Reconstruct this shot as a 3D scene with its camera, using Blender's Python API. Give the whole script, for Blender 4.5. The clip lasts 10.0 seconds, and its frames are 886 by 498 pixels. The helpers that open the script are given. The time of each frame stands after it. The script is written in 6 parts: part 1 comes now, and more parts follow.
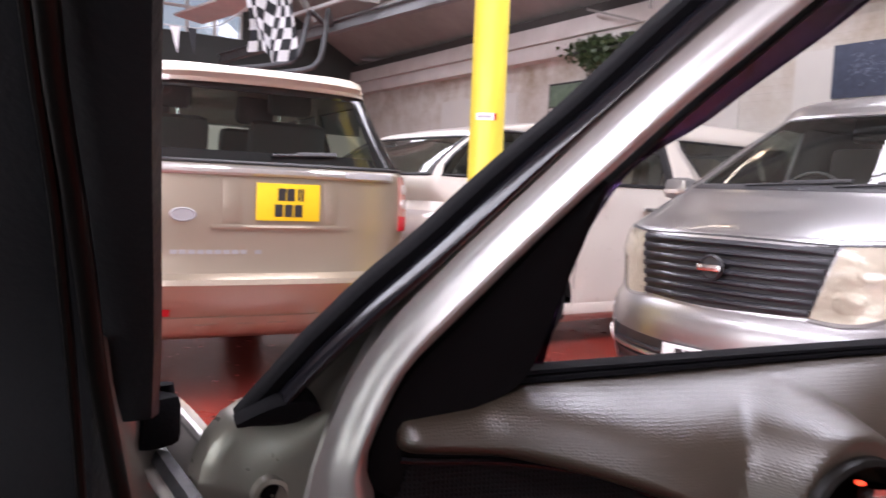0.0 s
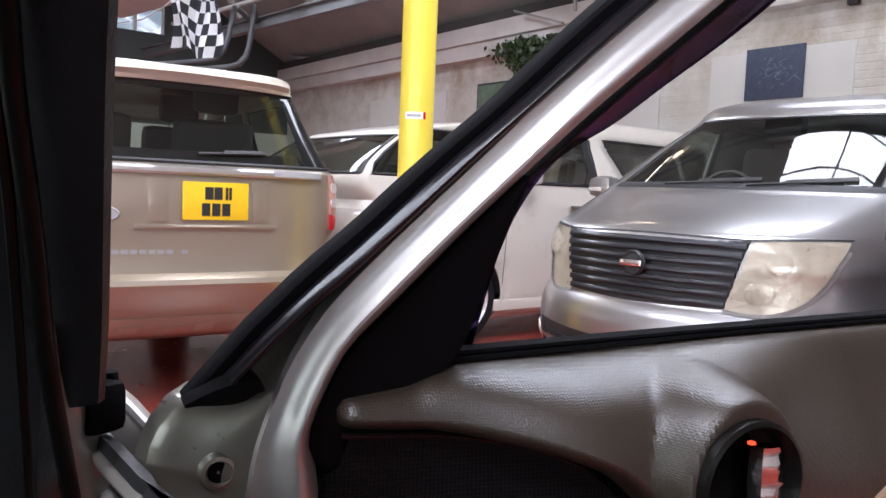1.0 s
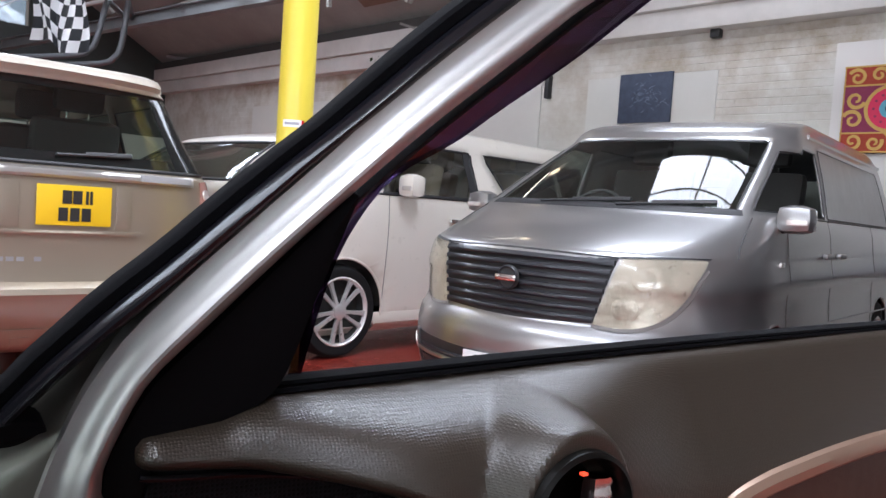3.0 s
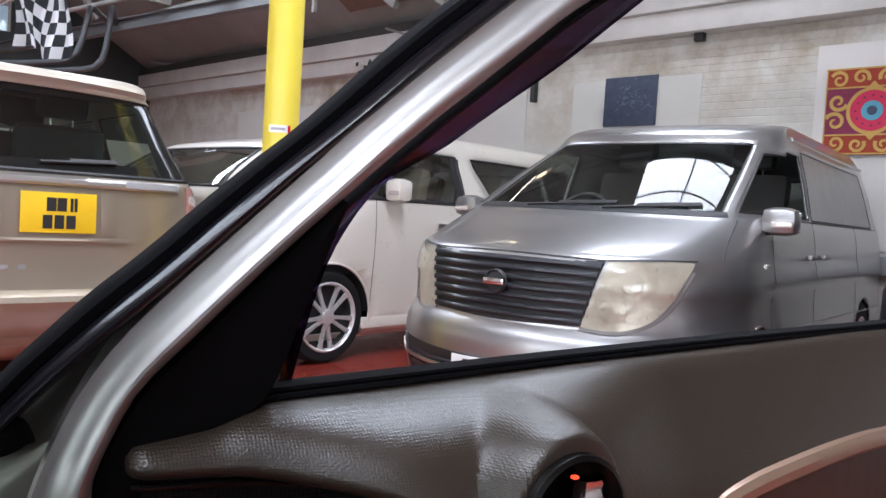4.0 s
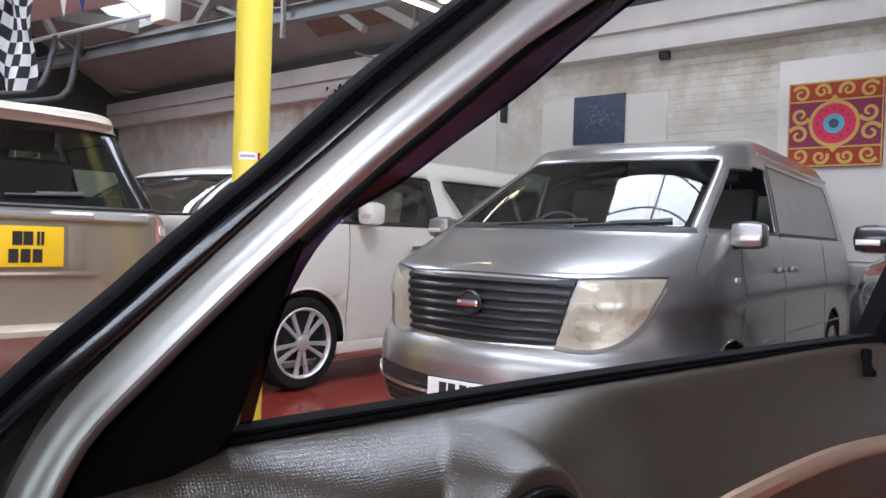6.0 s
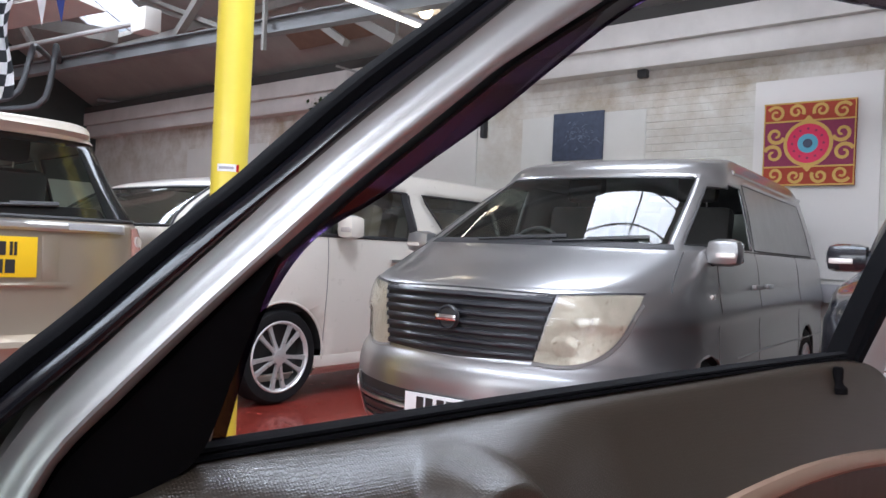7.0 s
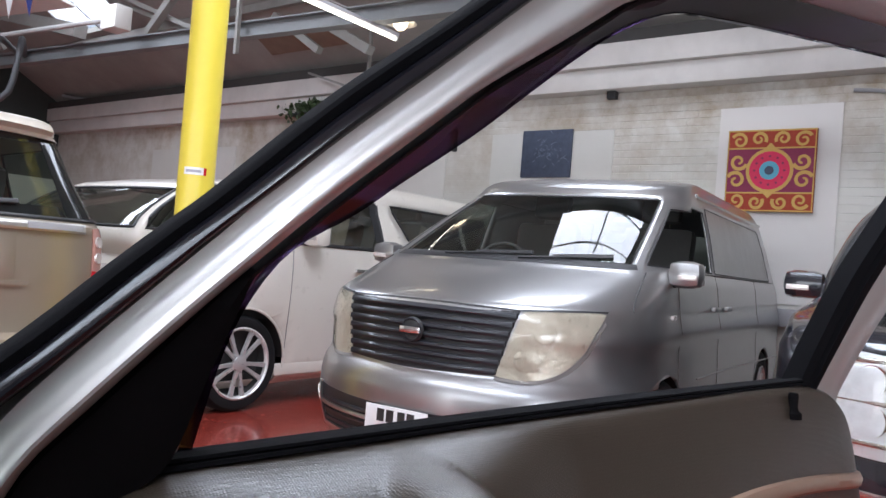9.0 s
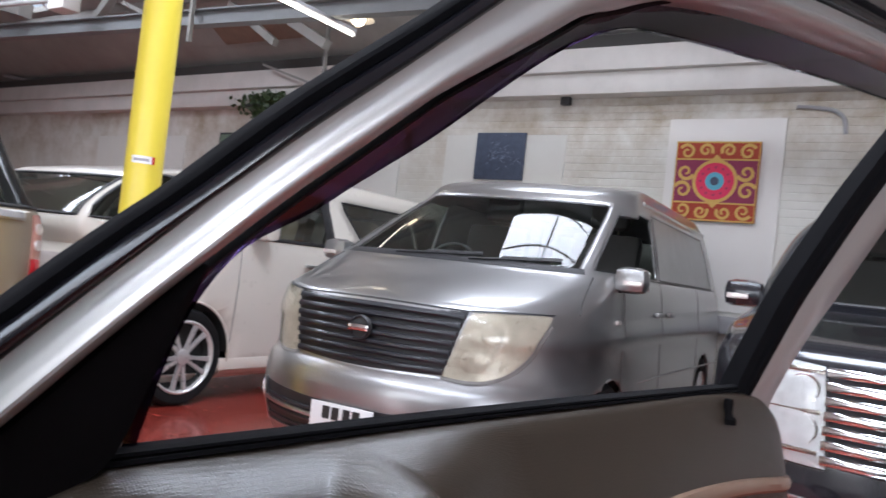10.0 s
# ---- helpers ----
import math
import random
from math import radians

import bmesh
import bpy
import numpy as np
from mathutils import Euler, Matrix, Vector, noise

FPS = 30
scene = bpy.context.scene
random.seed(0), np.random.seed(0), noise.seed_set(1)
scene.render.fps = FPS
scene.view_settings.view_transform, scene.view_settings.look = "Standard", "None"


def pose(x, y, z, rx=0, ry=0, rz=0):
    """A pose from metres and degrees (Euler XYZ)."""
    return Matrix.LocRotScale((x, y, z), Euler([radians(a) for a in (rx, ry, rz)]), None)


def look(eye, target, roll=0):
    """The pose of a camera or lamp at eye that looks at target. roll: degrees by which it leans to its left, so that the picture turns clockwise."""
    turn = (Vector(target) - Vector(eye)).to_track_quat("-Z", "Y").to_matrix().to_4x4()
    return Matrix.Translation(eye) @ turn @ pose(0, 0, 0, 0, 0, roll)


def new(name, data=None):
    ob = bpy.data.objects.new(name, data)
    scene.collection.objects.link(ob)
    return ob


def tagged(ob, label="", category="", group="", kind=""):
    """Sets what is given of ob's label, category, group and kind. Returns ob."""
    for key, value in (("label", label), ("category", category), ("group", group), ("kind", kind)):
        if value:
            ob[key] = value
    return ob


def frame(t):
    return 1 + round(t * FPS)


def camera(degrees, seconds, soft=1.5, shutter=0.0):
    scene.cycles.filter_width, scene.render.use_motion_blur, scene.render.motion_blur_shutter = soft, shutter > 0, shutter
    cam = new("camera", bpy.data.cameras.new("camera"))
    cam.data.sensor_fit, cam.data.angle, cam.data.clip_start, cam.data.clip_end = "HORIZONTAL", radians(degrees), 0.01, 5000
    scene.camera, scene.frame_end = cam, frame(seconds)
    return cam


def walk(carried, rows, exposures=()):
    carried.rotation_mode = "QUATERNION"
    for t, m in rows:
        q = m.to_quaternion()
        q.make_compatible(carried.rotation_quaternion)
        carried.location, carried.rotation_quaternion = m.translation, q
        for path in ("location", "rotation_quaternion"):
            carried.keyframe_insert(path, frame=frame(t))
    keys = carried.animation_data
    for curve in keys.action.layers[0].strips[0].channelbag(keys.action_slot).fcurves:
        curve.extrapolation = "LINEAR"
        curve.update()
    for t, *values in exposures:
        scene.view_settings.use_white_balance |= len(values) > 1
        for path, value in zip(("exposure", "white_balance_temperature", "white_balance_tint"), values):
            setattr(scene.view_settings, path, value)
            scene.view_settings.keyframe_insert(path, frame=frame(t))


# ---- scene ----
import collections

# ---------------------------------------------------------------- camera and walk
cam = camera(60.4, 10.0, soft=1.5, shutter=0.5)
PATH = [
    (0, pose(-0.0295, -0.0121, 1.1378, 85.577, -2.441, 57.486)),
    (0.5, pose(-0.0092, -0.0307, 1.1362, 85.558, -2.326, 52.492)),
    (1, pose(-0.0005, -0.0345, 1.1341, 85.721, -2.332, 52.204)),
    (1.5, pose(-0.0027, -0.0181, 1.1281, 85.790, -3.318, 50.363)),
    (2, pose(-0.0036, 0.0033, 1.1302, 86.385, -3.840, 46.898)),
    (2.5, pose(-0.0004, 0.0136, 1.1398, 86.782, -3.956, 44.719)),
    (4, pose(-0.0009, 0.0110, 1.1421, 87.398, -3.455, 42.660)),
    (4.5, pose(-0.0006, 0.0119, 1.1413, 87.726, -2.966, 42.255)),
    (5, pose(0.0007, 0.0146, 1.1445, 88.185, -2.410, 41.806)),
    (5.5, pose(0.0041, 0.0179, 1.1512, 88.533, -2.031, 41.343)),
    (7, pose(0.0079, 0.0190, 1.1541, 90.143, -2.497, 39.209)),
    (7.5, pose(0.0050, 0.0139, 1.1600, 90.496, -3.160, 38.312)),
    (8, pose(0.0056, 0.0117, 1.1613, 90.831, -3.991, 37.507)),
    (8.5, pose(0.0071, 0.0099, 1.1600, 91.089, -4.479, 36.910)),
    (9, pose(0.0073, 0.0096, 1.1585, 91.180, -4.596, 36.576)),
    (9.5, pose(0.0091, 0.0077, 1.1576, 91.240, -4.674, 36.295)),
    (10, pose(0.0108, 0.0020, 1.1608, 91.454, -6.382, 32.811)),
]
walk(cam, PATH, [(0.0, 0.50, 7040, 25), (0.5, 0.26, 6700, 18), (1.2, 0.23, 6630, 17), (2.2, 0.08, 6510, 14), (4.0, 0.05, 6510, 13), (7.0, -0.03, 6460, 12), (10.0, -0.04, 6510, 13)])

# ---------------------------------------------------------------- world and large lights
world = bpy.data.worlds.new("overcast_sky")
scene.world = world
world.use_nodes = True
wn = world.node_tree.nodes
sky = wn.new("ShaderNodeTexSky")
sky.sky_type = "NISHITA"
sky.sun_disc = False
sky.sun_elevation = radians(48)
sky.sun_rotation = radians(200)
sky.air_density, sky.dust_density = 1.2, 3.0
wn["Background"].inputs["Strength"].default_value = 0.12
world.node_tree.links.new(sky.outputs["Color"], wn["Background"].inputs["Color"])


def area_lamp(name, m, sx, sy, power, color=(1, 1, 1)):
    d = bpy.data.lights.new(name, "AREA")
    d.shape, d.size, d.size_y, d.energy, d.color = "RECTANGLE", sx, sy, power, color
    ob = new(name, d)
    ob.matrix_world = m
    return ob


sun_data = bpy.data.lights.new("sun", "SUN")
sun_data.energy, sun_data.angle, sun_data.color = 1.0, radians(15), (1.0, 0.96, 0.9)
sun = new("sun", sun_data)
sun.matrix_world = look((0, 0, 30), (-6, 14, 0))
# daylight of the roof lights, the clerestory and the open shop front
DAY = (0.80, 0.875, 1.0)
for lx, ly, sx, sy, power, turn in ((-1.1, 2.4, 2.4, 1.4, 260, 0), (-7.6, 2.1, 1.2, 3.0, 370, 0), (-0.5, -2.6, 9.0, 1.6, 620, 0)):
    area_lamp("roof_daylight", pose(lx, ly, 5.22, 0, 0, turn), sx, sy, power, DAY)
area_lamp("slope_daylight", pose(-11.45, 5.6, 4.80, -29, 0, 0), 1.5, 1.1, 60, DAY)
area_lamp("slope_daylight", pose(-3.0, 5.70, 4.59, -29, 0, 0), 1.5, 1.45, 62, DAY)
area_lamp("shopfront_daylight", pose(0.5, -6.9, 1.75, 90, 0, 0), 9.5, 3.2, 340, DAY)
area_lamp("east_daylight", pose(6.95, -3.75, 2.1, 90, 0, 90), 4.4, 2.5, 260, DAY)

# ---------------------------------------------------------------- mesh tools
def mesh_of(bm, name, smooth=True):
    me = bpy.data.meshes.new(name)
    bmesh.ops.recalc_face_normals(bm, faces=bm.faces)
    bm.to_mesh(me)
    bm.free()
    if smooth:
        me.polygons.foreach_set("use_smooth", [True] * len(me.polygons))
        me.set_sharp_from_angle(angle=radians(38))
    return me


def part(name, bm, material, parent=None, label="", smooth=True):
    ob = new(name, mesh_of(bm, name, smooth))
    if material:
        ob.data.materials.append(material)
    if parent:
        ob.parent = parent
    if label:
        ob["label"] = label
    return ob


def thing(name, m, label, category, group="", kind=""):
    ob = new(name)
    ob.empty_display_size = 0.1
    ob.matrix_world = m
    return tagged(ob, label, category, group, kind)


def solid(name, bm, material, m, label, category, group="", kind="", smooth=True):
    ob = part(name, bm, material, None, label, smooth)
    ob.matrix_world = m
    return tagged(ob, label, category, group, kind)


def box(bm, c, s, rot=None, bevel=0.0):
    m = Matrix.Translation(c)
    if rot is not None:
        m = m @ rot
    g = bmesh.ops.create_cube(bm, size=1.0, matrix=m @ Matrix.Diagonal((*s, 1)))
    if bevel:
        es = list({e for v in g["verts"] for e in v.link_edges})
        bmesh.ops.bevel(bm, geom=es, offset=bevel, segments=2, affect="EDGES", profile=0.6)
    return bm


def nb():
    return bmesh.new()


def cyl(bm, a, b, r0, r1=None, n=20):
    a, b = Vector(a), Vector(b)
    r1 = r0 if r1 is None else r1
    q = (b - a).to_track_quat("Z", "Y").to_matrix().to_4x4()
    m = Matrix.Translation((a + b) / 2) @ q
    bmesh.ops.create_cone(bm, cap_ends=True, segments=n, radius1=r0, radius2=r1, depth=(b - a).length, matrix=m)
    return bm


def tube(bm, pts, r, n=10, caps=True):
    pts = [Vector(p) for p in pts]
    rings = []
    for i, p in enumerate(pts):
        d = (pts[min(i + 1, len(pts) - 1)] - pts[max(i - 1, 0)]).normalized()
        q = d.to_track_quat("Z", "Y")
        rr = r[i] if isinstance(r, (list, tuple)) else r
        rings.append([bm.verts.new(p + q @ Vector((math.cos(k / n * math.tau) * rr, math.sin(k / n * math.tau) * rr, 0))) for k in range(n)])
    for a, b in zip(rings, rings[1:]):
        for k in range(n):
            bm.faces.new((a[k], a[(k + 1) % n], b[(k + 1) % n], b[k]))
    if caps:
        bm.faces.new(rings[0][::-1])
        bm.faces.new(rings[-1])
    return bm


def grid(bm, rows, closed=False):
    vs = [[bm.verts.new(p) for p in row] for row in rows]
    for a, b in zip(vs, vs[1:]):
        m = len(a)
        for k in range(m if closed else m - 1):
            bm.faces.new((a[k], a[(k + 1) % m], b[(k + 1) % m], b[k]))
    return vs


def spline(pts, n):
    """n points along a smooth curve through pts (any dimension)."""
    p = np.array(pts, float)
    seg = np.linalg.norm(np.diff(p, axis=0), axis=1)
    s = np.concatenate([[0], np.cumsum(seg)])
    out = []
    for t in np.linspace(0, s[-1], n):
        i = min(int(np.searchsorted(s, t, side="right")) - 1, len(p) - 2)
        i = max(i, 0)
        h = s[i + 1] - s[i]
        u = (t - s[i]) / h
        def tan(k):
            a, b = max(k - 1, 0), min(k + 1, len(p) - 1)
            return (p[b] - p[a]) / (s[b] - s[a])
        m0, m1 = tan(i) * h, tan(i + 1) * h
        u2, u3 = u * u, u * u * u
        out.append((2 * u3 - 3 * u2 + 1) * p[i] + (u3 - 2 * u2 + u) * m0 + (-2 * u3 + 3 * u2) * p[i + 1] + (u3 - u2) * m1)
    return np.array(out)


def lerp_keys(keys, z):
    """Smooth values between rows of (z, ...)."""
    k = np.array(keys, float)
    z = min(max(z, k[0, 0]), k[-1, 0])
    i = min(int(np.searchsorted(k[:, 0], z, side="right")) - 1, len(k) - 2)
    h = k[i + 1, 0] - k[i, 0]
    u = (z - k[i, 0]) / h
    d = np.diff(k[:, 1:], axis=0) / np.diff(k[:, 0])[:, None]
    def slope(j):
        if j == 0 or j == len(k) - 1:
            return d[0] if j == 0 else d[-1]
        a, b = d[j - 1], d[j]
        return np.where(a * b > 0, 2 * a * b / np.where(np.abs(a + b) < 1e-9, 1e-9, a + b), 0)
    m0, m1 = slope(i) * h, slope(i + 1) * h
    u2, u3 = u * u, u ** 3
    return (2 * u3 - 3 * u2 + 1) * k[i, 1:] + (u3 - 2 * u2 + u) * m0 + (-2 * u3 + 3 * u2) * k[i + 1, 1:] + (u3 - u2) * m1


def smooth01(a, b, v):
    t = min(max((v - a) / (b - a), 0.0), 1.0)
    return t * t * (3 - 2 * t)


def shell(bm, thick):
    """Give an open sheet a thickness inwards."""
    bmesh.ops.recalc_face_normals(bm, faces=bm.faces)
    bmesh.ops.solidify(bm, geom=list(bm.faces), thickness=thick)
    return bm


# ---------------------------------------------------------------- materials
def mat(name, color=(0.5, 0.5, 0.5), rough=0.5, metal=0.0, coat=0.0, var=0.06, scale=6.0, bump=0.0, bump_scale=60.0, rough_var=0.08, spec=0.5, detail_color=None, bump_dist=0.01, coat_rough=0.05):
    m = bpy.data.materials.new(name)
    m.use_nodes = True
    nt = m.node_tree
    b = nt.nodes["Principled BSDF"]
    b.inputs["Metallic"].default_value = metal
    b.inputs["Coat Weight"].default_value = coat
    b.inputs["Coat Roughness"].default_value = coat_rough
    b.inputs["Specular IOR Level"].default_value = spec
    tc = nt.nodes.new("ShaderNodeTexCoord")
    n1 = nt.nodes.new("ShaderNodeTexNoise")
    n1.inputs["Scale"].default_value = scale
    n1.inputs["Detail"].default_value = 6
    n1.inputs["Roughness"].default_value = 0.65
    nt.links.new(tc.outputs["Object"], n1.inputs["Vector"])
    ramp = nt.nodes.new("ShaderNodeMix")
    ramp.data_type = "RGBA"
    ca = [max(c * (1 - var), 0) for c in color]
    cb = [min(c * (1 + var), 1) for c in color] if detail_color is None else detail_color
    ramp.inputs["A"].default_value = (*ca, 1)
    ramp.inputs["B"].default_value = (*cb, 1)
    nt.links.new(n1.outputs["Fac"], ramp.inputs["Factor"])
    nt.links.new(ramp.outputs["Result"], b.inputs["Base Color"])
    mr = nt.nodes.new("ShaderNodeMapRange")
    mr.inputs["To Min"].default_value = max(rough - rough_var, 0.01)
    mr.inputs["To Max"].default_value = min(rough + rough_var, 1)
    n2 = nt.nodes.new("ShaderNodeTexNoise")
    n2.inputs["Scale"].default_value = scale * 4.3
    n2.inputs["Detail"].default_value = 4
    nt.links.new(tc.outputs["Object"], n2.inputs["Vector"])
    nt.links.new(n2.outputs["Fac"], mr.inputs["Value"])
    nt.links.new(mr.outputs["Result"], b.inputs["Roughness"])
    if bump:
        n3 = nt.nodes.new("ShaderNodeTexNoise")
        n3.inputs["Scale"].default_value = bump_scale
        n3.inputs["Detail"].default_value = 3
        nt.links.new(tc.outputs["Object"], n3.inputs["Vector"])
        bp = nt.nodes.new("ShaderNodeBump")
        bp.inputs["Strength"].default_value = bump
        bp.inputs["Distance"].default_value = bump_dist
        nt.links.new(n3.outputs["Fac"], bp.inputs["Height"])
        nt.links.new(bp.outputs["Normal"], b.inputs["Normal"])
    return m


def glass_mat(name, tint=(0.8, 0.85, 0.82), gloss=1.0, rough=0.02, ior=1.55):
    m = bpy.data.materials.new(name)
    m.use_nodes = True
    nt = m.node_tree
    nt.nodes.remove(nt.nodes["Principled BSDF"])
    out = nt.nodes["Material Output"]
    tr = nt.nodes.new("ShaderNodeBsdfTransparent")
    tr.inputs["Color"].default_value = (*tint, 1)
    gl = nt.nodes.new("ShaderNodeBsdfGlossy")
    gl.inputs["Roughness"].default_value = rough
    gl.inputs["Color"].default_value = (gloss, gloss, gloss, 1)
    lw = nt.nodes.new("ShaderNodeLayerWeight")
    lw.inputs["Blend"].default_value = 0.5
    pw = nt.nodes.new("ShaderNodeMath")
    pw.operation = "POWER"
    pw.inputs[1].default_value = 5.0
    nt.links.new(lw.outputs["Facing"], pw.inputs[0])
    f0 = ((ior - 1) / (ior + 1)) ** 2 * 1.5
    fr = nt.nodes.new("ShaderNodeMapRange")
    fr.inputs["To Min"].default_value, fr.inputs["To Max"].default_value = f0, 1.0
    nt.links.new(pw.outputs[0], fr.inputs["Value"])
    mx = nt.nodes.new("ShaderNodeMixShader")
    nt.links.new(fr.outputs["Result"], mx.inputs["Fac"])
    nt.links.new(tr.outputs["BSDF"], mx.inputs[1])
    nt.links.new(gl.outputs["BSDF"], mx.inputs[2])
    nt.links.new(mx.outputs["Shader"], out.inputs["Surface"])
    return m


def glow(name, color, strength):
    m = bpy.data.materials.new(name)
    m.use_nodes = True
    b = m.node_tree.nodes["Principled BSDF"]
    b.inputs["Base Color"].default_value = (*color, 1)
    b.inputs["Emission Color"].default_value = (*color, 1)
    b.inputs["Emission Strength"].default_value = strength
    return m


M_VAN = mat("silver_van_paint", (0.385, 0.383, 0.38), 0.32, 0.88, 0.6, 0.04, 3, rough_var=0.01, coat_rough=0.03)
M_CHAMP = mat("champagne_paint", (0.36, 0.305, 0.235), 0.34, 0.6, 0.7, 0.03, 3)
M_SPOILER = mat("pale_spoiler_paint", (0.56, 0.51, 0.43), 0.42, 0.1, 0.3, 0.08, 12)
M_PEARL = mat("pearl_white_paint", (0.72, 0.675, 0.60), 0.3, 0.0, 0.7, 0.03, 3)
M_BLACKPAINT = mat("black_car_paint", (0.012, 0.013, 0.018), 0.22, 0.0, 1.0, 0.05, 3)
M_CHROME = mat("chrome", (0.8, 0.8, 0.8), 0.12, 1.0, 0, 0.03, 8)
M_ALLOY = mat("alloy_wheel", (0.74, 0.73, 0.72), 0.30, 0.55, 0.3, 0.06, 12)
M_TYRE = mat("tyre_rubber", (0.012, 0.012, 0.013), 0.75, 0, 0, 0.2, 30, 0.15, 120, spec=0.2)
M_BLACKPLASTIC = mat("black_plastic", (0.016, 0.016, 0.018), 0.5, 0, 0, 0.15, 25, 0.05, 300)
M_DARKTRIM = mat("dark_interior_trim", (0.03, 0.03, 0.03), 0.7, 0, 0, 0.2, 12)
M_GLASS = glass_mat("car_glass", (0.80, 0.88, 0.83))
M_GLASS_DARK = glass_mat("privacy_glass", (0.16, 0.18, 0.17))
M_LAMP = mat("yellowed_lamp_plastic", (0.40, 0.365, 0.295), 0.30, 0.3, 0.5, 0.2, 9, 0.36, 16, detail_color=(0.64, 0.60, 0.51), bump_dist=0.02)
M_CHROMELAMP = mat("bright_lamp_chrome", (0.62, 0.66, 0.70), 0.3, 0.15, 0.6, 0.3, 30, 0.15, 30, bump_dist=0.02)
M_RED = mat("red_lens", (0.5, 0.01, 0.02), 0.2, 0, 0.8, 0.1, 30)
M_CLEARLENS = mat("clear_lens", (0.72, 0.66, 0.62), 0.18, 0.35, 0.9, 0.12, 25)
M_SEAT = mat("beige_seat_cloth", (0.42, 0.34, 0.24), 0.85, 0, 0, 0.1, 20)
M_DARKSEAT = mat("dark_seat_cloth", (0.05, 0.05, 0.05), 0.85, 0, 0, 0.15, 20)
M_PLATE_Y = mat("yellow_plate", (0.86, 0.55, 0.015), 0.4, 0, 0.3, 0.04, 10)
M_PLATE_W = mat("white_plate", (0.78, 0.79, 0.78), 0.4, 0, 0.3, 0.04, 10)
M_INK = mat("plate_ink", (0.02, 0.02, 0.02), 0.5)
M_POLE = mat("yellow_gloss_paint", (0.77, 0.63, 0.07), 0.38, 0, 0.2, 0.10, 5, 0.08, 25)
M_SATINSTEEL = mat("satin_steel_strip", (0.52, 0.50, 0.47), 0.34, 0.8, 0.2, 0.08, 6)
M_GREYSEAT = mat("grey_seat_cloth", (0.06, 0.058, 0.055), 0.85, 0, 0, 0.15, 20)
M_STEEL = mat("painted_steel", (0.34, 0.34, 0.35), 0.5, 0.2, 0, 0.2, 6, 0.05, 40)

# ---------------------------------------------------------------- vehicles: tools
class Hull:
    """Plan outlines stacked in height: rows of (z, front, front corner, half width, rear, rear corner)."""

    def __init__(self, keys, e=2.6, er=3.2, knots=()):
        self.keys, self.e, self.er, self.knots = keys, e, er, knots

    def row(self, z):
        return lerp_keys(self.keys, z)

    def nose(self, x, z):
        yf, yc, w, yr, yrc = self.row(z)
        k = max(1 - (min(abs(x) / w, 1.0)) ** self.e, 0.0) ** (1 / self.e)
        return yc - (yc - yf) * k

    def side(self, y, z):
        return self.row(z)[2]

    def ring(self, z, nf, fr):
        yf, yc, w, yr, yrc = self.row(z)
        pts, e, er = [], self.e, self.er
        for k in range(-nf, nf + 1):
            th = k / nf * math.pi / 2
            s, c = abs(math.sin(th)) ** (2 / e), max(math.cos(th), 0) ** (2 / e)
            pts.append((math.copysign(w * s, th), yc - (yc - yf) * c, z))
        run = yrc - yc
        ss = [0.0] + [k[0] for k in self.knots] + [1.0]
        yy = [yc] + [max(k[1] + k[2] * (z - 1.24), yc + 0.2 * run * k[0]) for k in self.knots] + [yrc]
        for s in fr[1:-1]:
            pts.append((w, float(np.interp(s, ss, yy)), z))
        for k in range(nf, -nf - 1, -1):
            th = k / nf * math.pi / 2
            s, c = abs(math.sin(th)) ** (2 / er), max(math.cos(th), 0) ** (2 / er)
            pts.append((math.copysign(w * s, th), yrc + (yr - yrc) * c, z))
        for s in fr[-2:0:-1]:
            pts.append((-w, float(np.interp(s, ss, yy)), z))
        return pts


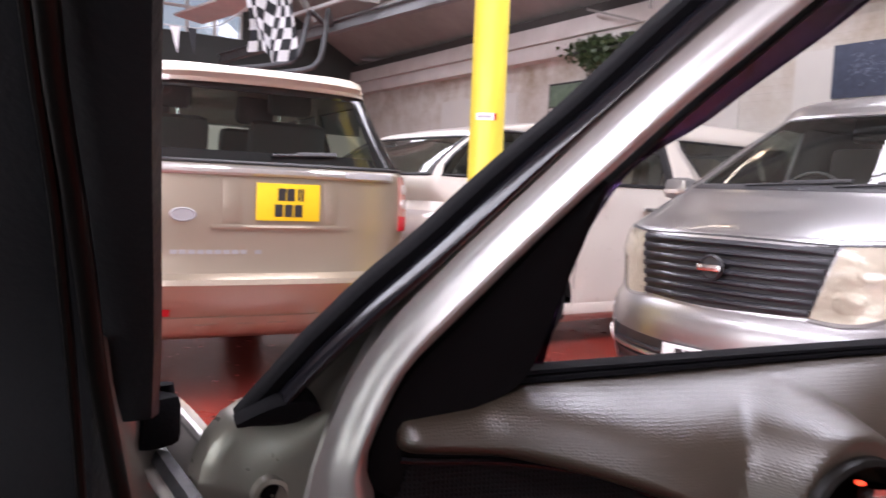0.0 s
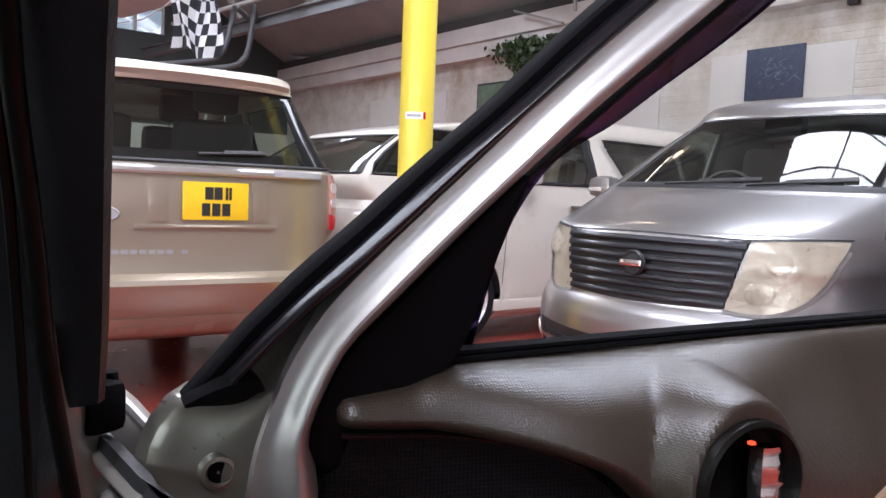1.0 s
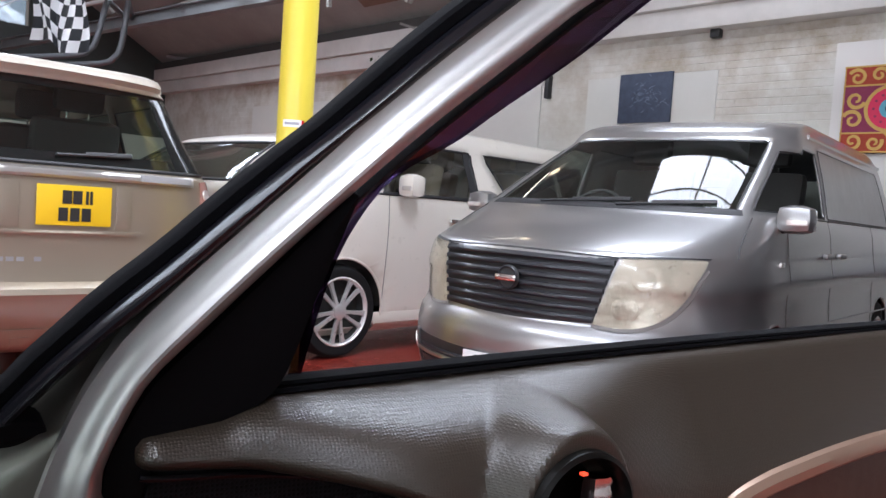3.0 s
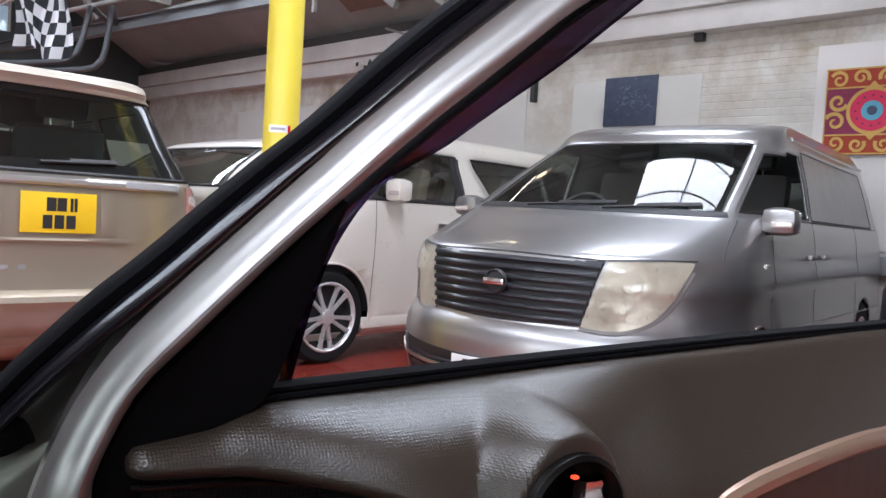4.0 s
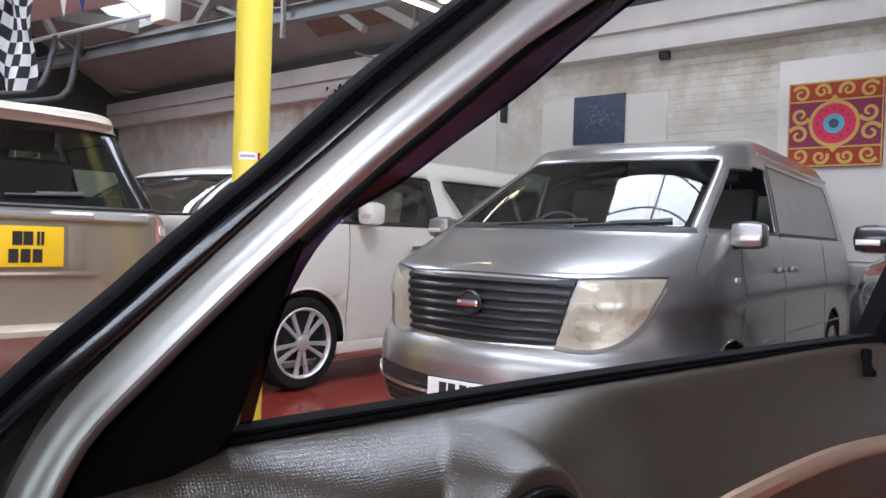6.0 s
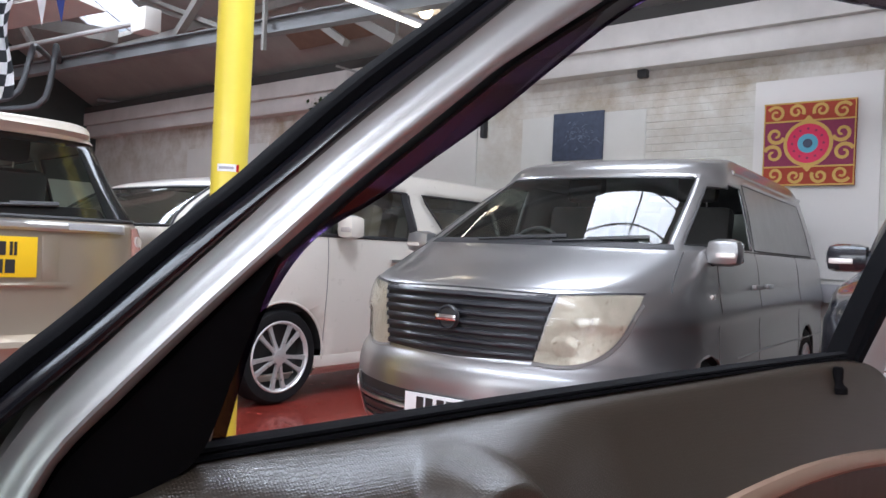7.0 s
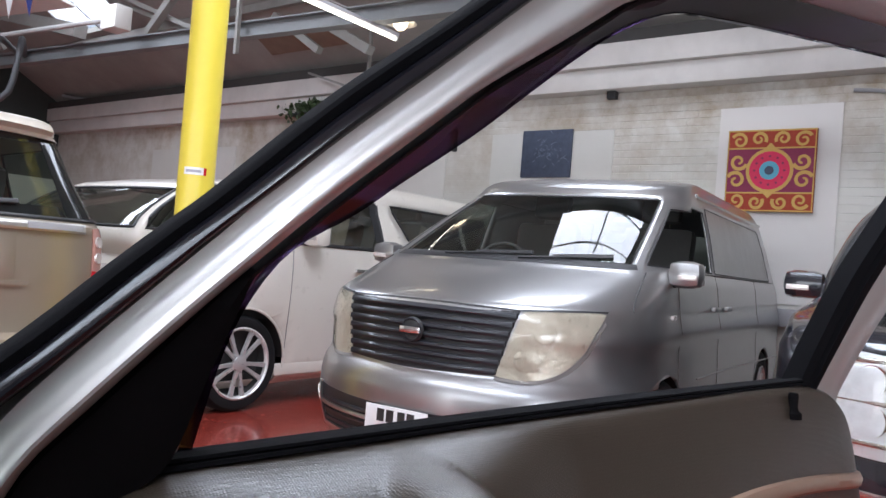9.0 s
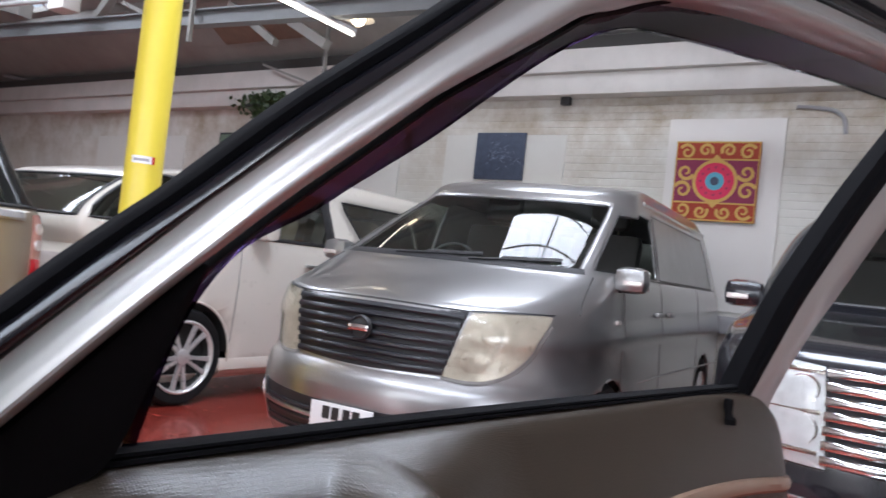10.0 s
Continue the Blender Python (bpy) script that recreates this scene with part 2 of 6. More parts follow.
def hull_meshes(hull, zs, fr, nf, panes, arches=(), crown=0.03):
    """The body as one sheet with its openings, and one sheet for each pane. panes: (name, region, a, b, z0, z1)."""
    rings = [hull.ring(z, nf, fr) for z in zs]
    n = len(rings[0])
    ns = len(fr) - 2
    def region(k):
        if k < 2 * nf:
            return "front", k
        if k < 2 * nf + ns + 1:
            return "right", k - 2 * nf
        if k < 4 * nf + ns + 1:
            return "rear", k - (2 * nf + ns + 1)
        return "left", n - 1 - k
    top = np.array(rings[-1])
    mid = top.mean(axis=0)
    extra = []
    for f, up in ((0.72, 0.6), (0.4, 0.9), (0.02, 1.0)):
        extra.append([tuple(mid + (p - mid) * f + np.array((0, 0, crown * up))) for p in top])
    allr = rings + extra
    for cy, cz, r in arches:
        for ring in rings:
            for i, p in enumerate(ring):
                reg = region(i)[0] if i < n else ""
                if reg in ("right", "left") or i == n - 1:
                    dy, dz = p[1] - cy, p[2] - cz
                    d = math.hypot(dy, dz)
                    if 0.72 * r < d < 1.16 * r:
                        ring[i] = (p[0], cy + dy / d * r, cz + dz / d * r)
    bm = nb()
    vs = [[bm.verts.new(p) for p in ring] for ring in allr]
    pane_bm = {(p[0], p[1] if ":" not in p[0] else ""): (nb(), {}) for p in panes}
    for j in range(len(allr) - 1):
        zc = (zs[j] + zs[j + 1]) / 2 if j < len(zs) - 1 else 99
        for k in range(n):
            reg, idx = region(k)
            if reg == "front" or reg == "rear":
                v = (idx + 0.5) / (2 * nf) * 2 - 1
            else:
                v = (fr[idx] + fr[idx + 1]) / 2
            quad = [(j, k), (j, (k + 1) % n), (j + 1, (k + 1) % n), (j + 1, k)]
            ctr = sum((Vector(allr[a][b]) for a, b in quad), Vector()) / 4
            if (reg in ("right", "left") or (reg == "front" and abs(v) > 0.72)) and any(math.hypot(ctr.y - cy, ctr.z - cz) < r * 0.985 for cy, cz, r in arches):
                continue
            hit = None
            for name, preg, a, b, z0, z1 in panes:
                if preg == reg and a < v < b and z0 < zc < z1:
                    hit = (name, preg if ":" not in name else "")
            if hit:
                pb, seen = pane_bm[hit]
                f = []
                for q in quad:
                    if q not in seen:
                        seen[q] = pb.verts.new(allr[q[0]][q[1]])
                    f.append(seen[q])
                pb.faces.new(f)
            else:
                bm.faces.new([vs[a][b] for a, b in quad])
    bm.faces.new([vs[0][k] for k in range(n)][::-1])
    loose = [v for v in bm.verts if not v.link_faces]
    bmesh.ops.delete(bm, geom=loose, context="VERTS")
    return bm, {k: v[0] for k, v in pane_bm.items()}


def patch(hull, top, bottom, n, m, off, thick, bulge=0.0):
    """A shaped piece that follows the nose, between two curves of (x, z)."""
    a, b = spline(top, n), spline(bottom, n)
    rows = []
    for j in range(m + 1):
        t = j / m
        row = []
        for i in range(n):
            x, z = a[i] * (1 - t) + b[i] * t
            s = i / (n - 1)
            bl = bulge * (1 - (2 * s - 1) ** 4) * (1 - (2 * t - 1) ** 4)
            row.append((x, hull.nose(x, z) - off - bl, z))
        rows.append(row)
    bm = nb()
    vs = grid(bm, rows)
    back = [[bm.verts.new((p[0], p[1] + thick, p[2])) for p in row] for row in rows]
    for r0, r1 in zip(back, back[1:]):
        for k in range(n - 1):
            bm.faces.new((r0[k], r1[k], r1[k + 1], r0[k + 1]))
    rim = [(vs[0], back[0]), (vs[-1], back[-1]), ([r[0] for r in vs], [r[0] for r in back]), ([r[-1] for r in vs], [r[-1] for r in back])]
    for p, q in rim:
        for k in range(len(p) - 1):
            bm.faces.new((p[k], p[k + 1], q[k + 1], q[k]))
    return bm


def lathe(bm, prof, c, n=40, axis="x", sgn=1):
    """Turn (radius, offset) round an axis through c."""
    rows = []
    for r, o in prof:
        row = []
        for k in range(n):
            t = k / n * math.tau
            if axis == "x":
                row.append((c[0] + sgn * o, c[1] + r * math.cos(t), c[2] + r * math.sin(t)))
            elif axis == "y":
                row.append((c[0] + r * math.cos(t), c[1] + sgn * o, c[2] + r * math.sin(t)))
            else:
                row.append((c[0] + r * math.cos(t), c[1] + r * math.sin(t), c[2] + o))
        rows.append(row)
    grid(bm, rows, closed=True)
    return bm


def seat_on_nose(bm, hull, x, z, lift):
    """Carry a piece made round the origin onto the nose at (x, z), turned to lie along it."""
    e = 0.01
    sx = (hull.nose(x + e, z) - hull.nose(x - e, z)) / (2 * e)
    sz = (hull.nose(x, z + e) - hull.nose(x, z - e)) / (2 * e)
    m = Matrix.Translation((x, hull.nose(x, z) - lift, z)) @ Matrix.Rotation(math.atan(sx), 4, "Z") @ Matrix.Rotation(-math.atan(sz), 4, "X")
    bmesh.ops.transform(bm, matrix=m, verts=bm.verts)


def wheel(parent, x, y, r, side, rim_r, width=0.22, spokes=10, name="wheel"):
    """A wheel whose outer face looks along side * x."""
    c = (x, y, r)
    w = nb()
    prof = [(rim_r, -width * 0.9), (r * 0.93, -width * 0.95), (r, -width * 0.8), (r, -width * 0.18), (r * 0.975, -0.02), (r * 0.93, 0.0), (rim_r + 0.03, 0.006), (rim_r, -0.004), (rim_r - 0.01, -0.03), (rim_r - 0.01, -width * 0.9)]
    lathe(w, prof, c, 48, "x", side)
    tyre = part(name, w, M_TYRE, parent)
    b = nb()
    lathe(b, [(rim_r + 0.004, 0.004), (rim_r - 0.006, 0.010), (rim_r - 0.016, 0.002), (rim_r - 0.022, -0.02)], c, 48, "x", side)
    part("rim", b, M_ALLOY, tyre, "bright alloy rim")
    b = nb()
    lathe(b, [(rim_r - 0.020, -0.018), (rim_r - 0.03, -0.085), (0.01, -0.10)], c, 32, "x", side)
    part("brake_disc", b, M_DARKTRIM, tyre)
    for k in range(spokes):
        t = (k + (0.16 if k % 2 else -0.16)) / spokes * math.tau
        b = nb()
        d, q = Vector((0, math.cos(t), math.sin(t))), Vector((0, -math.sin(t), math.cos(t)))
        rows = []
        for f, hw, o in ((0.16, 0.016, 0.0), (0.5, 0.014, -0.006), (0.8, 0.017, -0.004), (1.0, 0.024, 0.0)):
            p = Vector(c) + d * rim_r * f * 0.99
            ax = Vector((side, 0, 0))
            rows.append([p + q * hw + ax * (o - 0.02), p + q * hw * 0.8 + ax * o, p - q * hw * 0.8 + ax * o, p - q * hw + ax * (o - 0.02)])
        grid(b, rows)
        part("spoke", shell(b, 0.012), M_ALLOY, tyre)
    b = nb()
    lathe(b, [(0.058, -0.02), (0.054, 0.004), (0.04, 0.008), (0.001, 0.010)], c, 24, "x", side)
    part("hub_cap", b, M_ALLOY, tyre)
    return tyre


def housing(parent, c, r, side, depth=0.30):
    """The dark liner over a wheel, open below."""
    b = nb()
    arc = np.linspace(0.05, math.pi - 0.05, 20)
    grid(b, [[(c[0] - side * o, c[1] + rr * math.cos(t), c[2] + rr * math.sin(t)) for t in arc] for rr, o in ((r - 0.012, 0.015), (r - 0.012, depth), (0.02, depth))])
    part("wheel_housing", b, M_DARKTRIM, parent)


def seat(parent, x, y, z, material, face=-1, head=True):
    """A car seat; face -1: its back leans away to +y."""
    b = nb()
    box(b, (x, y, z), (0.5, 0.5, 0.16), bevel=0.05)
    s = part("seat", b, material, parent)
    b = nb()
    box(b, (x, y - face * 0.28, z + 0.36), (0.48, 0.14, 0.62), Matrix.Rotation(radians(-12 * -face), 4, "X"), bevel=0.055)
    part("backrest", b, material, s)
    if head:
        b = nb()
        box(b, (x, y - face * 0.37, z + 0.80), (0.27, 0.11, 0.20), Matrix.Rotation(radians(-8 * -face), 4, "X"), bevel=0.045)
        part("headrest", b, material, s)
        for dx in (-0.06, 0.06):
            b = nb()
            cyl(b, (x + dx, y - face * 0.35, z + 0.62), (x + dx, y - face * 0.36, z + 0.74), 0.006, n=8)
            part("headrest_post", b, M_CHROME, s)
    return s


def plate(parent, x, y, z, w, h, material, rows, rot=None):
    """A number plate with bars in place of its characters."""
    b = nb()
    box(b, (x, y, z), (w, 0.006, h), rot, bevel=0.002)
    p = part("number_plate", b, material, parent)
    rm = rot if rot is not None else Matrix()
    for dx, dz, bw, bh in rows:
        b = nb()
        c = Vector((x, y, z)) + rm @ Vector((dx, -0.0045, dz))
        box(b, c, (bw, 0.003, bh), rot)
        part("plate_bar", b, M_INK, p, smooth=False)
    return p


def wiper(parent, hull, x0, z0, x1, z1, off=0.012):
    b = nb()
    pts = [(x0 + (x1 - x0) * t, hull.nose(x0 + (x1 - x0) * t, z0 + (z1 - z0) * t) - off, z0 + (z1 - z0) * t) for t in np.linspace(0, 1, 9)]
    tube(b, pts, 0.008, 6)
    w = part("wiper", b, M_BLACKPLASTIC, parent)
    b = nb()
    tube(b, [Vector(p) + Vector((0, 0.006, 0.006)) for p in pts[3:]], 0.012, 6)
    part("wiper_blade", b, M_BLACKPLASTIC, w)


def mirror_pod(parent, x, y, z, sx, material, w=0.24, h=0.17, glassy=False):
    b = nb()
    box(b, (x + sx * w / 2, y, z), (w, 0.15, h), bevel=0.055)
    m = part("door_mirror", b, material, parent)
    b = nb()
    box(b, (x - sx * 0.02, y + 0.02, z - h * 0.3), (0.12, 0.07, 0.06), bevel=0.02)
    part("mirror_arm", b, M_BLACKPLASTIC, m)
    b = nb()
    box(b, (x + sx * w * 0.52, y + 0.072, z), (w * 0.8, 0.01, h * 0.72), bevel=0.004)
    part("mirror_glass", b, M_CHROME, m)
    b = nb()
    box(b, (x + sx * w * 0.62, y - 0.073, z - h * 0.12), (w * 0.55, 0.012, h * 0.2), bevel=0.005)
    part("indicator", b, M_CLEARLENS, m)
    return m


def rim_loop(bm):
    """The outline of a pane as an ordered ring of points."""
    nxt = collections.defaultdict(list)
    for e in bm.edges:
        if len(e.link_faces) == 1:
            p, q = e.verts
            nxt[p].append(q)
            nxt[q].append(p)
    if not nxt:
        return []
    first = next(iter(nxt))
    out, prev, cur = [first.co.copy()], None, first
    while True:
        step = [v for v in nxt[cur] if v is not prev]
        if not step or step[0] is first:
            return out
        prev, cur = cur, step[0]
        out.append(cur.co.copy())


def ring_tube(bm, pts, r, n=6):
    """A closed rubber bead along a ring of points."""
    rings = []
    for i, p in enumerate(pts):
        d = pts[(i + 1) % len(pts)] - pts[i - 1]
        q = d.to_track_quat("Z", "Y")
        rings.append([bm.verts.new(p + q @ Vector((math.cos(k / n * math.tau) * r, math.sin(k / n * math.tau) * r, 0))) for k in range(n)])
    for i in range(len(rings)):
        a, b = rings[i], rings[(i + 1) % len(rings)]
        for k in range(n):
            bm.faces.new((a[k], a[(k + 1) % n], b[(k + 1) % n], b[k]))


def fit_out(hull, zs, fr, nf, panes, arches, root, body_mat, glass_of, thick=0.012, label="", seal=0.011):
    bm, pb = hull_meshes(hull, zs, fr, nf, panes, arches)
    body = part("body", bm, body_mat, root, label)
    md = body.modifiers.new("sheet", "SOLIDIFY")
    md.thickness, md.offset, md.use_even_offset = thick, -1.0, False
    for (name, _), b in pb.items():
        if not b.faces:
            b.free()
            continue
        name = name.split(":")[0]
        loop = rim_loop(b)
        if name.startswith("open"):
            b.free()
            s = nb()
            ring_tube(s, loop, seal)
            part("window_seal", s, M_BLACKPLASTIC, root)
            continue
        g = part(name, b, glass_of.get(name, M_GLASS), root)
        g.visible_shadow = False
        if seal and len(loop) > 3:
            s = nb()
            ring_tube(s, loop, seal)
            part("window_seal", s, M_BLACKPLASTIC, g)
    return body


# ---------------------------------------------------------------- the silver camper van
def build_van():
    root = thing("camper_van", pose(-2.105, 2.689, 0, 0, 0, 4.8), "silver grey camper van with black slatted grille and yellowed headlamps", "van")
    H = Hull([
        (0.2, 0.12, 0.8, 0.8, 4.45, 4.23), (0.3, 0.02, 0.8, 0.865, 4.57, 4.35), (0.45, -0.04, 0.8, 0.88, 4.59, 4.37), (0.58, -0.05, 0.82, 0.885, 4.61, 4.39),
        (0.655, -0.03, 0.86, 0.885, 4.61, 4.39), (0.7, 0.005, 0.9, 0.88, 4.61, 4.39), (0.82, 0.012, 0.92, 0.876, 4.62, 4.4), (0.875, 0.018, 0.92, 0.89, 4.62, 4.4), (0.91, 0.022, 0.93, 0.887, 4.62, 4.4), (0.985, 0.04, 0.94, 0.872, 4.62, 4.39),
        (1.005, 0.06, 0.95, 0.868, 4.62, 4.39), (1.03, 0.12, 0.96, 0.866, 4.61, 4.39), (1.07, 0.25, 0.97, 0.862, 4.61, 4.38), (1.12, 0.44, 0.985, 0.856, 4.6, 4.37), (1.165, 0.61, 0.995, 0.848, 4.59, 4.36), (1.2, 0.73, 1.005, 0.838, 4.58, 4.35),
        (1.235, 0.79, 1.05, 0.825, 4.57, 4.34), (1.45, 1.16, 1.44, 0.775, 4.49, 4.26), (1.64, 1.49, 1.81, 0.722, 4.41, 4.17), (1.655, 1.516, 1.83, 0.718, 4.40, 4.16), (1.67, 1.525, 1.84, 0.715, 4.39, 4.15),
        (1.7, 1.55, 1.87, 0.705, 4.36, 4.12), (1.75, 1.66, 1.94, 0.68, 4.31, 4.07), (1.8, 1.92, 2.15, 0.645, 4.23, 3.99), (1.84, 2.35, 2.6, 0.56, 4.09, 3.84)], 2.4, 3.0, [(0.24, 1.985, 0.1), (0.265, 2.065, 0.1)])
    zs = [0.20, 0.25, 0.30, 0.37, 0.45, 0.52, 0.58, 0.62, 0.655, 0.68, 0.70, 0.76, 0.82, 0.85, 0.875, 0.91, 0.95, 0.985, 1.005, 1.015, 1.03, 1.05, 1.07, 1.095, 1.12, 1.145, 1.165, 1.185, 1.20, 1.235, 1.28, 1.33, 1.38, 1.43, 1.48, 1.53, 1.58, 1.61, 1.64, 1.67, 1.685, 1.70, 1.725, 1.75, 1.775, 1.80, 1.82, 1.84]
    fr = sorted(set([0.0, 0.24, 0.265, 0.93, 1.0] + [round(i / 40, 4) for i in range(41) if i not in (9, 10, 11)]))
    panes = [("windscreen", "front", -0.56, 0.56, 1.235, 1.64), ("rear_window", "rear", -0.8, 0.8, 1.24, 1.62)]
    for s in ("left", "right"):
        panes += [("long_side_window", s, 0.265, 0.93, 1.235, 1.64)]
    panes += [("open_door_window:r", "right", -0.01, 0.24, 1.235, 1.61), ("open_door_window:r", "front", 0.70, 1.0, 1.235, 1.58), ("front_door_window:l", "left", -0.01, 0.24, 1.235, 1.61), ("front_door_window:l", "front", -1.0, -0.70, 1.235, 1.58)]
    arches = [(0.93, 0.34, 0.37), (3.72, 0.34, 0.37)]
    g = {k: M_GLASS_DARK for k in ("rear_window", "open_door_window", "front_door_window")}
    g["long_side_window"] = M_SIDEPANE
    fit_out(H, zs, fr, 26, panes, arches, root, M_VAN, g, seal=0.0035)
    # roof lip and gutter rails
    for sx in (-1, 1):
        b = nb()
        tube(b, [(sx * 0.700, y, 1.705) for y in np.linspace(1.95, 4.2, 12)], 0.014, 8)
        part("roof_rail", b, M_VAN, root)
    # grille
    b = patch(H, [(-0.455, 0.992), (0, 1.0), (0.455, 0.992)], [(-0.385, 0.705), (0, 0.69), (0.385, 0.705)], 25, 8, 0.002, 0.02)
    grille = part("grille", b, M_BLACKPLASTIC, root, "black grille backing panel")
    for k in range(7):
        t = (k + 0.5) / 7
        hw = 0.452 - 0.066 * t
        z = 0.985 - 0.285 * t
        b = patch(H, [(-hw, z + 0.012), (0, z + 0.016), (hw, z + 0.012)], [(-hw, z - 0.011), (0, z - 0.009), (hw, z - 0.011)], 25, 3, 0.018, 0.02, 0.008)
        part("slat", b, M_SLAT, grille)
    b = nb()
    lathe(b, [(0.001, -0.0), (0.05, 0.0), (0.056, 0.006), (0.056, 0.012), (0.046, 0.016), (0.044, 0.012)], (0, H.nose(0, 0.862) - 0.048, 0.862), 28, "y")
    badge = part("badge", b, M_DARKTRIM, grille)
    b = nb()
    lathe(b, [(0.054, -0.004), (0.051, -0.009), (0.047, -0.009), (0.044, -0.004), (0.049, 0.0)], (0, H.nose(0, 0.862) - 0.048, 0.862), 32, "y")
    part("badge_ring", b, M_SLAT, badge)
    b = nb()
    box(b, (0, H.nose(0, 0.862) - 0.060, 0.862), (0.108, 0.016, 0.030), bevel=0.005)
    part("badge_bar", b, M_CHROME, badge)
    # headlamps
    for sx in (-1, 1):
        top = [(sx * 0.468, 0.985), (sx * 0.60, 0.994), (sx * 0.72, 1.000), (sx * 0.742, 0.994)]
        low = [(sx * 0.386, 0.702), (sx * 0.48, 0.694), (sx * 0.565, 0.704), (sx * 0.64, 0.748), (sx * 0.70, 0.84), (sx * 0.738, 0.955)]
        lamp = part("headlamp", patch(H, top, low, 30, 18, 0.004, 0.02), M_LAMP, root, "hazed yellowing headlamp")
        for x, z, r in ((0.505, 0.775, 0.058), (0.56, 0.905, 0.052)):
            b = nb()
            lathe(b, [(r * 1.05, 0.004), (r * 0.95, 0.0015), (r * 0.75, 0.0005), (r * 0.45, -0.001), (r * 0.2, -0.002), (0.001, -0.002)], (0, 0, 0), 28, "y")
            seat_on_nose(b, H, sx * x, z, 0.005)
            part("reflector_bowl", b, M_LAMP, lamp)
        lens = part("lens", patch(H, top, low, 26, 16, 0.012, 0.003, 0.006), M_LENS, lamp, "hazed clear lens")
        lens.visible_shadow = False
        b = patch(H, [(sx * q[0] * 1.0, q[1] + 0.006) for q in ((0.386, 0.696), (0.48, 0.688), (0.565, 0.698), (0.645, 0.744), (0.706, 0.838), (0.744, 0.955))], [(sx * q[0], q[1] - 0.006) for q in ((0.384, 0.694), (0.48, 0.686), (0.568, 0.694), (0.652, 0.740), (0.714, 0.836), (0.752, 0.955))], 22, 1, 0.006, 0.01)
        part("lamp_gap", b, M_SEAM, lamp)
        b = patch(H, [(sx * 0.455, 0.994), (sx * 0.60, 1.004), (sx * 0.745, 1.008)], [(sx * 0.462, 0.986), (sx * 0.60, 0.995), (sx * 0.742, 1.001)], 14, 1, 0.008, 0.01)
        part("lamp_gasket", b, M_BLACKPLASTIC, lamp)
    # lower intake
    b = patch(H, [(-0.60, 0.53), (0, 0.51), (0.60, 0.53)], [(-0.55, 0.34), (0, 0.32), (0.55, 0.34)], 25, 4, 0.003, 0.01)
    intake = part("lower_intake", b, M_BLACKPLASTIC, root)
    for z in (0.415, 0.47, 0.37):
        b = patch(H, [(-0.57, z + 0.008), (0, z), (0.57, z + 0.008)], [(-0.57, z - 0.008), (0, z - 0.016), (0.57, z - 0.008)], 25, 2, 0.012, 0.012, 0.004)
        part("intake_slat", b, M_SLAT, intake)
    for z in (0.445, 0.335):
        b = patch(H, [(-0.60, z + 0.012), (0, z - 0.002), (0.60, z + 0.012)], [(-0.59, z - 0.008), (0, z - 0.02), (0.59, z - 0.008)], 25, 2, 0.018, 0.014, 0.004)
        part("intake_chrome_bar", b, M_VAN, intake)
    for sx in (-1, 1):
        b = patch(H, [(sx * 0.60, 0.54), (sx * 0.625, 0.54)], [(sx * 0.56, 0.33), (sx * 0.585, 0.33)], 3, 6, 0.018, 0.016, 0.004)
        part("intake_end_bar", b, M_VAN, intake)
        b = nb()
        lathe(b, [(0.048, 0.004), (0.046, -0.006), (0.036, -0.010), (0.001, -0.012)], (0, 0, 0), 20, "y")
        seat_on_nose(b, H, sx * 0.745, 0.44, 0.0)
        part("fog_lamp", b, M_CLEARLENS, root)
    rows = [(dx, dz, 0.038, 0.055) for dz in (0.04, -0.04) for dx in (-0.08, -0.03, 0.03, 0.08)]
    plate(root, -0.02, H.nose(0, 0.43) - 0.034, 0.432, 0.33, 0.165, M_PLATE_W, rows)
    # bonnet shut lines, wipers, cowl
    for sx in (-1, 1):
        b = nb()
        pts = [(sx * (0.81 - 0.05 * t), 0, 1.012 + 0.185 * t) for t in np.linspace(0, 1, 10)]
        tube(b, [(x, H.nose(x, z) - 0.001, z) for x, _, z in pts], 0.004, 5)
        part("bonnet_seam", b, M_DARKTRIM, root)
    b = patch(H, [(-0.70, 1.236), (0, 1.236), (0.70, 1.236)], [(-0.72, 1.207), (0, 1.207), (0.72, 1.207)], 25, 2, 0.004, 0.01)
    part("cowl", b, M_BLACKPLASTIC, root)
    wiper(root, H, -0.36, 1.232, 0.16, 1.256)
    wiper(root, H, 0.10, 1.232, 0.58, 1.262)
    b = patch(H, [(-0.56, 1.652), (0, 1.655), (0.56, 1.652)], [(-0.57, 1.632), (0, 1.636), (0.57, 1.632)], 25, 2, 0.003, 0.008)
    part("header_band", b, M_BLACKPLASTIC, root)
    # doors: frame lines, handle, repeater, mirrors
    for sx in (-1, 1):
        def sidept(y, z, o=0.002):
            return (sx * (H.row(z)[2] + o), y, z)
        for name, y0, y1 in (("door_seam", 1.12, 1.12), ("slide_seam", 2.03, 2.03), ("rear_seam", 3.35, 3.35)):
            b = nb()
            tube(b, [sidept(y0 + (y1 - y0) * t, 0.36 + 0.86 * t) for t in np.linspace(0, 1, 12)], 0.002, 5)
            part(name, b, M_SEAM, root)
        b = nb()
        tube(b, [sidept(y, 1.222, 0.0) for y in np.linspace(1.12, 4.3, 10)], 0.0035, 6)
        part("belt_strip", b, M_BLACKPLASTIC, root)
        for y in (1.88, 2.22):
            b = nb()
            box(b, sidept(y, 1.02, 0.02), (0.03, 0.15, 0.03), bevel=0.01)
            part("door_handle", b, M_VAN, root)
        b = nb()
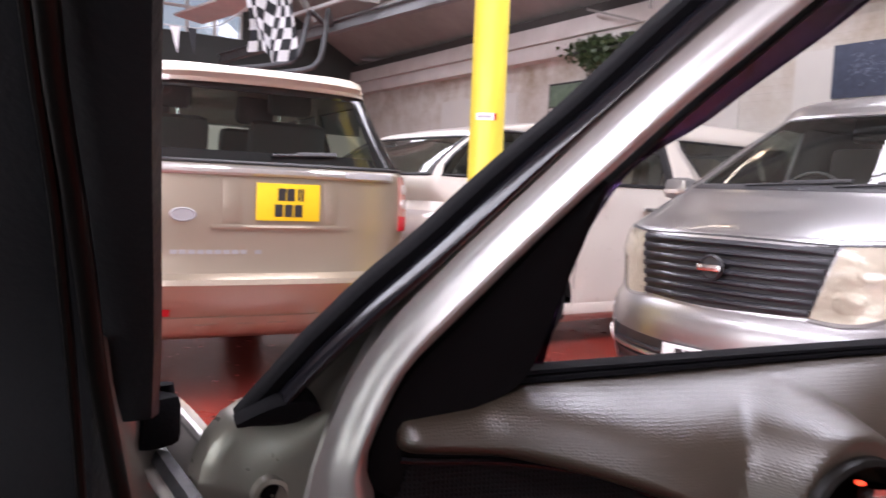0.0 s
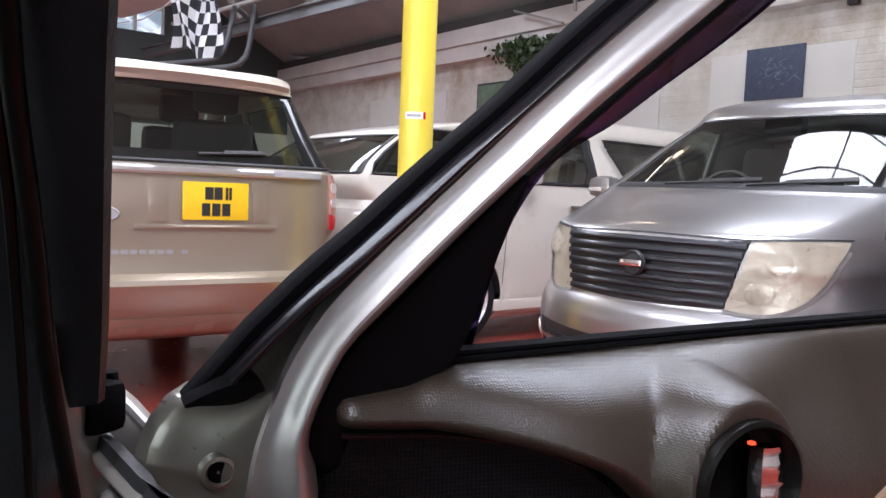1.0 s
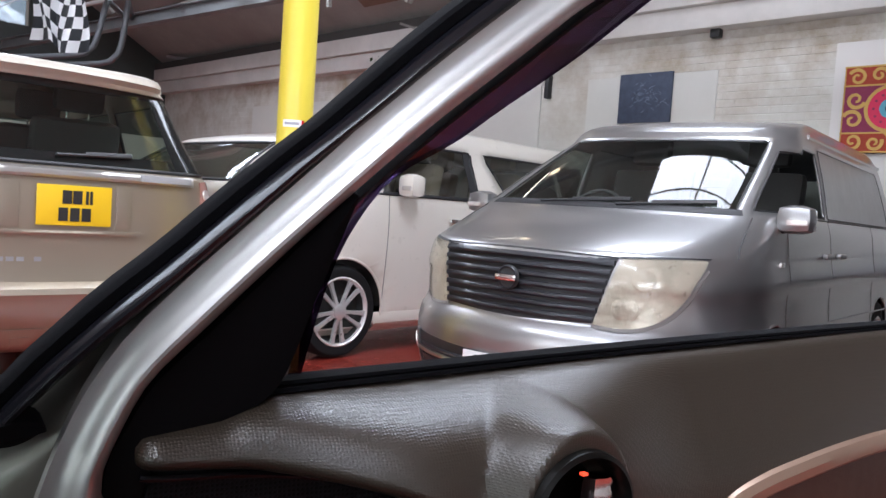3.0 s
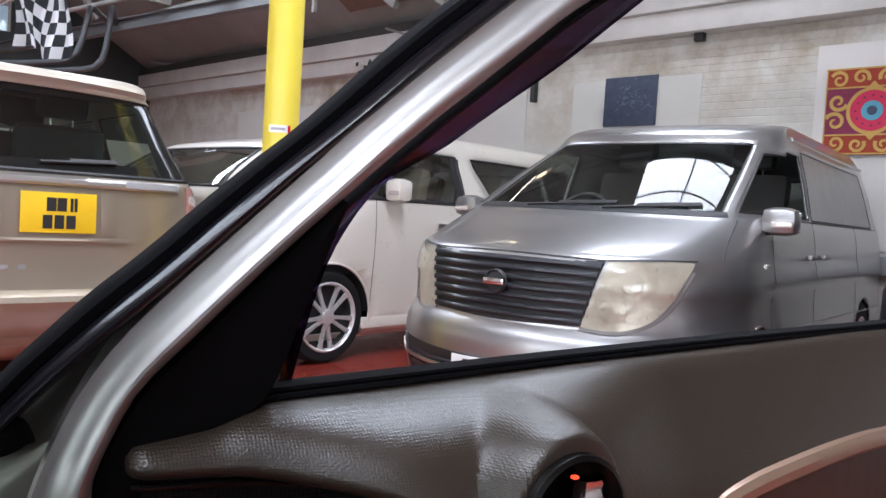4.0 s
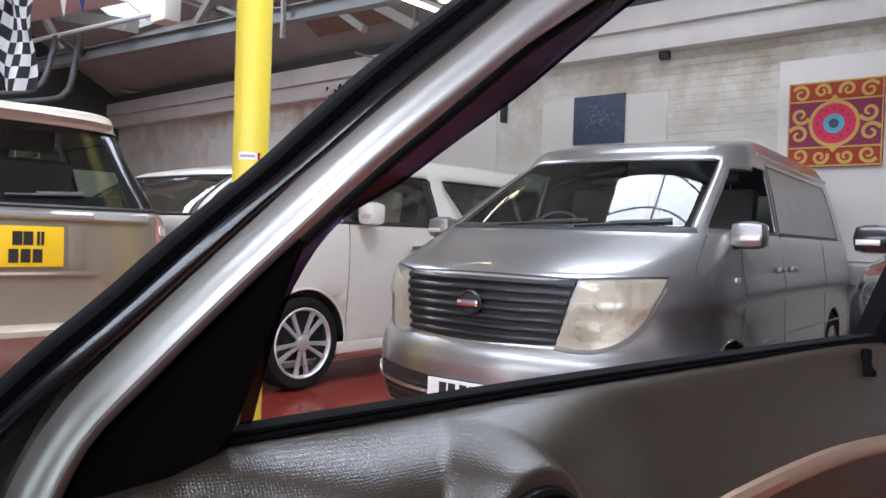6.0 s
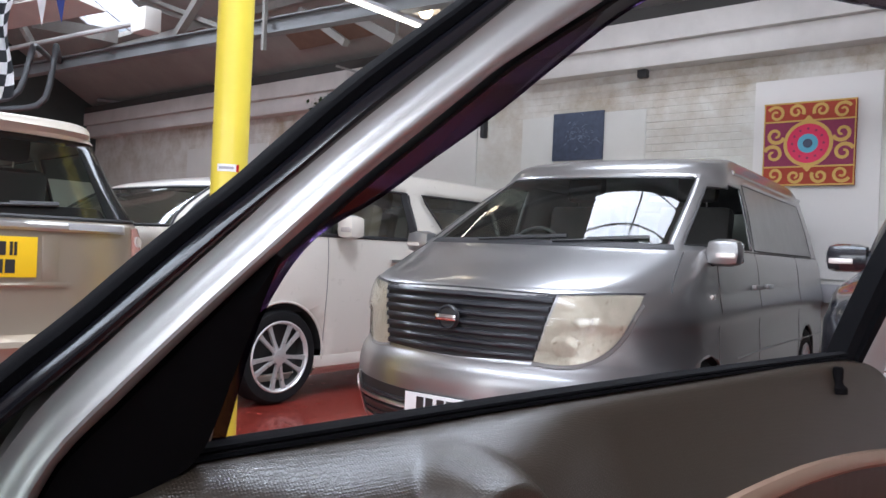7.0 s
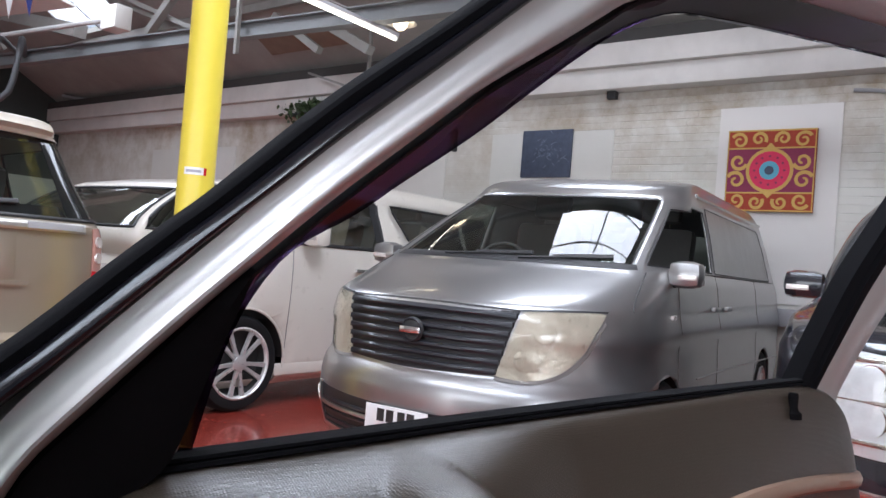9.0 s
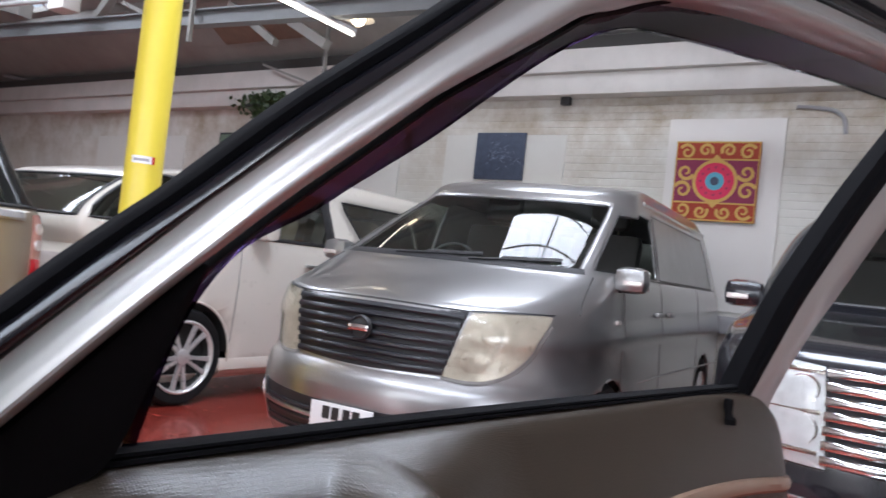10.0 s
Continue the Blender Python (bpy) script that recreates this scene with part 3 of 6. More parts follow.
        box(b, sidept(0.99, 0.985, 0.004), (0.012, 0.06, 0.022), bevel=0.005)
        part("side_repeater", b, M_CLEARLENS, root)
        mirror_pod(root, sx * 0.83, 1.02, 1.205, sx, M_VAN, 0.17, 0.135)
        b = nb()
        tube(b, [sidept(y, 0.62 + 0.02 * math.sin(y), 0.004) for y in np.linspace(1.5, 4.4, 10)], 0.006, 6)
        part("side_moulding", b, M_VAN, root)
        for y in (0.93, 3.72):
            wheel(root, sx * 0.875, y, 0.34, sx, 0.215)
            housing(root, (sx * 0.87, y, 0.34), 0.40, sx)
    # cabin
    b = nb()
    box(b, (0, 2.8, 0.72), (1.6, 3.4, 0.06), bevel=0.01)
    part("cabin_floor", b, M_DARKTRIM, root)
    b = nb()
    box(b, (0, 2.2, 0.27), (1.30, 3.7, 0.06), bevel=0.02)
    part("underbody", b, M_DARKTRIM, root)
    b = nb()
    box(b, (0, 1.16, 1.11), (1.4, 0.55, 0.14), bevel=0.05)
    part("dashboard", b, M_DARKTRIM, root)
    for x in (-0.4, 0.4):
        seat(root, x, 1.95, 0.85, M_GREYSEAT, -1)
    b = nb()
    for k in range(28):
        t0, t1 = k / 28 * math.tau, (k + 1) / 28 * math.tau
        tube(b, [(-0.4 + 0.18 * math.cos(t), 1.5 + 0.09 * math.sin(t), 1.17 + 0.16 * math.sin(t)) for t in (t0, t1)], 0.014, 6)
    part("steering_wheel", b, M_DARKTRIM, root)
    # permit papers behind the screen
    for x, z, w, h, mt in ((0.47, 1.49, 0.10, 0.06, M_STICKER), (0.50, 1.37, 0.12, 0.09, M_BLUEPAPER)):
        b = nb()
        box(b, (x, H.nose(x, z) + 0.03, z), (w, 0.003, h), Matrix.Rotation(radians(-58), 4, "X"))
        part("screen_sticker", b, mt, root)
    return root


# ---------------------------------------------------------------- the champagne off-roader, seen from behind
def build_offroader():
    root = thing("off_roader", pose(-3.629, 1.29, 0, 0, 0, 85), "champagne off-roader seen from behind, chrome strip above yellow plate", "car")
    H = Hull([
        (0.34, 0.22, 0.50, 0.72, 4.3, 4.0), (0.40, 0.135, 0.44, 0.765, 4.4, 4.0), (0.50, 0.05, 0.39, 0.785, 4.42, 4.0), (0.64, -0.03, 0.34, 0.79, 4.42, 4.0), (0.665, -0.02, 0.34, 0.79, 4.42, 4.0),
        (0.69, 0.04, 0.34, 0.79, 4.42, 4.0), (0.80, 0.06, 0.33, 0.80, 4.42, 4.0), (0.92, 0.06, 0.32, 0.825, 4.40, 3.95), (1.00, 0.06, 0.32, 0.828, 4.35, 3.9), (1.12, 0.07, 0.32, 0.825, 3.6, 3.2), (1.20, 0.08, 0.32, 0.805, 3.2, 3.0),
        (1.23, 0.09, 0.33, 0.785, 3.15, 2.95), (1.40, 0.135, 0.37, 0.69, 2.8, 2.6), (1.59, 0.185, 0.40, 0.60, 2.45, 2.25), (1.635, 0.195, 0.42, 0.58, 2.4, 2.2), (1.655, 0.14, 0.40, 0.57, 2.38, 2.15), (1.70, 0.18, 0.47, 0.55, 2.3, 2.1), (1.735, 0.5, 0.9, 0.50, 2.1, 1.9)], 3.6, 3.0)
    zs = [0.34, 0.37, 0.40, 0.45, 0.50, 0.57, 0.64, 0.665, 0.69, 0.74, 0.80, 0.88, 0.95, 1.0, 1.06, 1.12, 1.16, 1.20, 1.23, 1.28, 1.34, 1.40, 1.46, 1.53, 1.59, 1.635, 1.645, 1.655, 1.68, 1.70, 1.72, 1.735]
    fr = sorted(set([0.0, 0.04, 0.38, 0.43, 0.93, 1.0] + [round(i / 36, 4) for i in range(37)]))
    panes = [("rear_window", "front", -0.97, 0.97, 1.23, 1.635), ("windscreen", "rear", -0.9, 0.9, 1.2, 1.60)]
    for s in ("left", "right"):
        panes += [("rear_side_window", s, 0.04, 0.38, 1.23, 1.60), ("front_side_window", s, 0.43, 0.93, 1.23, 1.60)]
    arches = [(0.85, 0.36, 0.42), (3.5, 0.36, 0.42)]
    fit_out(H, zs, fr, 20, panes, arches, root, M_CHAMP, {"rear_window": M_GLASS_REAR, "rear_side_window": M_GLASS, "front_side_window": M_GLASS, "windscreen": M_GLASS})
    # dark borders of the rear window
    for sx in (-1, 1):
        b = patch(H, [(sx * 0.46, 1.632), (sx * 0.577, 1.632)], [(sx * 0.60, 1.232), (sx * 0.765, 1.232)], 6, 10, 0.003, 0.006)
        part("window_border", b, M_BLACKGLOSS, root)
    for z0, z1 in ((1.232, 1.285), (1.585, 1.634)):
        b = patch(H, [(-0.55, z1), (0, z1), (0.55, z1)], [(-0.60, z0), (0, z0), (0.60, z0)], 21, 2, 0.0045, 0.006)
        part("window_border", b, M_BLACKGLOSS, root)
    b = patch(H, [(-0.56, 1.705), (0, 1.718), (0.56, 1.705)], [(-0.585, 1.612), (0, 1.622), (0.585, 1.612)], 25, 5, 0.03, 0.10, 0.012)
    spoiler = part("spoiler", b, M_SPOILER, root, "pale painted roof spoiler")
    b = nb()
    box(b, (-0.50, 0.14, 1.615), (0.07, 0.02, 0.025), bevel=0.004)
    part("wind_tag", b, M_PLATE_W, spoiler)
    # chrome strip over the plate recess
    b = patch(H, [(-0.69, 1.212), (0, 1.215), (0.69, 1.212)], [(-0.69, 1.165), (0, 1.168), (0.69, 1.165)], 31, 4, 0.012, 0.03, 0.012)
    strip_part = part("chrome_strip", b, M_SATINSTEEL, root)
    b = patch(H, [(0.40, 1.207), (0.67, 1.205)], [(0.40, 1.176), (0.67, 1.176)], 9, 2, 0.027, 0.01)
    part("strip_end", b, M_STEEL, strip_part)
    # plate recess
    b = patch(H, [(-0.26, 1.16), (0.08, 1.16), (0.40, 1.16)], [(-0.23, 0.915), (0.08, 0.915), (0.37, 0.915)], 15, 4, -0.006, 0.008)
    part("plate_recess", b, M_CHAMP, root)
    for x0, x1 in ((-0.22, -0.13), (0.29, 0.36)):
        b = patch(H, [(x0, 1.145), (x1, 1.145)], [(x0, 0.94), (x1, 0.94)], 5, 4, 0.004, 0.01, 0.004)
        part("recess_flank", b, M_CHAMP, root)
    b = patch(H, [(-0.28, 0.925), (0.08, 0.925), (0.42, 0.925)], [(-0.28, 0.905), (0.08, 0.905), (0.42, 0.905)], 15, 2, 0.012, 0.02, 0.004)
    part("recess_ledge", b, M_CHAMP, root)
    rows = [(dx, 0.038, 0.04, 0.062) for dx in (-0.035, 0.01)] + [(dx, 0.038, 0.012, 0.062) for dx in (0.052, 0.07)] + [(dx, -0.042, 0.04, 0.062) for dx in (-0.05, 0.0, 0.05)]
    plate(root, 0.10, H.nose(0.1, 1.04) - 0.012, 1.043, 0.325, 0.186, M_PLATE_Y, rows)
    # oval badge and lettering bars
    b = nb()
    lathe(b, [(0.062, 0.006), (0.062, -0.004), (0.054, -0.008), (0.05, -0.004), (0.001, -0.004)], (0, 0, 0), 28, "y")
    bmesh.ops.scale(b, vec=(1.0, 1.0, 0.55), verts=b.verts)
    bmesh.ops.translate(b, vec=(-0.405, H.nose(-0.4, 0.97) - 0.004, 0.972), verts=b.verts)
    part("oval_badge", b, M_STEEL, root)
    for i in range(10):
        x = -0.46 + 0.041 * i + (0.03 if i == 9 else 0)
        b = patch(H, [(x, 0.803), (x + 0.03, 0.803)], [(x, 0.783), (x + 0.03, 0.783)], 2, 1, 0.003, 0.004)
        part("lettering_bar", b, M_STEEL, root)
    # tail lamps wrap round the corners
    for sx in (-1, 1):
        b = patch(H, [(sx * 0.735, 1.195), (sx * 0.775, 1.20), (sx * 0.803, 1.20)], [(sx * 0.735, 0.905), (sx * 0.79, 0.90), (sx * 0.822, 0.90)], 14, 12, 0.010, 0.03, 0.010)
        lamp = part("tail_lamp", b, M_TAIL, root, "clear and red tail lamp")
        b = patch(H, [(sx * 0.736, 0.985), (sx * 0.79, 0.985), (sx * 0.827, 0.985)], [(sx * 0.736, 0.902), (sx * 0.79, 0.90), (sx * 0.8235, 0.90)], 14, 4, 0.018, 0.02, 0.008)
        part("red_lens", b, M_RED, lamp)
        for z in (1.05, 1.13):
            b = nb()
            lathe(b, [(0.030, 0.004), (0.027, -0.004), (0.018, 0.0), (0.001, -0.002)], (0, 0, 0), 18, "y")
            seat_on_nose(b, H, sx * 0.77, z, 0.020)
            part("lamp_bowl", b, M_CLEARLENS, lamp)
        b = patch(H, [(sx * 0.46, 0.52), (sx * 0.63, 0.52)], [(sx * 0.46, 0.482), (sx * 0.63, 0.482)], 6, 2, 0.006, 0.012)
        part("bumper_reflector", b, M_RED, root)
        b = nb()
        tube(b, [(sx * 0.52, y, 1.735) for y in np.linspace(0.55, 2.1, 8)], 0.018, 8)
        part("roof_rail", b, M_STEEL, root)
        for y in (0.85, 3.5):
            wheel(root, sx * 0.79, y, 0.36, sx, 0.235)
            housing(root, (sx * 0.78, y, 0.36), 0.44, sx)
    # bumper: seam, lower valance with steps
    b = patch(H, [(-0.78, 0.70), (0, 0.70), (0.78, 0.70)], [(-0.78, 0.688), (0, 0.688), (0.78, 0.688)], 31, 1, -0.002, 0.01)
    part("tailgate_seam", b, M_DARKTRIM, root)
    b = patch(H, [(-0.74, 0.47), (0, 0.47), (0.74, 0.47)], [(-0.74, 0.36), (0, 0.36), (0.74, 0.36)], 31, 4, 0.006, 0.03, 0.004)
    val = part("valance", b, M_VALANCE, root, "dull lower bumper valance")
    for x in (-0.34, -0.14, 0.02, 0.25):
        b = patch(H, [(x, 0.43), (x + 0.10, 0.43)], [(x + 0.012, 0.365), (x + 0.088, 0.365)], 5, 3, 0.018, 0.03, 0.006)
        part("valance_step", b, M_VALANCE, val)
    b = nb()
    cyl(b, (0.28, 0.03, 0.36), (0.28, 0.25, 0.36), 0.028, n=16)
    part("exhaust", b, M_STEEL, root)
    # rear wiper and cabin
    wiper(root, H, 0.02, 1.275, 0.36, 1.29, 0.02)
    b = nb()
    box(b, (0, 1.9, 0.75), (1.35, 2.6, 0.06), bevel=0.01)
    part("cabin_floor", b, M_DARKTRIM, root)
    for x in (-0.36, 0.36):
        seat(root, x, 1.35, 0.85, M_DARKSEAT, 1)
        seat(root, x, 2.25, 0.85, M_DARKSEAT, 1)
    return root


# ---------------------------------------------------------------- the white people carrier
def build_mpv():
    root = thing("people_carrier", pose(-5.225, 2.40, 0, 0, 0, 0), "pearl white people carrier with alloy wheels and beige seats", "car")
    H = Hull([
        (0.20, 0.20, 0.60, 0.84, 4.70, 4.5), (0.30, 0.06, 0.55, 0.90, 4.78, 4.6), (0.50, 0.0, 0.50, 0.91, 4.8, 4.6), (0.80, 0.02, 0.50, 0.915, 4.8, 4.6), (0.98, 0.06, 0.52, 0.91, 4.8, 4.6), (1.06, 0.14, 0.50, 0.905, 4.79, 4.6),
        (1.14, 0.14, 0.34, 0.895, 4.78, 4.58), (1.21, 0.15, 0.32, 0.885, 4.77, 4.57), (1.28, 0.20, 0.34, 0.87, 4.77, 4.56), (1.45, 0.42, 0.54, 0.81, 4.7, 4.5), (1.58, 0.68, 0.80, 0.755, 4.66, 4.45), (1.66, 1.1, 1.3, 0.74, 4.64, 4.42), (1.72, 1.6, 1.8, 0.72, 4.6, 4.4), (1.78, 2.1, 2.3, 0.68, 4.5, 4.3), (1.82, 2.5, 2.7, 0.60, 4.4, 4.2)], 2.6, 3.0, [(0.22, 1.42, 0.45), (0.25, 1.50, 0.45), (0.51, 2.60, -0.05), (0.57, 3.03, -0.62), (0.80, 3.80, 0), (0.83, 3.90, 0)])
    zs = [0.20, 0.25, 0.30, 0.36, 0.42, 0.48, 0.54, 0.60, 0.66, 0.72, 0.78, 0.84, 0.91, 0.98, 1.06, 1.14, 1.21, 1.24, 1.31, 1.38, 1.45, 1.52, 1.58, 1.64, 1.70, 1.73, 1.76, 1.80, 1.82]
    fr = sorted(set([0.0, 0.05, 0.22, 0.25, 0.51, 0.57, 0.80, 0.83, 0.96, 1.0] + [round(i / 44, 4) for i in range(45) if i not in (10, 11, 25)]))
    panes = [("windscreen", "front", -0.78, 0.78, 1.24, 1.53), ("rear_window", "rear", -0.8, 0.8, 1.24, 1.66)]
    for s in ("left", "right"):
        panes += [("fixed_quarter_window", s, 0.0, 0.22, 1.24, 1.57), ("front_door_window", s, 0.25, 0.51, 1.24, 1.64), ("slide_door_window", s, 0.57, 0.80, 1.24, 1.64), ("rear_side_window", s, 0.83, 0.96, 1.24, 1.64)]
    arches = [(1.13, 0.345, 0.395), (4.0, 0.345, 0.395)]
    fit_out(H, zs, fr, 20, panes, arches, root, M_PEARL, {"slide_door_window": M_GLASS_DARK, "rear_side_window": M_GLASS_DARK, "rear_window": M_GLASS_DARK, "front_door_window": M_GLASS_MID, "fixed_quarter_window": M_GLASS_MID})
    b = patch(H, [(-0.5, 0.95), (0, 0.96), (0.5, 0.95)], [(-0.5, 0.70), (0, 0.68), (0.5, 0.70)], 21, 4, 0.004, 0.02)
    gr = part("grille", b, M_BLACKPLASTIC, root)
    for k in range(4):
        z = 0.74 + 0.055 * k
        b = patch(H, [(-0.48, z + 0.01), (0, z + 0.01), (0.48, z + 0.01)], [(-0.48, z - 0.01), (0, z - 0.01), (0.48, z - 0.01)], 21, 2, 0.012, 0.02, 0.004)
        part("slat", b, M_CHROME, gr)
    for sx in (-1, 1):
        b = patch(H, [(sx * 0.52, 0.99), (sx * 0.75, 1.0), (sx * 0.885, 0.99)], [(sx * 0.52, 0.78), (sx * 0.75, 0.80), (sx * 0.89, 0.88)], 16, 8, 0.006, 0.03, 0.012)
        part("headlamp", b, M_CLEARLENS, root)
        def sidept(y, z, o=0.002):
            return (sx * (H.row(z)[2] + o), y, z)
        for name, y0, y1, z0 in (("front_door_seam", 1.52, 1.56, 0.36), ("rear_door_seam", 2.60, 2.62, 0.28), ("slide_rail", 3.9, 3.9, 0.7)):
            b = nb()
            tube(b, [sidept(y0 + (y1 - y0) * t, z0 + (1.22 - z0) * t) for t in np.linspace(0, 1, 10)], 0.003, 5)
            part(name, b, M_SEAM, root)
        b = nb()
        tube(b, [sidept(y, 1.228, 0.003) for y in np.linspace(0.75, 4.4, 10)], 0.009, 6)
        part("belt_strip", b, M_BLACKPLASTIC, root)
        b = nb()
        grid(b, [[sidept(2.56 + dy, z, 0.004) for dy in (-0.055, 0.0, 0.055)] for z in np.linspace(1.25, 1.63, 6)])
        part("door_pillar_trim", shell(b, 0.004), M_BLACKPLASTIC, root)
        b = nb()
        tube(b, [sidept(1.13 + 0.395 * math.cos(t), 0.345 + 0.395 * math.sin(t), 0.001) for t in np.linspace(-0.35, math.pi + 0.35, 30)], 0.010, 6)
        part("arch_lip", b, M_PEARL, root)
        b = nb()
        box(b, sidept(2.3, 1.05, 0.02), (0.03, 0.16, 0.03), bevel=0.01)
        part("door_handle", b, M_CHROME, root)
        b = nb()
        box(b, sidept(2.5, 0.28, -0.004), (0.03, 2.1, 0.09), bevel=0.012)
        part("sill", b, M_PEARL, root)
        mirror_pod(root, sx * 0.90, 1.69, 1.305, sx, M_PEARL, 0.18, 0.18)
        for y in (1.13, 4.0):
            wheel(root, sx * 0.905, y, 0.345, sx, 0.255)
            housing(root, (sx * 0.905, y, 0.345), 0.41, sx)
    b = nb()
    box(b, (0, 2.6, 0.68), (1.65, 3.6, 0.06), bevel=0.01)
    part("cabin_floor", b, M_DARKTRIM, root)
    b = nb()
    box(b, (0, 2.45, 0.26), (1.30, 4.3, 0.06), bevel=0.02)
    part("underbody", b, M_DARKTRIM, root)
    b = nb()
    box(b, (0, 0.98, 1.10), (1.6, 0.6, 0.2), bevel=0.06)
    part("dashboard", b, M_DARKTRIM, root)
    for x in (-0.42, 0.42):
        seat(root, x, 2.0, 0.86, M_SEAT, -1)
        seat(root, x, 3.1, 0.86, M_SEAT, -1)
    return root


# ---------------------------------------------------------------- the black off-roader with a chrome grille
def build_suv():
    root = thing("black_off_roader", pose(0.22, 2.98, 0, 0, 0, 2), "glossy black off-roader with chrome barred grille, parked nose out", "car")
    H = Hull([
        (0.22, 0.15, 0.6, 0.86, 4.15, 3.95), (0.32, 0.04, 0.56, 0.93, 4.25, 4.05), (0.5, 0, 0.52, 0.95, 4.27, 4.05), (0.62, 0.02, 0.5, 0.95, 4.27, 4.05), (0.95, 0.06, 0.5, 0.945, 4.27, 4.05), (1.02, 0.12, 0.55, 0.93, 4.27, 4.05),
        (1.07, 0.35, 0.75, 0.945, 4.25, 4.05), (1.12, 0.85, 1.15, 0.945, 4.25, 4.03), (1.16, 1.1, 1.45, 0.945, 4.23, 4.01), (1.2, 1.16, 1.5, 0.945, 4.22, 4), (1.45, 1.38, 1.72, 0.885, 4.15, 3.95), (1.6, 1.55, 1.85, 0.82, 4.1, 3.9), (1.68, 1.66, 1.95, 0.765, 4.05, 3.85), (1.76, 1.85, 2.15, 0.68, 4, 3.75), (1.8, 2.2, 2.5, 0.58, 3.85, 3.65)], 2.6, 3.0)
    zs = [0.22, 0.27, 0.32, 0.41, 0.50, 0.56, 0.62, 0.70, 0.78, 0.86, 0.95, 1.0, 1.02, 1.045, 1.07, 1.12, 1.16, 1.20, 1.28, 1.36, 1.45, 1.53, 1.60, 1.68, 1.72, 1.76, 1.80]
    fr = [i / 30 for i in range(31)]
    panes = [("windscreen", "front", -0.62, 0.62, 1.20, 1.66), ("rear_window", "rear", -0.8, 0.8, 1.2, 1.6)]
    for s in ("left", "right"):
        panes += [("front_door_window", s, 0.04, 0.33, 1.20, 1.68), ("rear_door_window", s, 0.37, 0.66, 1.20, 1.68), ("rear_side_window", s, 0.7, 0.93, 1.20, 1.68)]
    fit_out(H, zs, fr, 20, panes, [(0.95, 0.37, 0.42), (3.45, 0.37, 0.42)], root, M_BLACKPAINT, {"rear_door_window": M_GLASS_DARK, "rear_side_window": M_GLASS_DARK})
    b = patch(H, [(-0.50, 0.955), (0, 0.965), (0.50, 0.955)], [(-0.47, 0.62), (0, 0.61), (0.47, 0.62)], 25, 6, 0.003, 0.02)
    gr = part("grille", b, M_BLACKPLASTIC, root)
    for k in range(7):
        z = 0.640 + 0.051 * k
        b = patch(H, [(-0.50, z + 0.017), (0, z + 0.019), (0.50, z + 0.017)], [(-0.50, z - 0.015), (0, z - 0.014), (0.50, z - 0.015)], 25, 4, 0.02, 0.03, 0.010)
        part("slat", b, M_CHROME, gr)
    for sx in (-1, 1):
        b = patch(H, [(sx * 0.51, 0.962), (sx * 0.65, 0.972), (sx * 0.80, 0.965)], [(sx * 0.48, 0.61), (sx * 0.62, 0.615), (sx * 0.80, 0.66)], 16, 10, 0.006, 0.03, 0.014)
        lamp = part("headlamp", b, M_CHROMELAMP, root, "large clear headlamp")
        for x, z, r in ((0.575, 0.875, 0.055), (0.575, 0.735, 0.06), (0.70, 0.80, 0.055)):
            b = nb()
            lathe(b, [(r * 1.1, 0.010), (r, 0.0), (r * 0.8, 0.006), (r * 0.5, 0.014), (r * 0.3, 0.012), (r * 0.2, 0.002), (0.001, 0.0)], (0, 0, 0), 24, "y")
            seat_on_nose(b, H, sx * x, z, 0.016)
            part("reflector_bowl", b, M_CHROME, lamp)
        for z in (0.66, 0.80, 0.945):
            b = patch(H, [(sx * 0.51, z + 0.008), (sx * 0.66, z + 0.008), (sx * 0.79, z + 0.004)], [(sx * 0.51, z - 0.008), (sx * 0.66, z - 0.008), (sx * 0.79, z - 0.004)], 12, 2, 0.018, 0.012, 0.003)
            part("lamp_bezel", b, M_CHROME, lamp)
        lens = part("lens", patch(H, [(sx * 0.505, 0.966), (sx * 0.65, 0.976), (sx * 0.805, 0.968)], [(sx * 0.478, 0.607), (sx * 0.62, 0.612), (sx * 0.805, 0.655)], 16, 10, 0.030, 0.003, 0.016), M_LENS, lamp, "clear lens")
        lens.visible_shadow = False
        mirror_pod(root, sx * 0.945, 1.60, 1.21, sx, M_BLACKPAINT, 0.21, 0.15)
        for y in (0.95, 3.45):
            wheel(root, sx * 0.94, y, 0.37, sx, 0.235)
            housing(root, (sx * 0.94, y, 0.37), 0.44, sx)
    b = patch(H, [(-0.80, 0.50), (0, 0.50), (0.80, 0.50)], [(-0.78, 0.46), (0, 0.46), (0.78, 0.46)], 25, 2, 0.008, 0.02, 0.006)
    part("bumper_strip", b, M_CHROME, root)
    b = nb()
    box(b, (0, 2.8, 0.72), (1.65, 3.2, 0.06), bevel=0.01)
    part("cabin_floor", b, M_DARKTRIM, root)
    b = nb()
    box(b, (0, 1.5, 1.08), (1.6, 0.6, 0.16), bevel=0.05)
    part("dashboard", b, M_DARKTRIM, root)
    for x in (-0.42, 0.42):
        seat(root, x, 2.35, 0.85, M_DARKSEAT, -1)
    return root


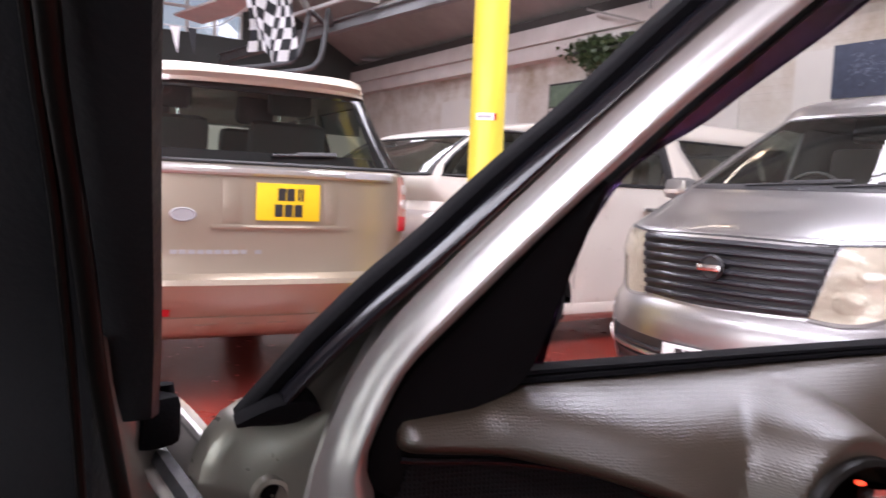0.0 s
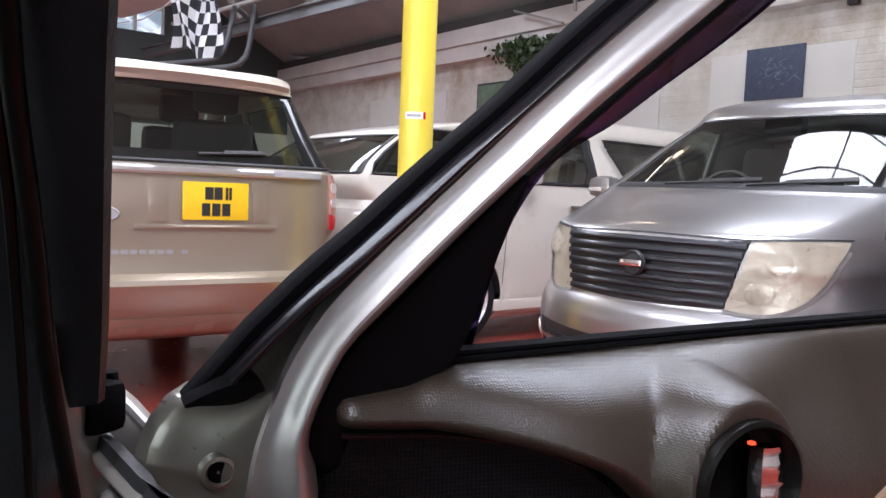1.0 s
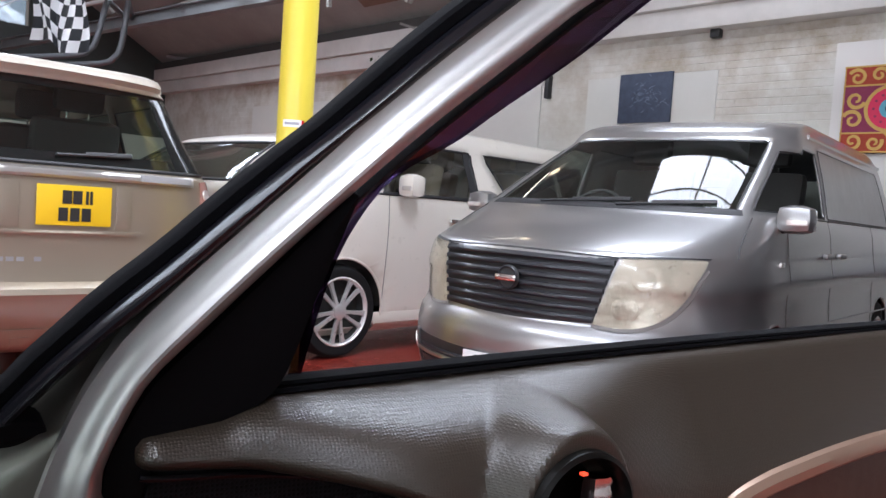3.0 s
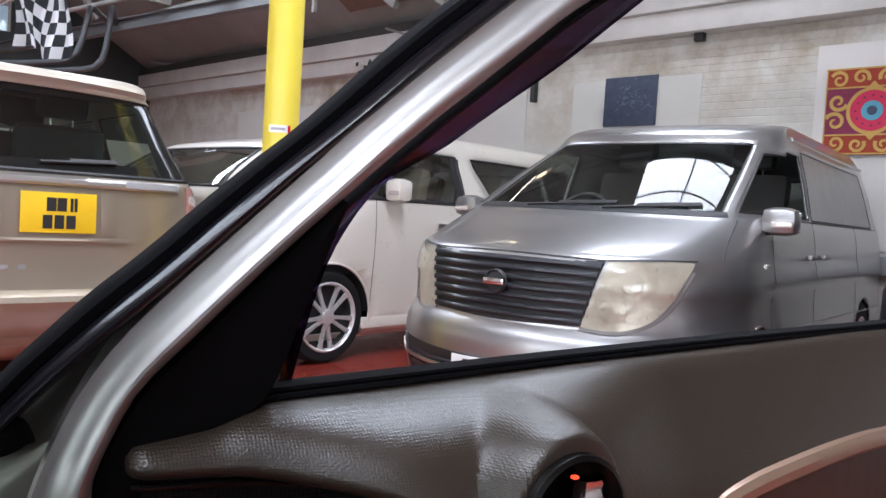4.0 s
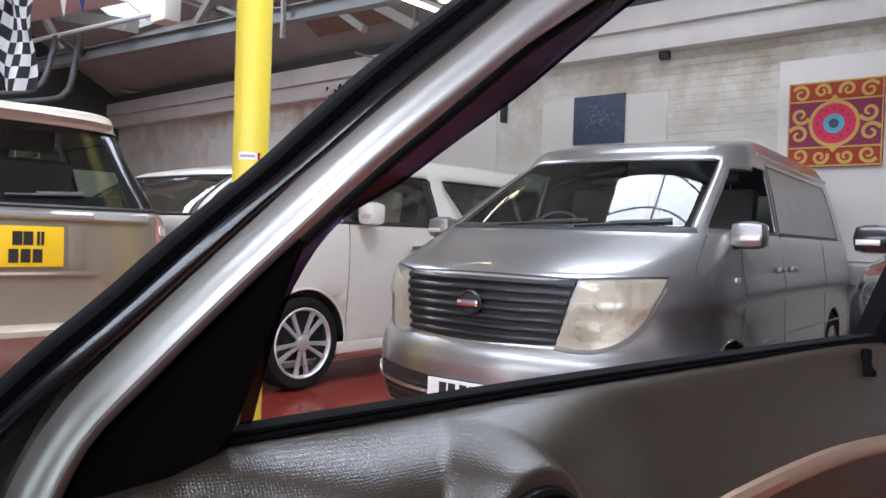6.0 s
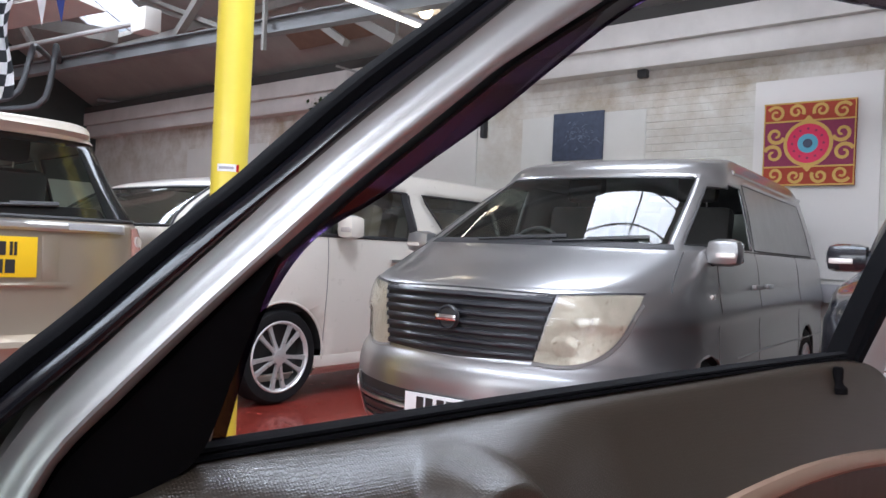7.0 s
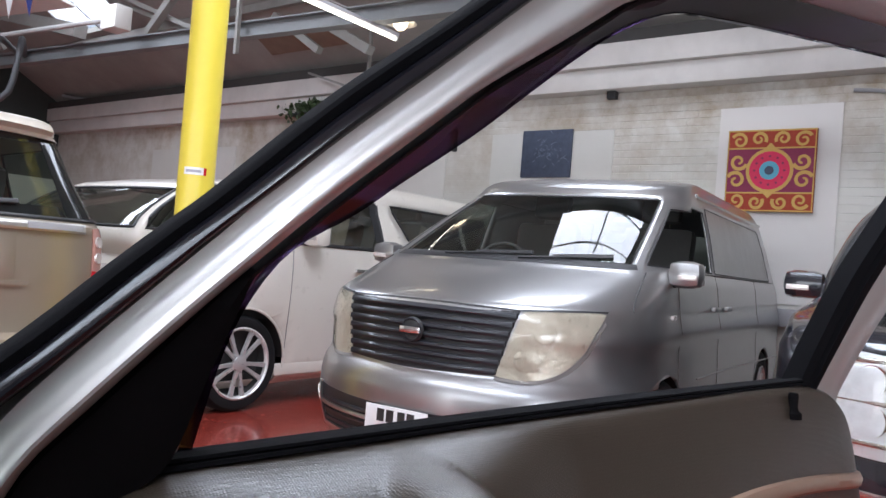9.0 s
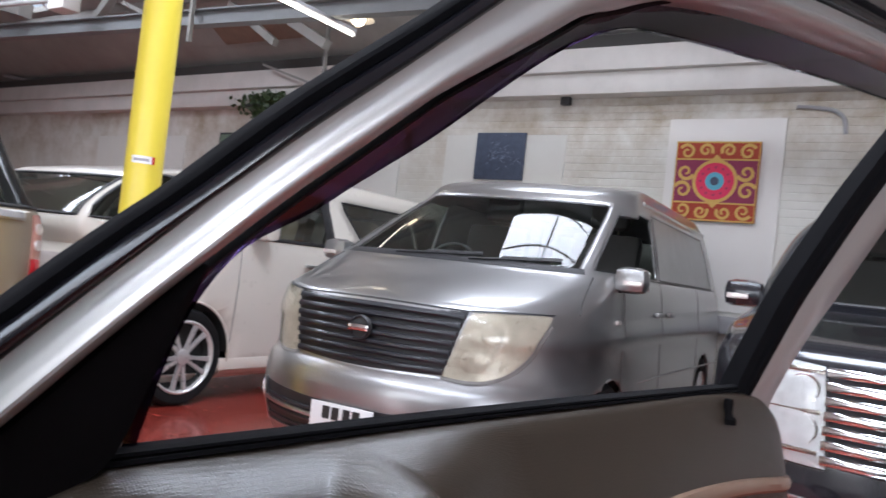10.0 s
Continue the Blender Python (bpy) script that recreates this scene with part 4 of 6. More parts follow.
M_LENS = glass_mat("hazed_lens", (0.985, 0.98, 0.955), 0.8, 0.10, 1.32)
M_SIDEPANE = mat("grey_film_side_glass", (0.24, 0.245, 0.235), 0.36, 0, 0.35, 0.40, 5, rough_var=0.06, spec=1.0, coat_rough=0.3)
M_SLAT = mat("slate_grey_slat", (0.012, 0.013, 0.018), 0.42, 0.0, 0.15, 0.1, 10)
M_STICKER = mat("pale_screen_sticker", (0.05, 0.065, 0.065), 0.9, spec=0.02)
M_BLUEPAPER = mat("blue_paper", (0.02, 0.026, 0.05), 0.9, spec=0.02)
M_BLACKGLOSS = mat("black_glass_border", (0.012, 0.014, 0.014), 0.12, 0, 0.6, 0.05, 5)
M_GLASS_REAR = glass_mat("tinted_rear_glass", (0.74, 0.86, 0.78))
M_GLASS_MID = glass_mat("green_glass", (0.30, 0.33, 0.31))
M_VALANCE = mat("valance_plastic", (0.36, 0.27, 0.21), 0.5, 0.1, 0, 0.1, 8, 0.1, 120)
M_TAIL = mat("pink_clear_lens", (0.50, 0.26, 0.22), 0.2, 0.2, 0.9, 0.15, 25)
M_SEAM = mat("shut_line", (0.16, 0.15, 0.14), 0.8)
van = build_van()
offroader = build_offroader()
mpv = build_mpv()
suv = build_suv()

# ---------------------------------------------------------------- the showroom
def wall_mat(courses=True):
    m = mat("whitewashed_brick", (0.625, 0.612, 0.560), 0.75, 0, 0, 0.13, 1.4, 0.0)
    nt = m.node_tree
    b = nt.nodes["Principled BSDF"]
    base = b.inputs["Base Color"].links[0].from_socket
    tc = nt.nodes.new("ShaderNodeTexCoord")
    mp = nt.nodes.new("ShaderNodeMapping")
    mp.inputs["Rotation"].default_value = (radians(90), 0, 0)
    nt.links.new(tc.outputs["Object"], mp.inputs["Vector"])
    br = nt.nodes.new("ShaderNodeTexBrick")
    br.inputs["Scale"].default_value = 1.0
    br.inputs["Brick Width"].default_value = 0.225
    br.inputs["Row Height"].default_value = 0.075
    br.inputs["Mortar Size"].default_value = 0.006
    br.inputs["Mortar Smooth"].default_value = 0.6
    nt.links.new(mp.outputs["Vector"], br.inputs["Vector"])
    bp = nt.nodes.new("ShaderNodeBump")
    bp.inputs["Strength"].default_value = 0.5
    bp.inputs["Distance"].default_value = 0.006
    inv = nt.nodes.new("ShaderNodeMath")
    inv.operation = "SUBTRACT"
    inv.inputs[0].default_value = 1.0
    nt.links.new(br.outputs["Fac"], inv.inputs[1])
    nt.links.new(inv.outputs[0], bp.inputs["Height"])
    if courses:
        nt.links.new(bp.outputs["Normal"], b.inputs["Normal"])
    geo = nt.nodes.new("ShaderNodeNewGeometry")
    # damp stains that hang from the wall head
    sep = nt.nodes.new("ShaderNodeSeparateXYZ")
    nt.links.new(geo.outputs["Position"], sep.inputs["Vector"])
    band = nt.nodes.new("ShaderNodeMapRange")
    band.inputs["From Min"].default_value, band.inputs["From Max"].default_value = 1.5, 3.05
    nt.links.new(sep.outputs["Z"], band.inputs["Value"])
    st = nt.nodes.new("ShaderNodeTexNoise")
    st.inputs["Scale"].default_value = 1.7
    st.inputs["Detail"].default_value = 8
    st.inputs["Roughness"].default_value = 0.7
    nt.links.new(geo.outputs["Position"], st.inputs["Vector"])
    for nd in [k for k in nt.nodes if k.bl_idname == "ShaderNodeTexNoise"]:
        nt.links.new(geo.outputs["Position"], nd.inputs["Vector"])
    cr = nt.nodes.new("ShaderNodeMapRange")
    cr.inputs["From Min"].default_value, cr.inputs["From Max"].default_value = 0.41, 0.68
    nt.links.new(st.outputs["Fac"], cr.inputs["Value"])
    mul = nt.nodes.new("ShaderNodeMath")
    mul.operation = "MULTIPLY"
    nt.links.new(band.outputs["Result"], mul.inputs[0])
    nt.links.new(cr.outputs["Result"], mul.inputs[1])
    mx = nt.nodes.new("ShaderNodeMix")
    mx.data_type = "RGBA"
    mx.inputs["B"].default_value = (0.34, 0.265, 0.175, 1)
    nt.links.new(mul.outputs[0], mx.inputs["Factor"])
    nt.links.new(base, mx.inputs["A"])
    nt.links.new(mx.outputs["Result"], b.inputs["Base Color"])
    return m


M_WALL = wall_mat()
M_BRICK = wall_mat(False)
M_WALLPLAIN = mat("plain_wall_paint", (0.61, 0.603, 0.558), 0.8, 0, 0, 0.1, 1.5, 0.1, 20)
M_DARKWALL = mat("dark_green_shutter", (0.035, 0.042, 0.038), 0.6, 0, 0, 0.2, 2)
M_PANEL = mat("white_board", (0.66, 0.635, 0.60), 0.6, 0, 0, 0.04, 2.0)
M_LEDGE = mat("painted_concrete", (0.60, 0.575, 0.54), 0.7, 0, 0, 0.22, 2.5, 0.1, 18)
M_FLOOR = mat("red_floor_paint", (0.26, 0.036, 0.025), 0.24, 0, 0.25, 0.18, 2.2, 0.04, 14, 0.1)
M_ROOF = mat("grey_roof_board", (0.52, 0.515, 0.48), 0.8, 0, 0, 0.2, 1.1, 0.1, 15, detail_color=(0.20, 0.195, 0.18))
M_ROOFDARK = mat("dark_roof_void", (0.05, 0.048, 0.045), 0.85, 0, 0, 0.25, 2)
M_RUST = mat("rust_patch", (0.20, 0.13, 0.095), 0.85, 0, 0, 0.3, 6)
M_ASPHALT = mat("asphalt", (0.05, 0.05, 0.05), 0.9, 0, 0, 0.2, 30)
M_TUBE = glow("fluorescent_tube", (1.0, 0.95, 0.82), 7.0)
M_WARMLAMP = glow("warm_lamp_glow", (1.0, 0.86, 0.62), 5.0)
M_PIPE = mat("grey_conduit", (0.42, 0.42, 0.41), 0.5, 0.1, 0, 0.1, 8)
M_ROOFGLASS = glass_mat("roof_glass", (0.9, 0.93, 0.95))
rg = M_ROOFGLASS.node_tree
rg_out = rg.nodes["Material Output"]
rg_old = rg_out.inputs["Surface"].links[0].from_socket
rg_tl = rg.nodes.new("ShaderNodeBsdfTranslucent")
rg_tl.inputs["Color"].default_value = (0.85, 0.85, 0.85, 1)
rg_mx = rg.nodes.new("ShaderNodeMixShader")
rg_mx.inputs["Fac"].default_value = 0.10
rg.links.new(rg_old, rg_mx.inputs[1])
rg.links.new(rg_tl.outputs["BSDF"], rg_mx.inputs[2])
rg.links.new(rg_mx.outputs["Shader"], rg_out.inputs["Surface"])
X0, X1, Y0, Y1, ZC = -15.0, 7.0, -7.0, 7.334, 5.05


def slab(name, c, s, material, label, kind="structure", cat="", bevel=0.0):
    b = nb()
    box(b, c, s, bevel=bevel)
    return solid(name, b, material, Matrix(), label, cat or name.split("_")[0], "", kind, smooth=False)


slab("floor", ((X0 + X1) / 2, (Y0 + Y1) / 2, -0.05), (X1 - X0 + 0.6, Y1 - Y0 + 0.6, 0.10), M_FLOOR, "glossy red painted concrete showroom floor")
slab("ground", (0, -60, -0.12), (400, 105, 0.1), M_ASPHALT, "dark asphalt yard outside the shop front")
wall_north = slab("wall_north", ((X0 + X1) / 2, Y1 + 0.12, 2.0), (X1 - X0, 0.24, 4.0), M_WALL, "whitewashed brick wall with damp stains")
b = nb()
for ya, yb, za, zb in ((Y0 - 0.1, 2.1, 0.0, 5.1), (2.1, 4.75, 0.0, 3.9), (2.1, 4.75, 4.97, 5.1), (4.75, Y1 + 0.2, 0.0, 5.1)):
    box(b, (X0 - 0.12, (ya + yb) / 2, (za + zb) / 2), (0.24, yb - ya, zb - za))
solid("wall_west", b, M_DARKWALL, Matrix(), "dark green painted shutter wall with a high window", "wall", "", "structure", smooth=False)
hw = thing("window_6", pose(X0 - 0.10, 3.425, 4.435), "high glazed window with cream bars in the end wall", "window", "", "structure")
for k in range(6):
    b = nb()
    box(b, (0, -1.325 + 0.53 * k, 0), (0.06, 0.05, 1.07))
    part("glazing_bar", b, M_PANEL, hw, smooth=False)
b = nb()
box(b, (0, 0, -0.05), (0.05, 2.65, 0.05))
part("transom", b, M_PANEL, hw, smooth=False)
b = nb()
box(b, (-0.05, 0, 0), (0.006, 2.65, 1.07))
g = part("pane", b, M_ROOFGLASS, hw, smooth=False)
g.visible_shadow = False
slab("wall_west_dado", (X0 + 0.02, 0.2, 1.1), (0.04, Y1 - Y0, 2.2), M_WALLPLAIN, "pale painted lower part of the end wall")
b = nb()
for ya, yb, za, zb in ((Y0, -6.0, 0.0, 5.1), (-6.0, -1.5, 0.0, 0.8), (-6.0, -1.5, 3.4, 5.1), (-1.5, Y1, 0.0, 5.1)):
    box(b, (X1 + 0.12, (ya + yb) / 2, (za + zb) / 2), (0.24, yb - ya, zb - za))
solid("wall_east", b, M_WALLPLAIN, Matrix(), "plain off-white end wall with a wide window opening", "wall", "", "structure", smooth=False)
slab("wall_south", (-9.75, Y0 - 0.12, 2.55), (10.5, 0.24, 5.1), M_WALLPLAIN, "plain painted wall beside the shop front")
slab("wall_south_lintel", (1.25, Y0 - 0.12, 4.25), (11.5, 0.24, 1.7), M_WALLPLAIN, "plain painted wall above the shop front")
# concrete ring beam on the north wall
b = nb()
box(b, ((X0 + X1) / 2, Y1 - 0.10, 3.19), (X1 - X0, 0.20, 0.22), bevel=0.012)
box(b, ((X0 + X1) / 2, Y1 - 0.13, 3.42), (X1 - X0, 0.26, 0.236), bevel=0.012)
solid("ring_beam", b, M_LEDGE, Matrix(), "white painted concrete ledge along the wall head", "beam", "", "structure")
slab("gutter_trim", ((X0 + X1) / 2, Y1 - 0.20, 3.60), (X1 - X0, 0.10, 0.12), M_ROOFDARK, "black gutter above the concrete ledge", cat="trim")
# roof: slope down to the wall with a roof light in it, and a flat roof with glazed openings
SLY = [4.85, 5.05, 6.10, 6.35, Y1 + 0.1]
SLX = [X0, -12.25, -10.65, -3.75, -2.25, X1]


def slope_z(y):
    return 5.05 - 0.56 * (y - 4.85)


b = nb()
for xa, xb in zip(SLX, SLX[1:]):
    for ya, yb in zip(SLY, SLY[1:]):
        if (xa == -12.25 and ya == 5.05) or (xa == -3.75 and ya in (5.05, 6.10)):
            continue
        v = [b.verts.new(p) for p in ((xa, ya, slope_z(ya)), (xb, ya, slope_z(ya)), (xb, yb, slope_z(yb)), (xa, yb, slope_z(yb)))]
        w = [b.verts.new(q.co + Vector((0, 0, 0.08))) for q in v]
        b.faces.new(v)
        b.faces.new(w[::-1])
        for k in range(4):
            b.faces.new((v[k], v[(k + 1) % 4], w[(k + 1) % 4], w[k]))
SKY = [(-2.3, 0.1, 1.7, 3.1), (-8.2, -7.0, 0.6, 3.6), (-5.0, 4.0, -3.4, -1.8)]
xs = sorted({X0, X1} | {v for s in SKY for v in s[:2]})
ys = sorted({Y0, 4.85} | {v for s in SKY for v in s[2:]})
for xa, xb in zip(xs, xs[1:]):
    for ya, yb in zip(ys, ys[1:]):
        if not any(s[0] <= xa and xb <= s[1] and s[2] <= ya and yb <= s[3] for s in SKY):
            box(b, ((xa + xb) / 2, (ya + yb) / 2, ZC + 0.06), (xb - xa, yb - ya, 0.12))
solid("ceiling", b, M_ROOF, Matrix(), "grey weathered boarded workshop roof", "ceiling", "", "structure", smooth=False)
for i, (xa, xb, ya, yb) in enumerate(SKY):
    w = thing("window_%d" % (i + 1), pose((xa + xb) / 2, (ya + yb) / 2, ZC + 0.06), "white glazed roof light with thin bars", "window", "roof lights", "structure")
    nx = max(2, round((yb - ya) / 0.9))
    for k in range(nx + 1):
        b = nb()
        box(b, (0, -(yb - ya) / 2 + (yb - ya) * k / nx, 0), (xb - xa, 0.035, 0.06))
        part("glazing_bar", b, M_STEEL, w, smooth=False)
    b = nb()
    box(b, (0, 0, 0.05), (xb - xa, yb - ya, 0.006))
    g = part("pane", b, M_ROOFGLASS, w, smooth=False)
    g.visible_shadow = False
    b = nb()
    pts = [((xb - xa) * (t - 0.5), 0.30 * math.sin(math.pi * t), -0.16 + 0.10 * math.sin(math.pi * t)) for t in np.linspace(0, 1, 12)]
    tube(b, pts, 0.012, 8)
    part("tie_rod", b, M_STEEL, w)

# ---------------------------------------------------------------- the open car door that frames the view
DOOR = pose(-0.392, 0.285, 1.025, 0, 0, 76.4)   # x to the door's rear, -y into the car, z up from the belt line
LEAN = 0.18
EYE_U, EYE_N, EYE_Z = -0.173, 0.445, 0.1165


def dpt(u, z, n=0.0):
    """A point of the door: along, up, and inwards past the leaning plane."""
    return Vector((u, -(n + LEAN * max(z, 0.0)), z))


def deeper(pts, n):
    """The same outline carried to another depth of the door."""
    k = (EYE_N - n) / EYE_N
    return [(EYE_U + (u - EYE_U) * k, EYE_Z + (z - EYE_Z) * k) for u, z in pts]


def matched(a, b, n):
    """Two edge curves sampled so that facing points pair up."""
    A, dense = spline(a, n), spline(b, 500)
    j, at = 0, []
    for p in A:
        d = np.linalg.norm(dense[j:j + 60] - p, axis=1)
        j = j + int(np.argmin(d))
        at.append(j)
    at[0], at[-1] = 0, 499
    at = np.array(at, float)
    for _ in range(12):
        at[1:-1] = (at[:-2] + 2 * at[1:-1] + at[2:]) / 4
    k = np.arange(500)
    return A, np.stack([np.interp(at, k, dense[:, c]) for c in range(2)], axis=1)


def strip(a, b, prof, n=60, face=False):
    """A long moulding between two edge curves; prof: (place across, height inwards)."""
    A, B = matched(a, b, n) if face else (spline(a, n), spline(b, n))
    bm = nb()
    rows = []
    for p, q in zip(A, B):
        grow = smooth01(-0.03, 0.11, p[1])
        rows.append([dpt(*(p + (q - p) * (s if s > 0 or not face else s * grow)), h) for s, h in prof])
    grid(bm, rows, closed=True)
    for r in (0, -1):
        vs = [v for v in bm.verts]
        ring = vs[:len(prof)] if r == 0 else vs[-len(prof):]
        bm.faces.new(ring)
    return bm


M_DOORSILVER = mat("satin_silver_paint", (0.50, 0.492, 0.475), 0.40, 0.68, 0.25, 0.03, 9, rough_var=0.015, coat_rough=0.10)
# same silver paint as the window frame, darkened to carry its shade in the colour
M_DOORSHADED = mat("shaded_door_silver", (0.27, 0.262, 0.225), 0.30, 0.6, 0.4, 0.08, 12, 0.02, 90)
M_RUBBER = mat("seal_rubber", (0.004, 0.004, 0.005), 0.85, 0, 0, 0.2, 60, 0.1, 500, spec=0.08)
M_RUBBERSHINE = mat("glossy_seal", (0.006, 0.006, 0.008), 0.15, 0, 0, 0.15, 40, spec=0.35)
M_SOFTBLACK = mat("soft_black_plastic", (0.004, 0.0035, 0.004), 0.75, 0, 0, 0.12, 30, 0.12, 600, bump_dist=0.001, spec=0.07)
M_DEFLECT = glass_mat("smoked_purple_acrylic", (0.165, 0.120, 0.205), 1.0, 0.03)
M_HANDLE = mat("chromed_lever", (0.78, 0.78, 0.79), 0.12, 1.0, 0, 0.05, 40, 0.2, 45, bump_dist=0.004)
M_LED = glow("red_led", (1.0, 0.07, 0.03), 1.8)
# silver trim; the coppery base colour stands in for the red floor mirrored in it
M_ARMSILVER = mat("floor_tinted_silver_strip", (0.38, 0.25, 0.18), 0.38, 0.5, 0.2, 0.04, 10)
M_CUP = mat("satin_black_cup", (0.005, 0.0045, 0.004), 0.34, 0, 0, 0.1, 30, spec=0.2)


def leather_mat():
    m = mat("grained_brown_trim", (0.034, 0.0255, 0.0180), 0.33, 0, 0, 0.10, 9, spec=0.75, rough_var=0.05)
    nt = m.node_tree
    b = nt.nodes["Principled BSDF"]
    tc = nt.nodes.new("ShaderNodeTexCoord")
    mp = nt.nodes.new("ShaderNodeMapping")
    mp.inputs["Scale"].default_value = (0.85, 1.0, 1.1)
    nt.links.new(tc.outputs["Object"], mp.inputs["Vector"])
    vo = nt.nodes.new("ShaderNodeTexVoronoi")
    vo.feature = "F1"
    vo.inputs["Scale"].default_value = 560
    vo.inputs["Randomness"].default_value = 0.35
    nt.links.new(mp.outputs["Vector"], vo.inputs["Vector"])
    mr = nt.nodes.new("ShaderNodeMapRange")
    mr.interpolation_type = "SMOOTHSTEP"
    mr.inputs["From Min"].default_value, mr.inputs["From Max"].default_value = 0.0, 0.75
    mr.inputs["To Min"].default_value, mr.inputs["To Max"].default_value = 1.0, 0.0
    nt.links.new(vo.outputs["Distance"], mr.inputs["Value"])
    bp = nt.nodes.new("ShaderNodeBump")
    bp.inputs["Strength"].default_value = 0.7
    bp.inputs["Distance"].default_value = 0.00026
    nt.links.new(mr.outputs["Result"], bp.inputs["Height"])
    nt.links.new(bp.outputs["Normal"], b.inputs["Normal"])
    return m


M_LEATHER = leather_mat()
HU, HZ, HN = 0.1720, -0.0745, 0.099     # centre of the inner handle


def trim_top(u):
    return float(lerp_keys([(-0.09, -0.0262), (-0.078, -0.0185), (-0.055, -0.0165), (-0.035, -0.0145), (-0.019, -0.0095), (0.0, -0.0065), (0.10, -0.004), (0.25, 0.0025), (0.50, 0.009), (0.76, 0.0155), (0.83, 0.014), (0.889, 0.006), (0.935, -0.016), (0.966, -0.062), (0.980, -0.11), (0.99, -0.3)], u)[0])


def trim_ridge(u):
    """Height of the lower edge of the grip."""
    return float(lerp_keys([(-0.09, -0.036), (-0.078, -0.0415), (-0.058, -0.0435), (-0.019, -0.0465), (0.009, -0.0505), (0.043, -0.057), (0.089, -0.074), (0.119, -0.099), (0.15, -0.14), (0.20, -0.26), (0.27, -0.55)], u)[0])


def trim_n(u, z):
    top = trim_top(u)
    d = max(top - z, 0.0)
    k = 0.16 + 0.62 * smooth01(-0.07, 0.10, u)
    k *= 1 - 0.60 * smooth01(0.40, 0.95, u)
    edge = 0.027 - 0.013 * smooth01(0.05, 0.40, u)
    n = -0.004 + edge * (1 - math.exp(-d / 0.008)) + 0.058 * k * smooth01(-0.012, 0.120, d)
    # a rounded shelf between the grip and the handle
    shelf = smooth01(-0.03, 0.09, u) * (1 - smooth01(0.20, 0.36, u))
    n += (-0.004 + 0.078 * (1 - math.exp(-d / 0.018)) - n) * shelf
    r = math.hypot(u - HU, z - HZ)
    far = math.hypot(u - HU, (z - HZ) * (0.84 if z > HZ else 1.0))
    n += max(HN - 0.003 - n, 0.0) * (1 - smooth01(0.045, 0.061, far)) * smooth01(-0.004, 0.020, d)
    n -= 0.030 * (1 - smooth01(0.026, 0.043, r))
    return n


def build_door():
    root = thing("open_car_door", DOOR, "open front car door, silver frame and grained brown trim, window lowered", "car door")
    A = [(-0.147, -0.22), (-0.137, -0.10), (-0.132, -0.06), (-0.123, -0.03), (-0.110, 0.002), (-0.091, 0.034), (-0.065, 0.064), (-0.021, 0.109), (0.014, 0.144), (0.047, 0.178), (0.089, 0.218), (0.142, 0.264), (0.219, 0.333), (0.30, 0.398), (0.40, 0.442), (0.54, 0.472), (0.75, 0.505), (1.0, 0.535), (1.16, 0.55)]
    B = [(-0.088, -0.22), (-0.089, -0.10), (-0.093, -0.064), (-0.098, -0.050), (-0.096, -0.038), (-0.088, -0.018), (-0.074, 0.009), (-0.050, 0.035), (0.0, 0.088), (0.058, 0.145), (0.089, 0.174), (0.127, 0.207), (0.168, 0.243), (0.189, 0.261), (0.266, 0.316), (0.293, 0.336), (0.328, 0.361), (0.372, 0.380), (0.401, 0.394), (0.452, 0.414), (0.618, 0.449), (0.85, 0.480), (1.05, 0.504), (1.16, 0.512)]
    fb = strip(A, B, [(0.0, -0.008), (0.03, -0.0030), (0.18, -0.0022), (0.30, -0.0008), (0.39, 0.0016), (0.47, 0.0058), (0.54, 0.0096), (0.61, 0.0118), (0.68, 0.0122), (0.76, 0.0108), (0.86, 0.0070), (0.94, 0.0026), (0.985, -0.002), (1.0, -0.008), (1.0, -0.03), (0.0, -0.03)], 110, True)
    part("window_frame", fb, M_DOORSILVER, root, "satin silver window frame")
    # seals outside the frame
    OUT = [(-0.173, -0.02), (-0.152, 0.004), (-0.137, 0.023), (-0.121, 0.04), (-0.106, 0.056), (-0.09, 0.071), (-0.074, 0.085), (-0.041, 0.118), (-0.008, 0.149), (0.01, 0.165), (0.044, 0.2), (0.08, 0.236), (0.115, 0.267), (0.149, 0.296), (0.181, 0.324), (0.25, 0.388), (0.34, 0.455), (0.46, 0.497), (0.7, 0.535), (1.16, 0.585)]
    AA = [(-0.15, -0.021), (-0.136, -0.006), (-0.12, 0.011), (-0.104, 0.027), (-0.088, 0.042), (-0.071, 0.058), (-0.038, 0.091), (-0.021, 0.108), (0.014, 0.143), (0.048, 0.174), (0.082, 0.206), (0.119, 0.239), (0.153, 0.269), (0.225, 0.334), (0.3, 0.398), (0.4, 0.442), (0.54, 0.472), (0.75, 0.505), (1.16, 0.55)]
    part("outer_seal", strip(OUT, AA, [(0.0, -0.018), (0.05, -0.012), (0.16, -0.0095), (0.40, -0.0095), (0.44, -0.012), (0.44, -0.03), (0.0, -0.03)], 80, True), M_RUBBER, root, "matt black rubber seal")
    part("tube_seal", strip(OUT, AA, [(0.41, -0.013), (0.435, -0.0080), (0.49, -0.0052), (0.55, -0.0022), (0.61, 0.0004), (0.69, 0.0022), (0.79, 0.0022), (0.90, -0.0006), (1.0, -0.008), (1.0, -0.03), (0.41, -0.03)], 80, True), M_RUBBERSHINE, root, "rounded black tube seal")
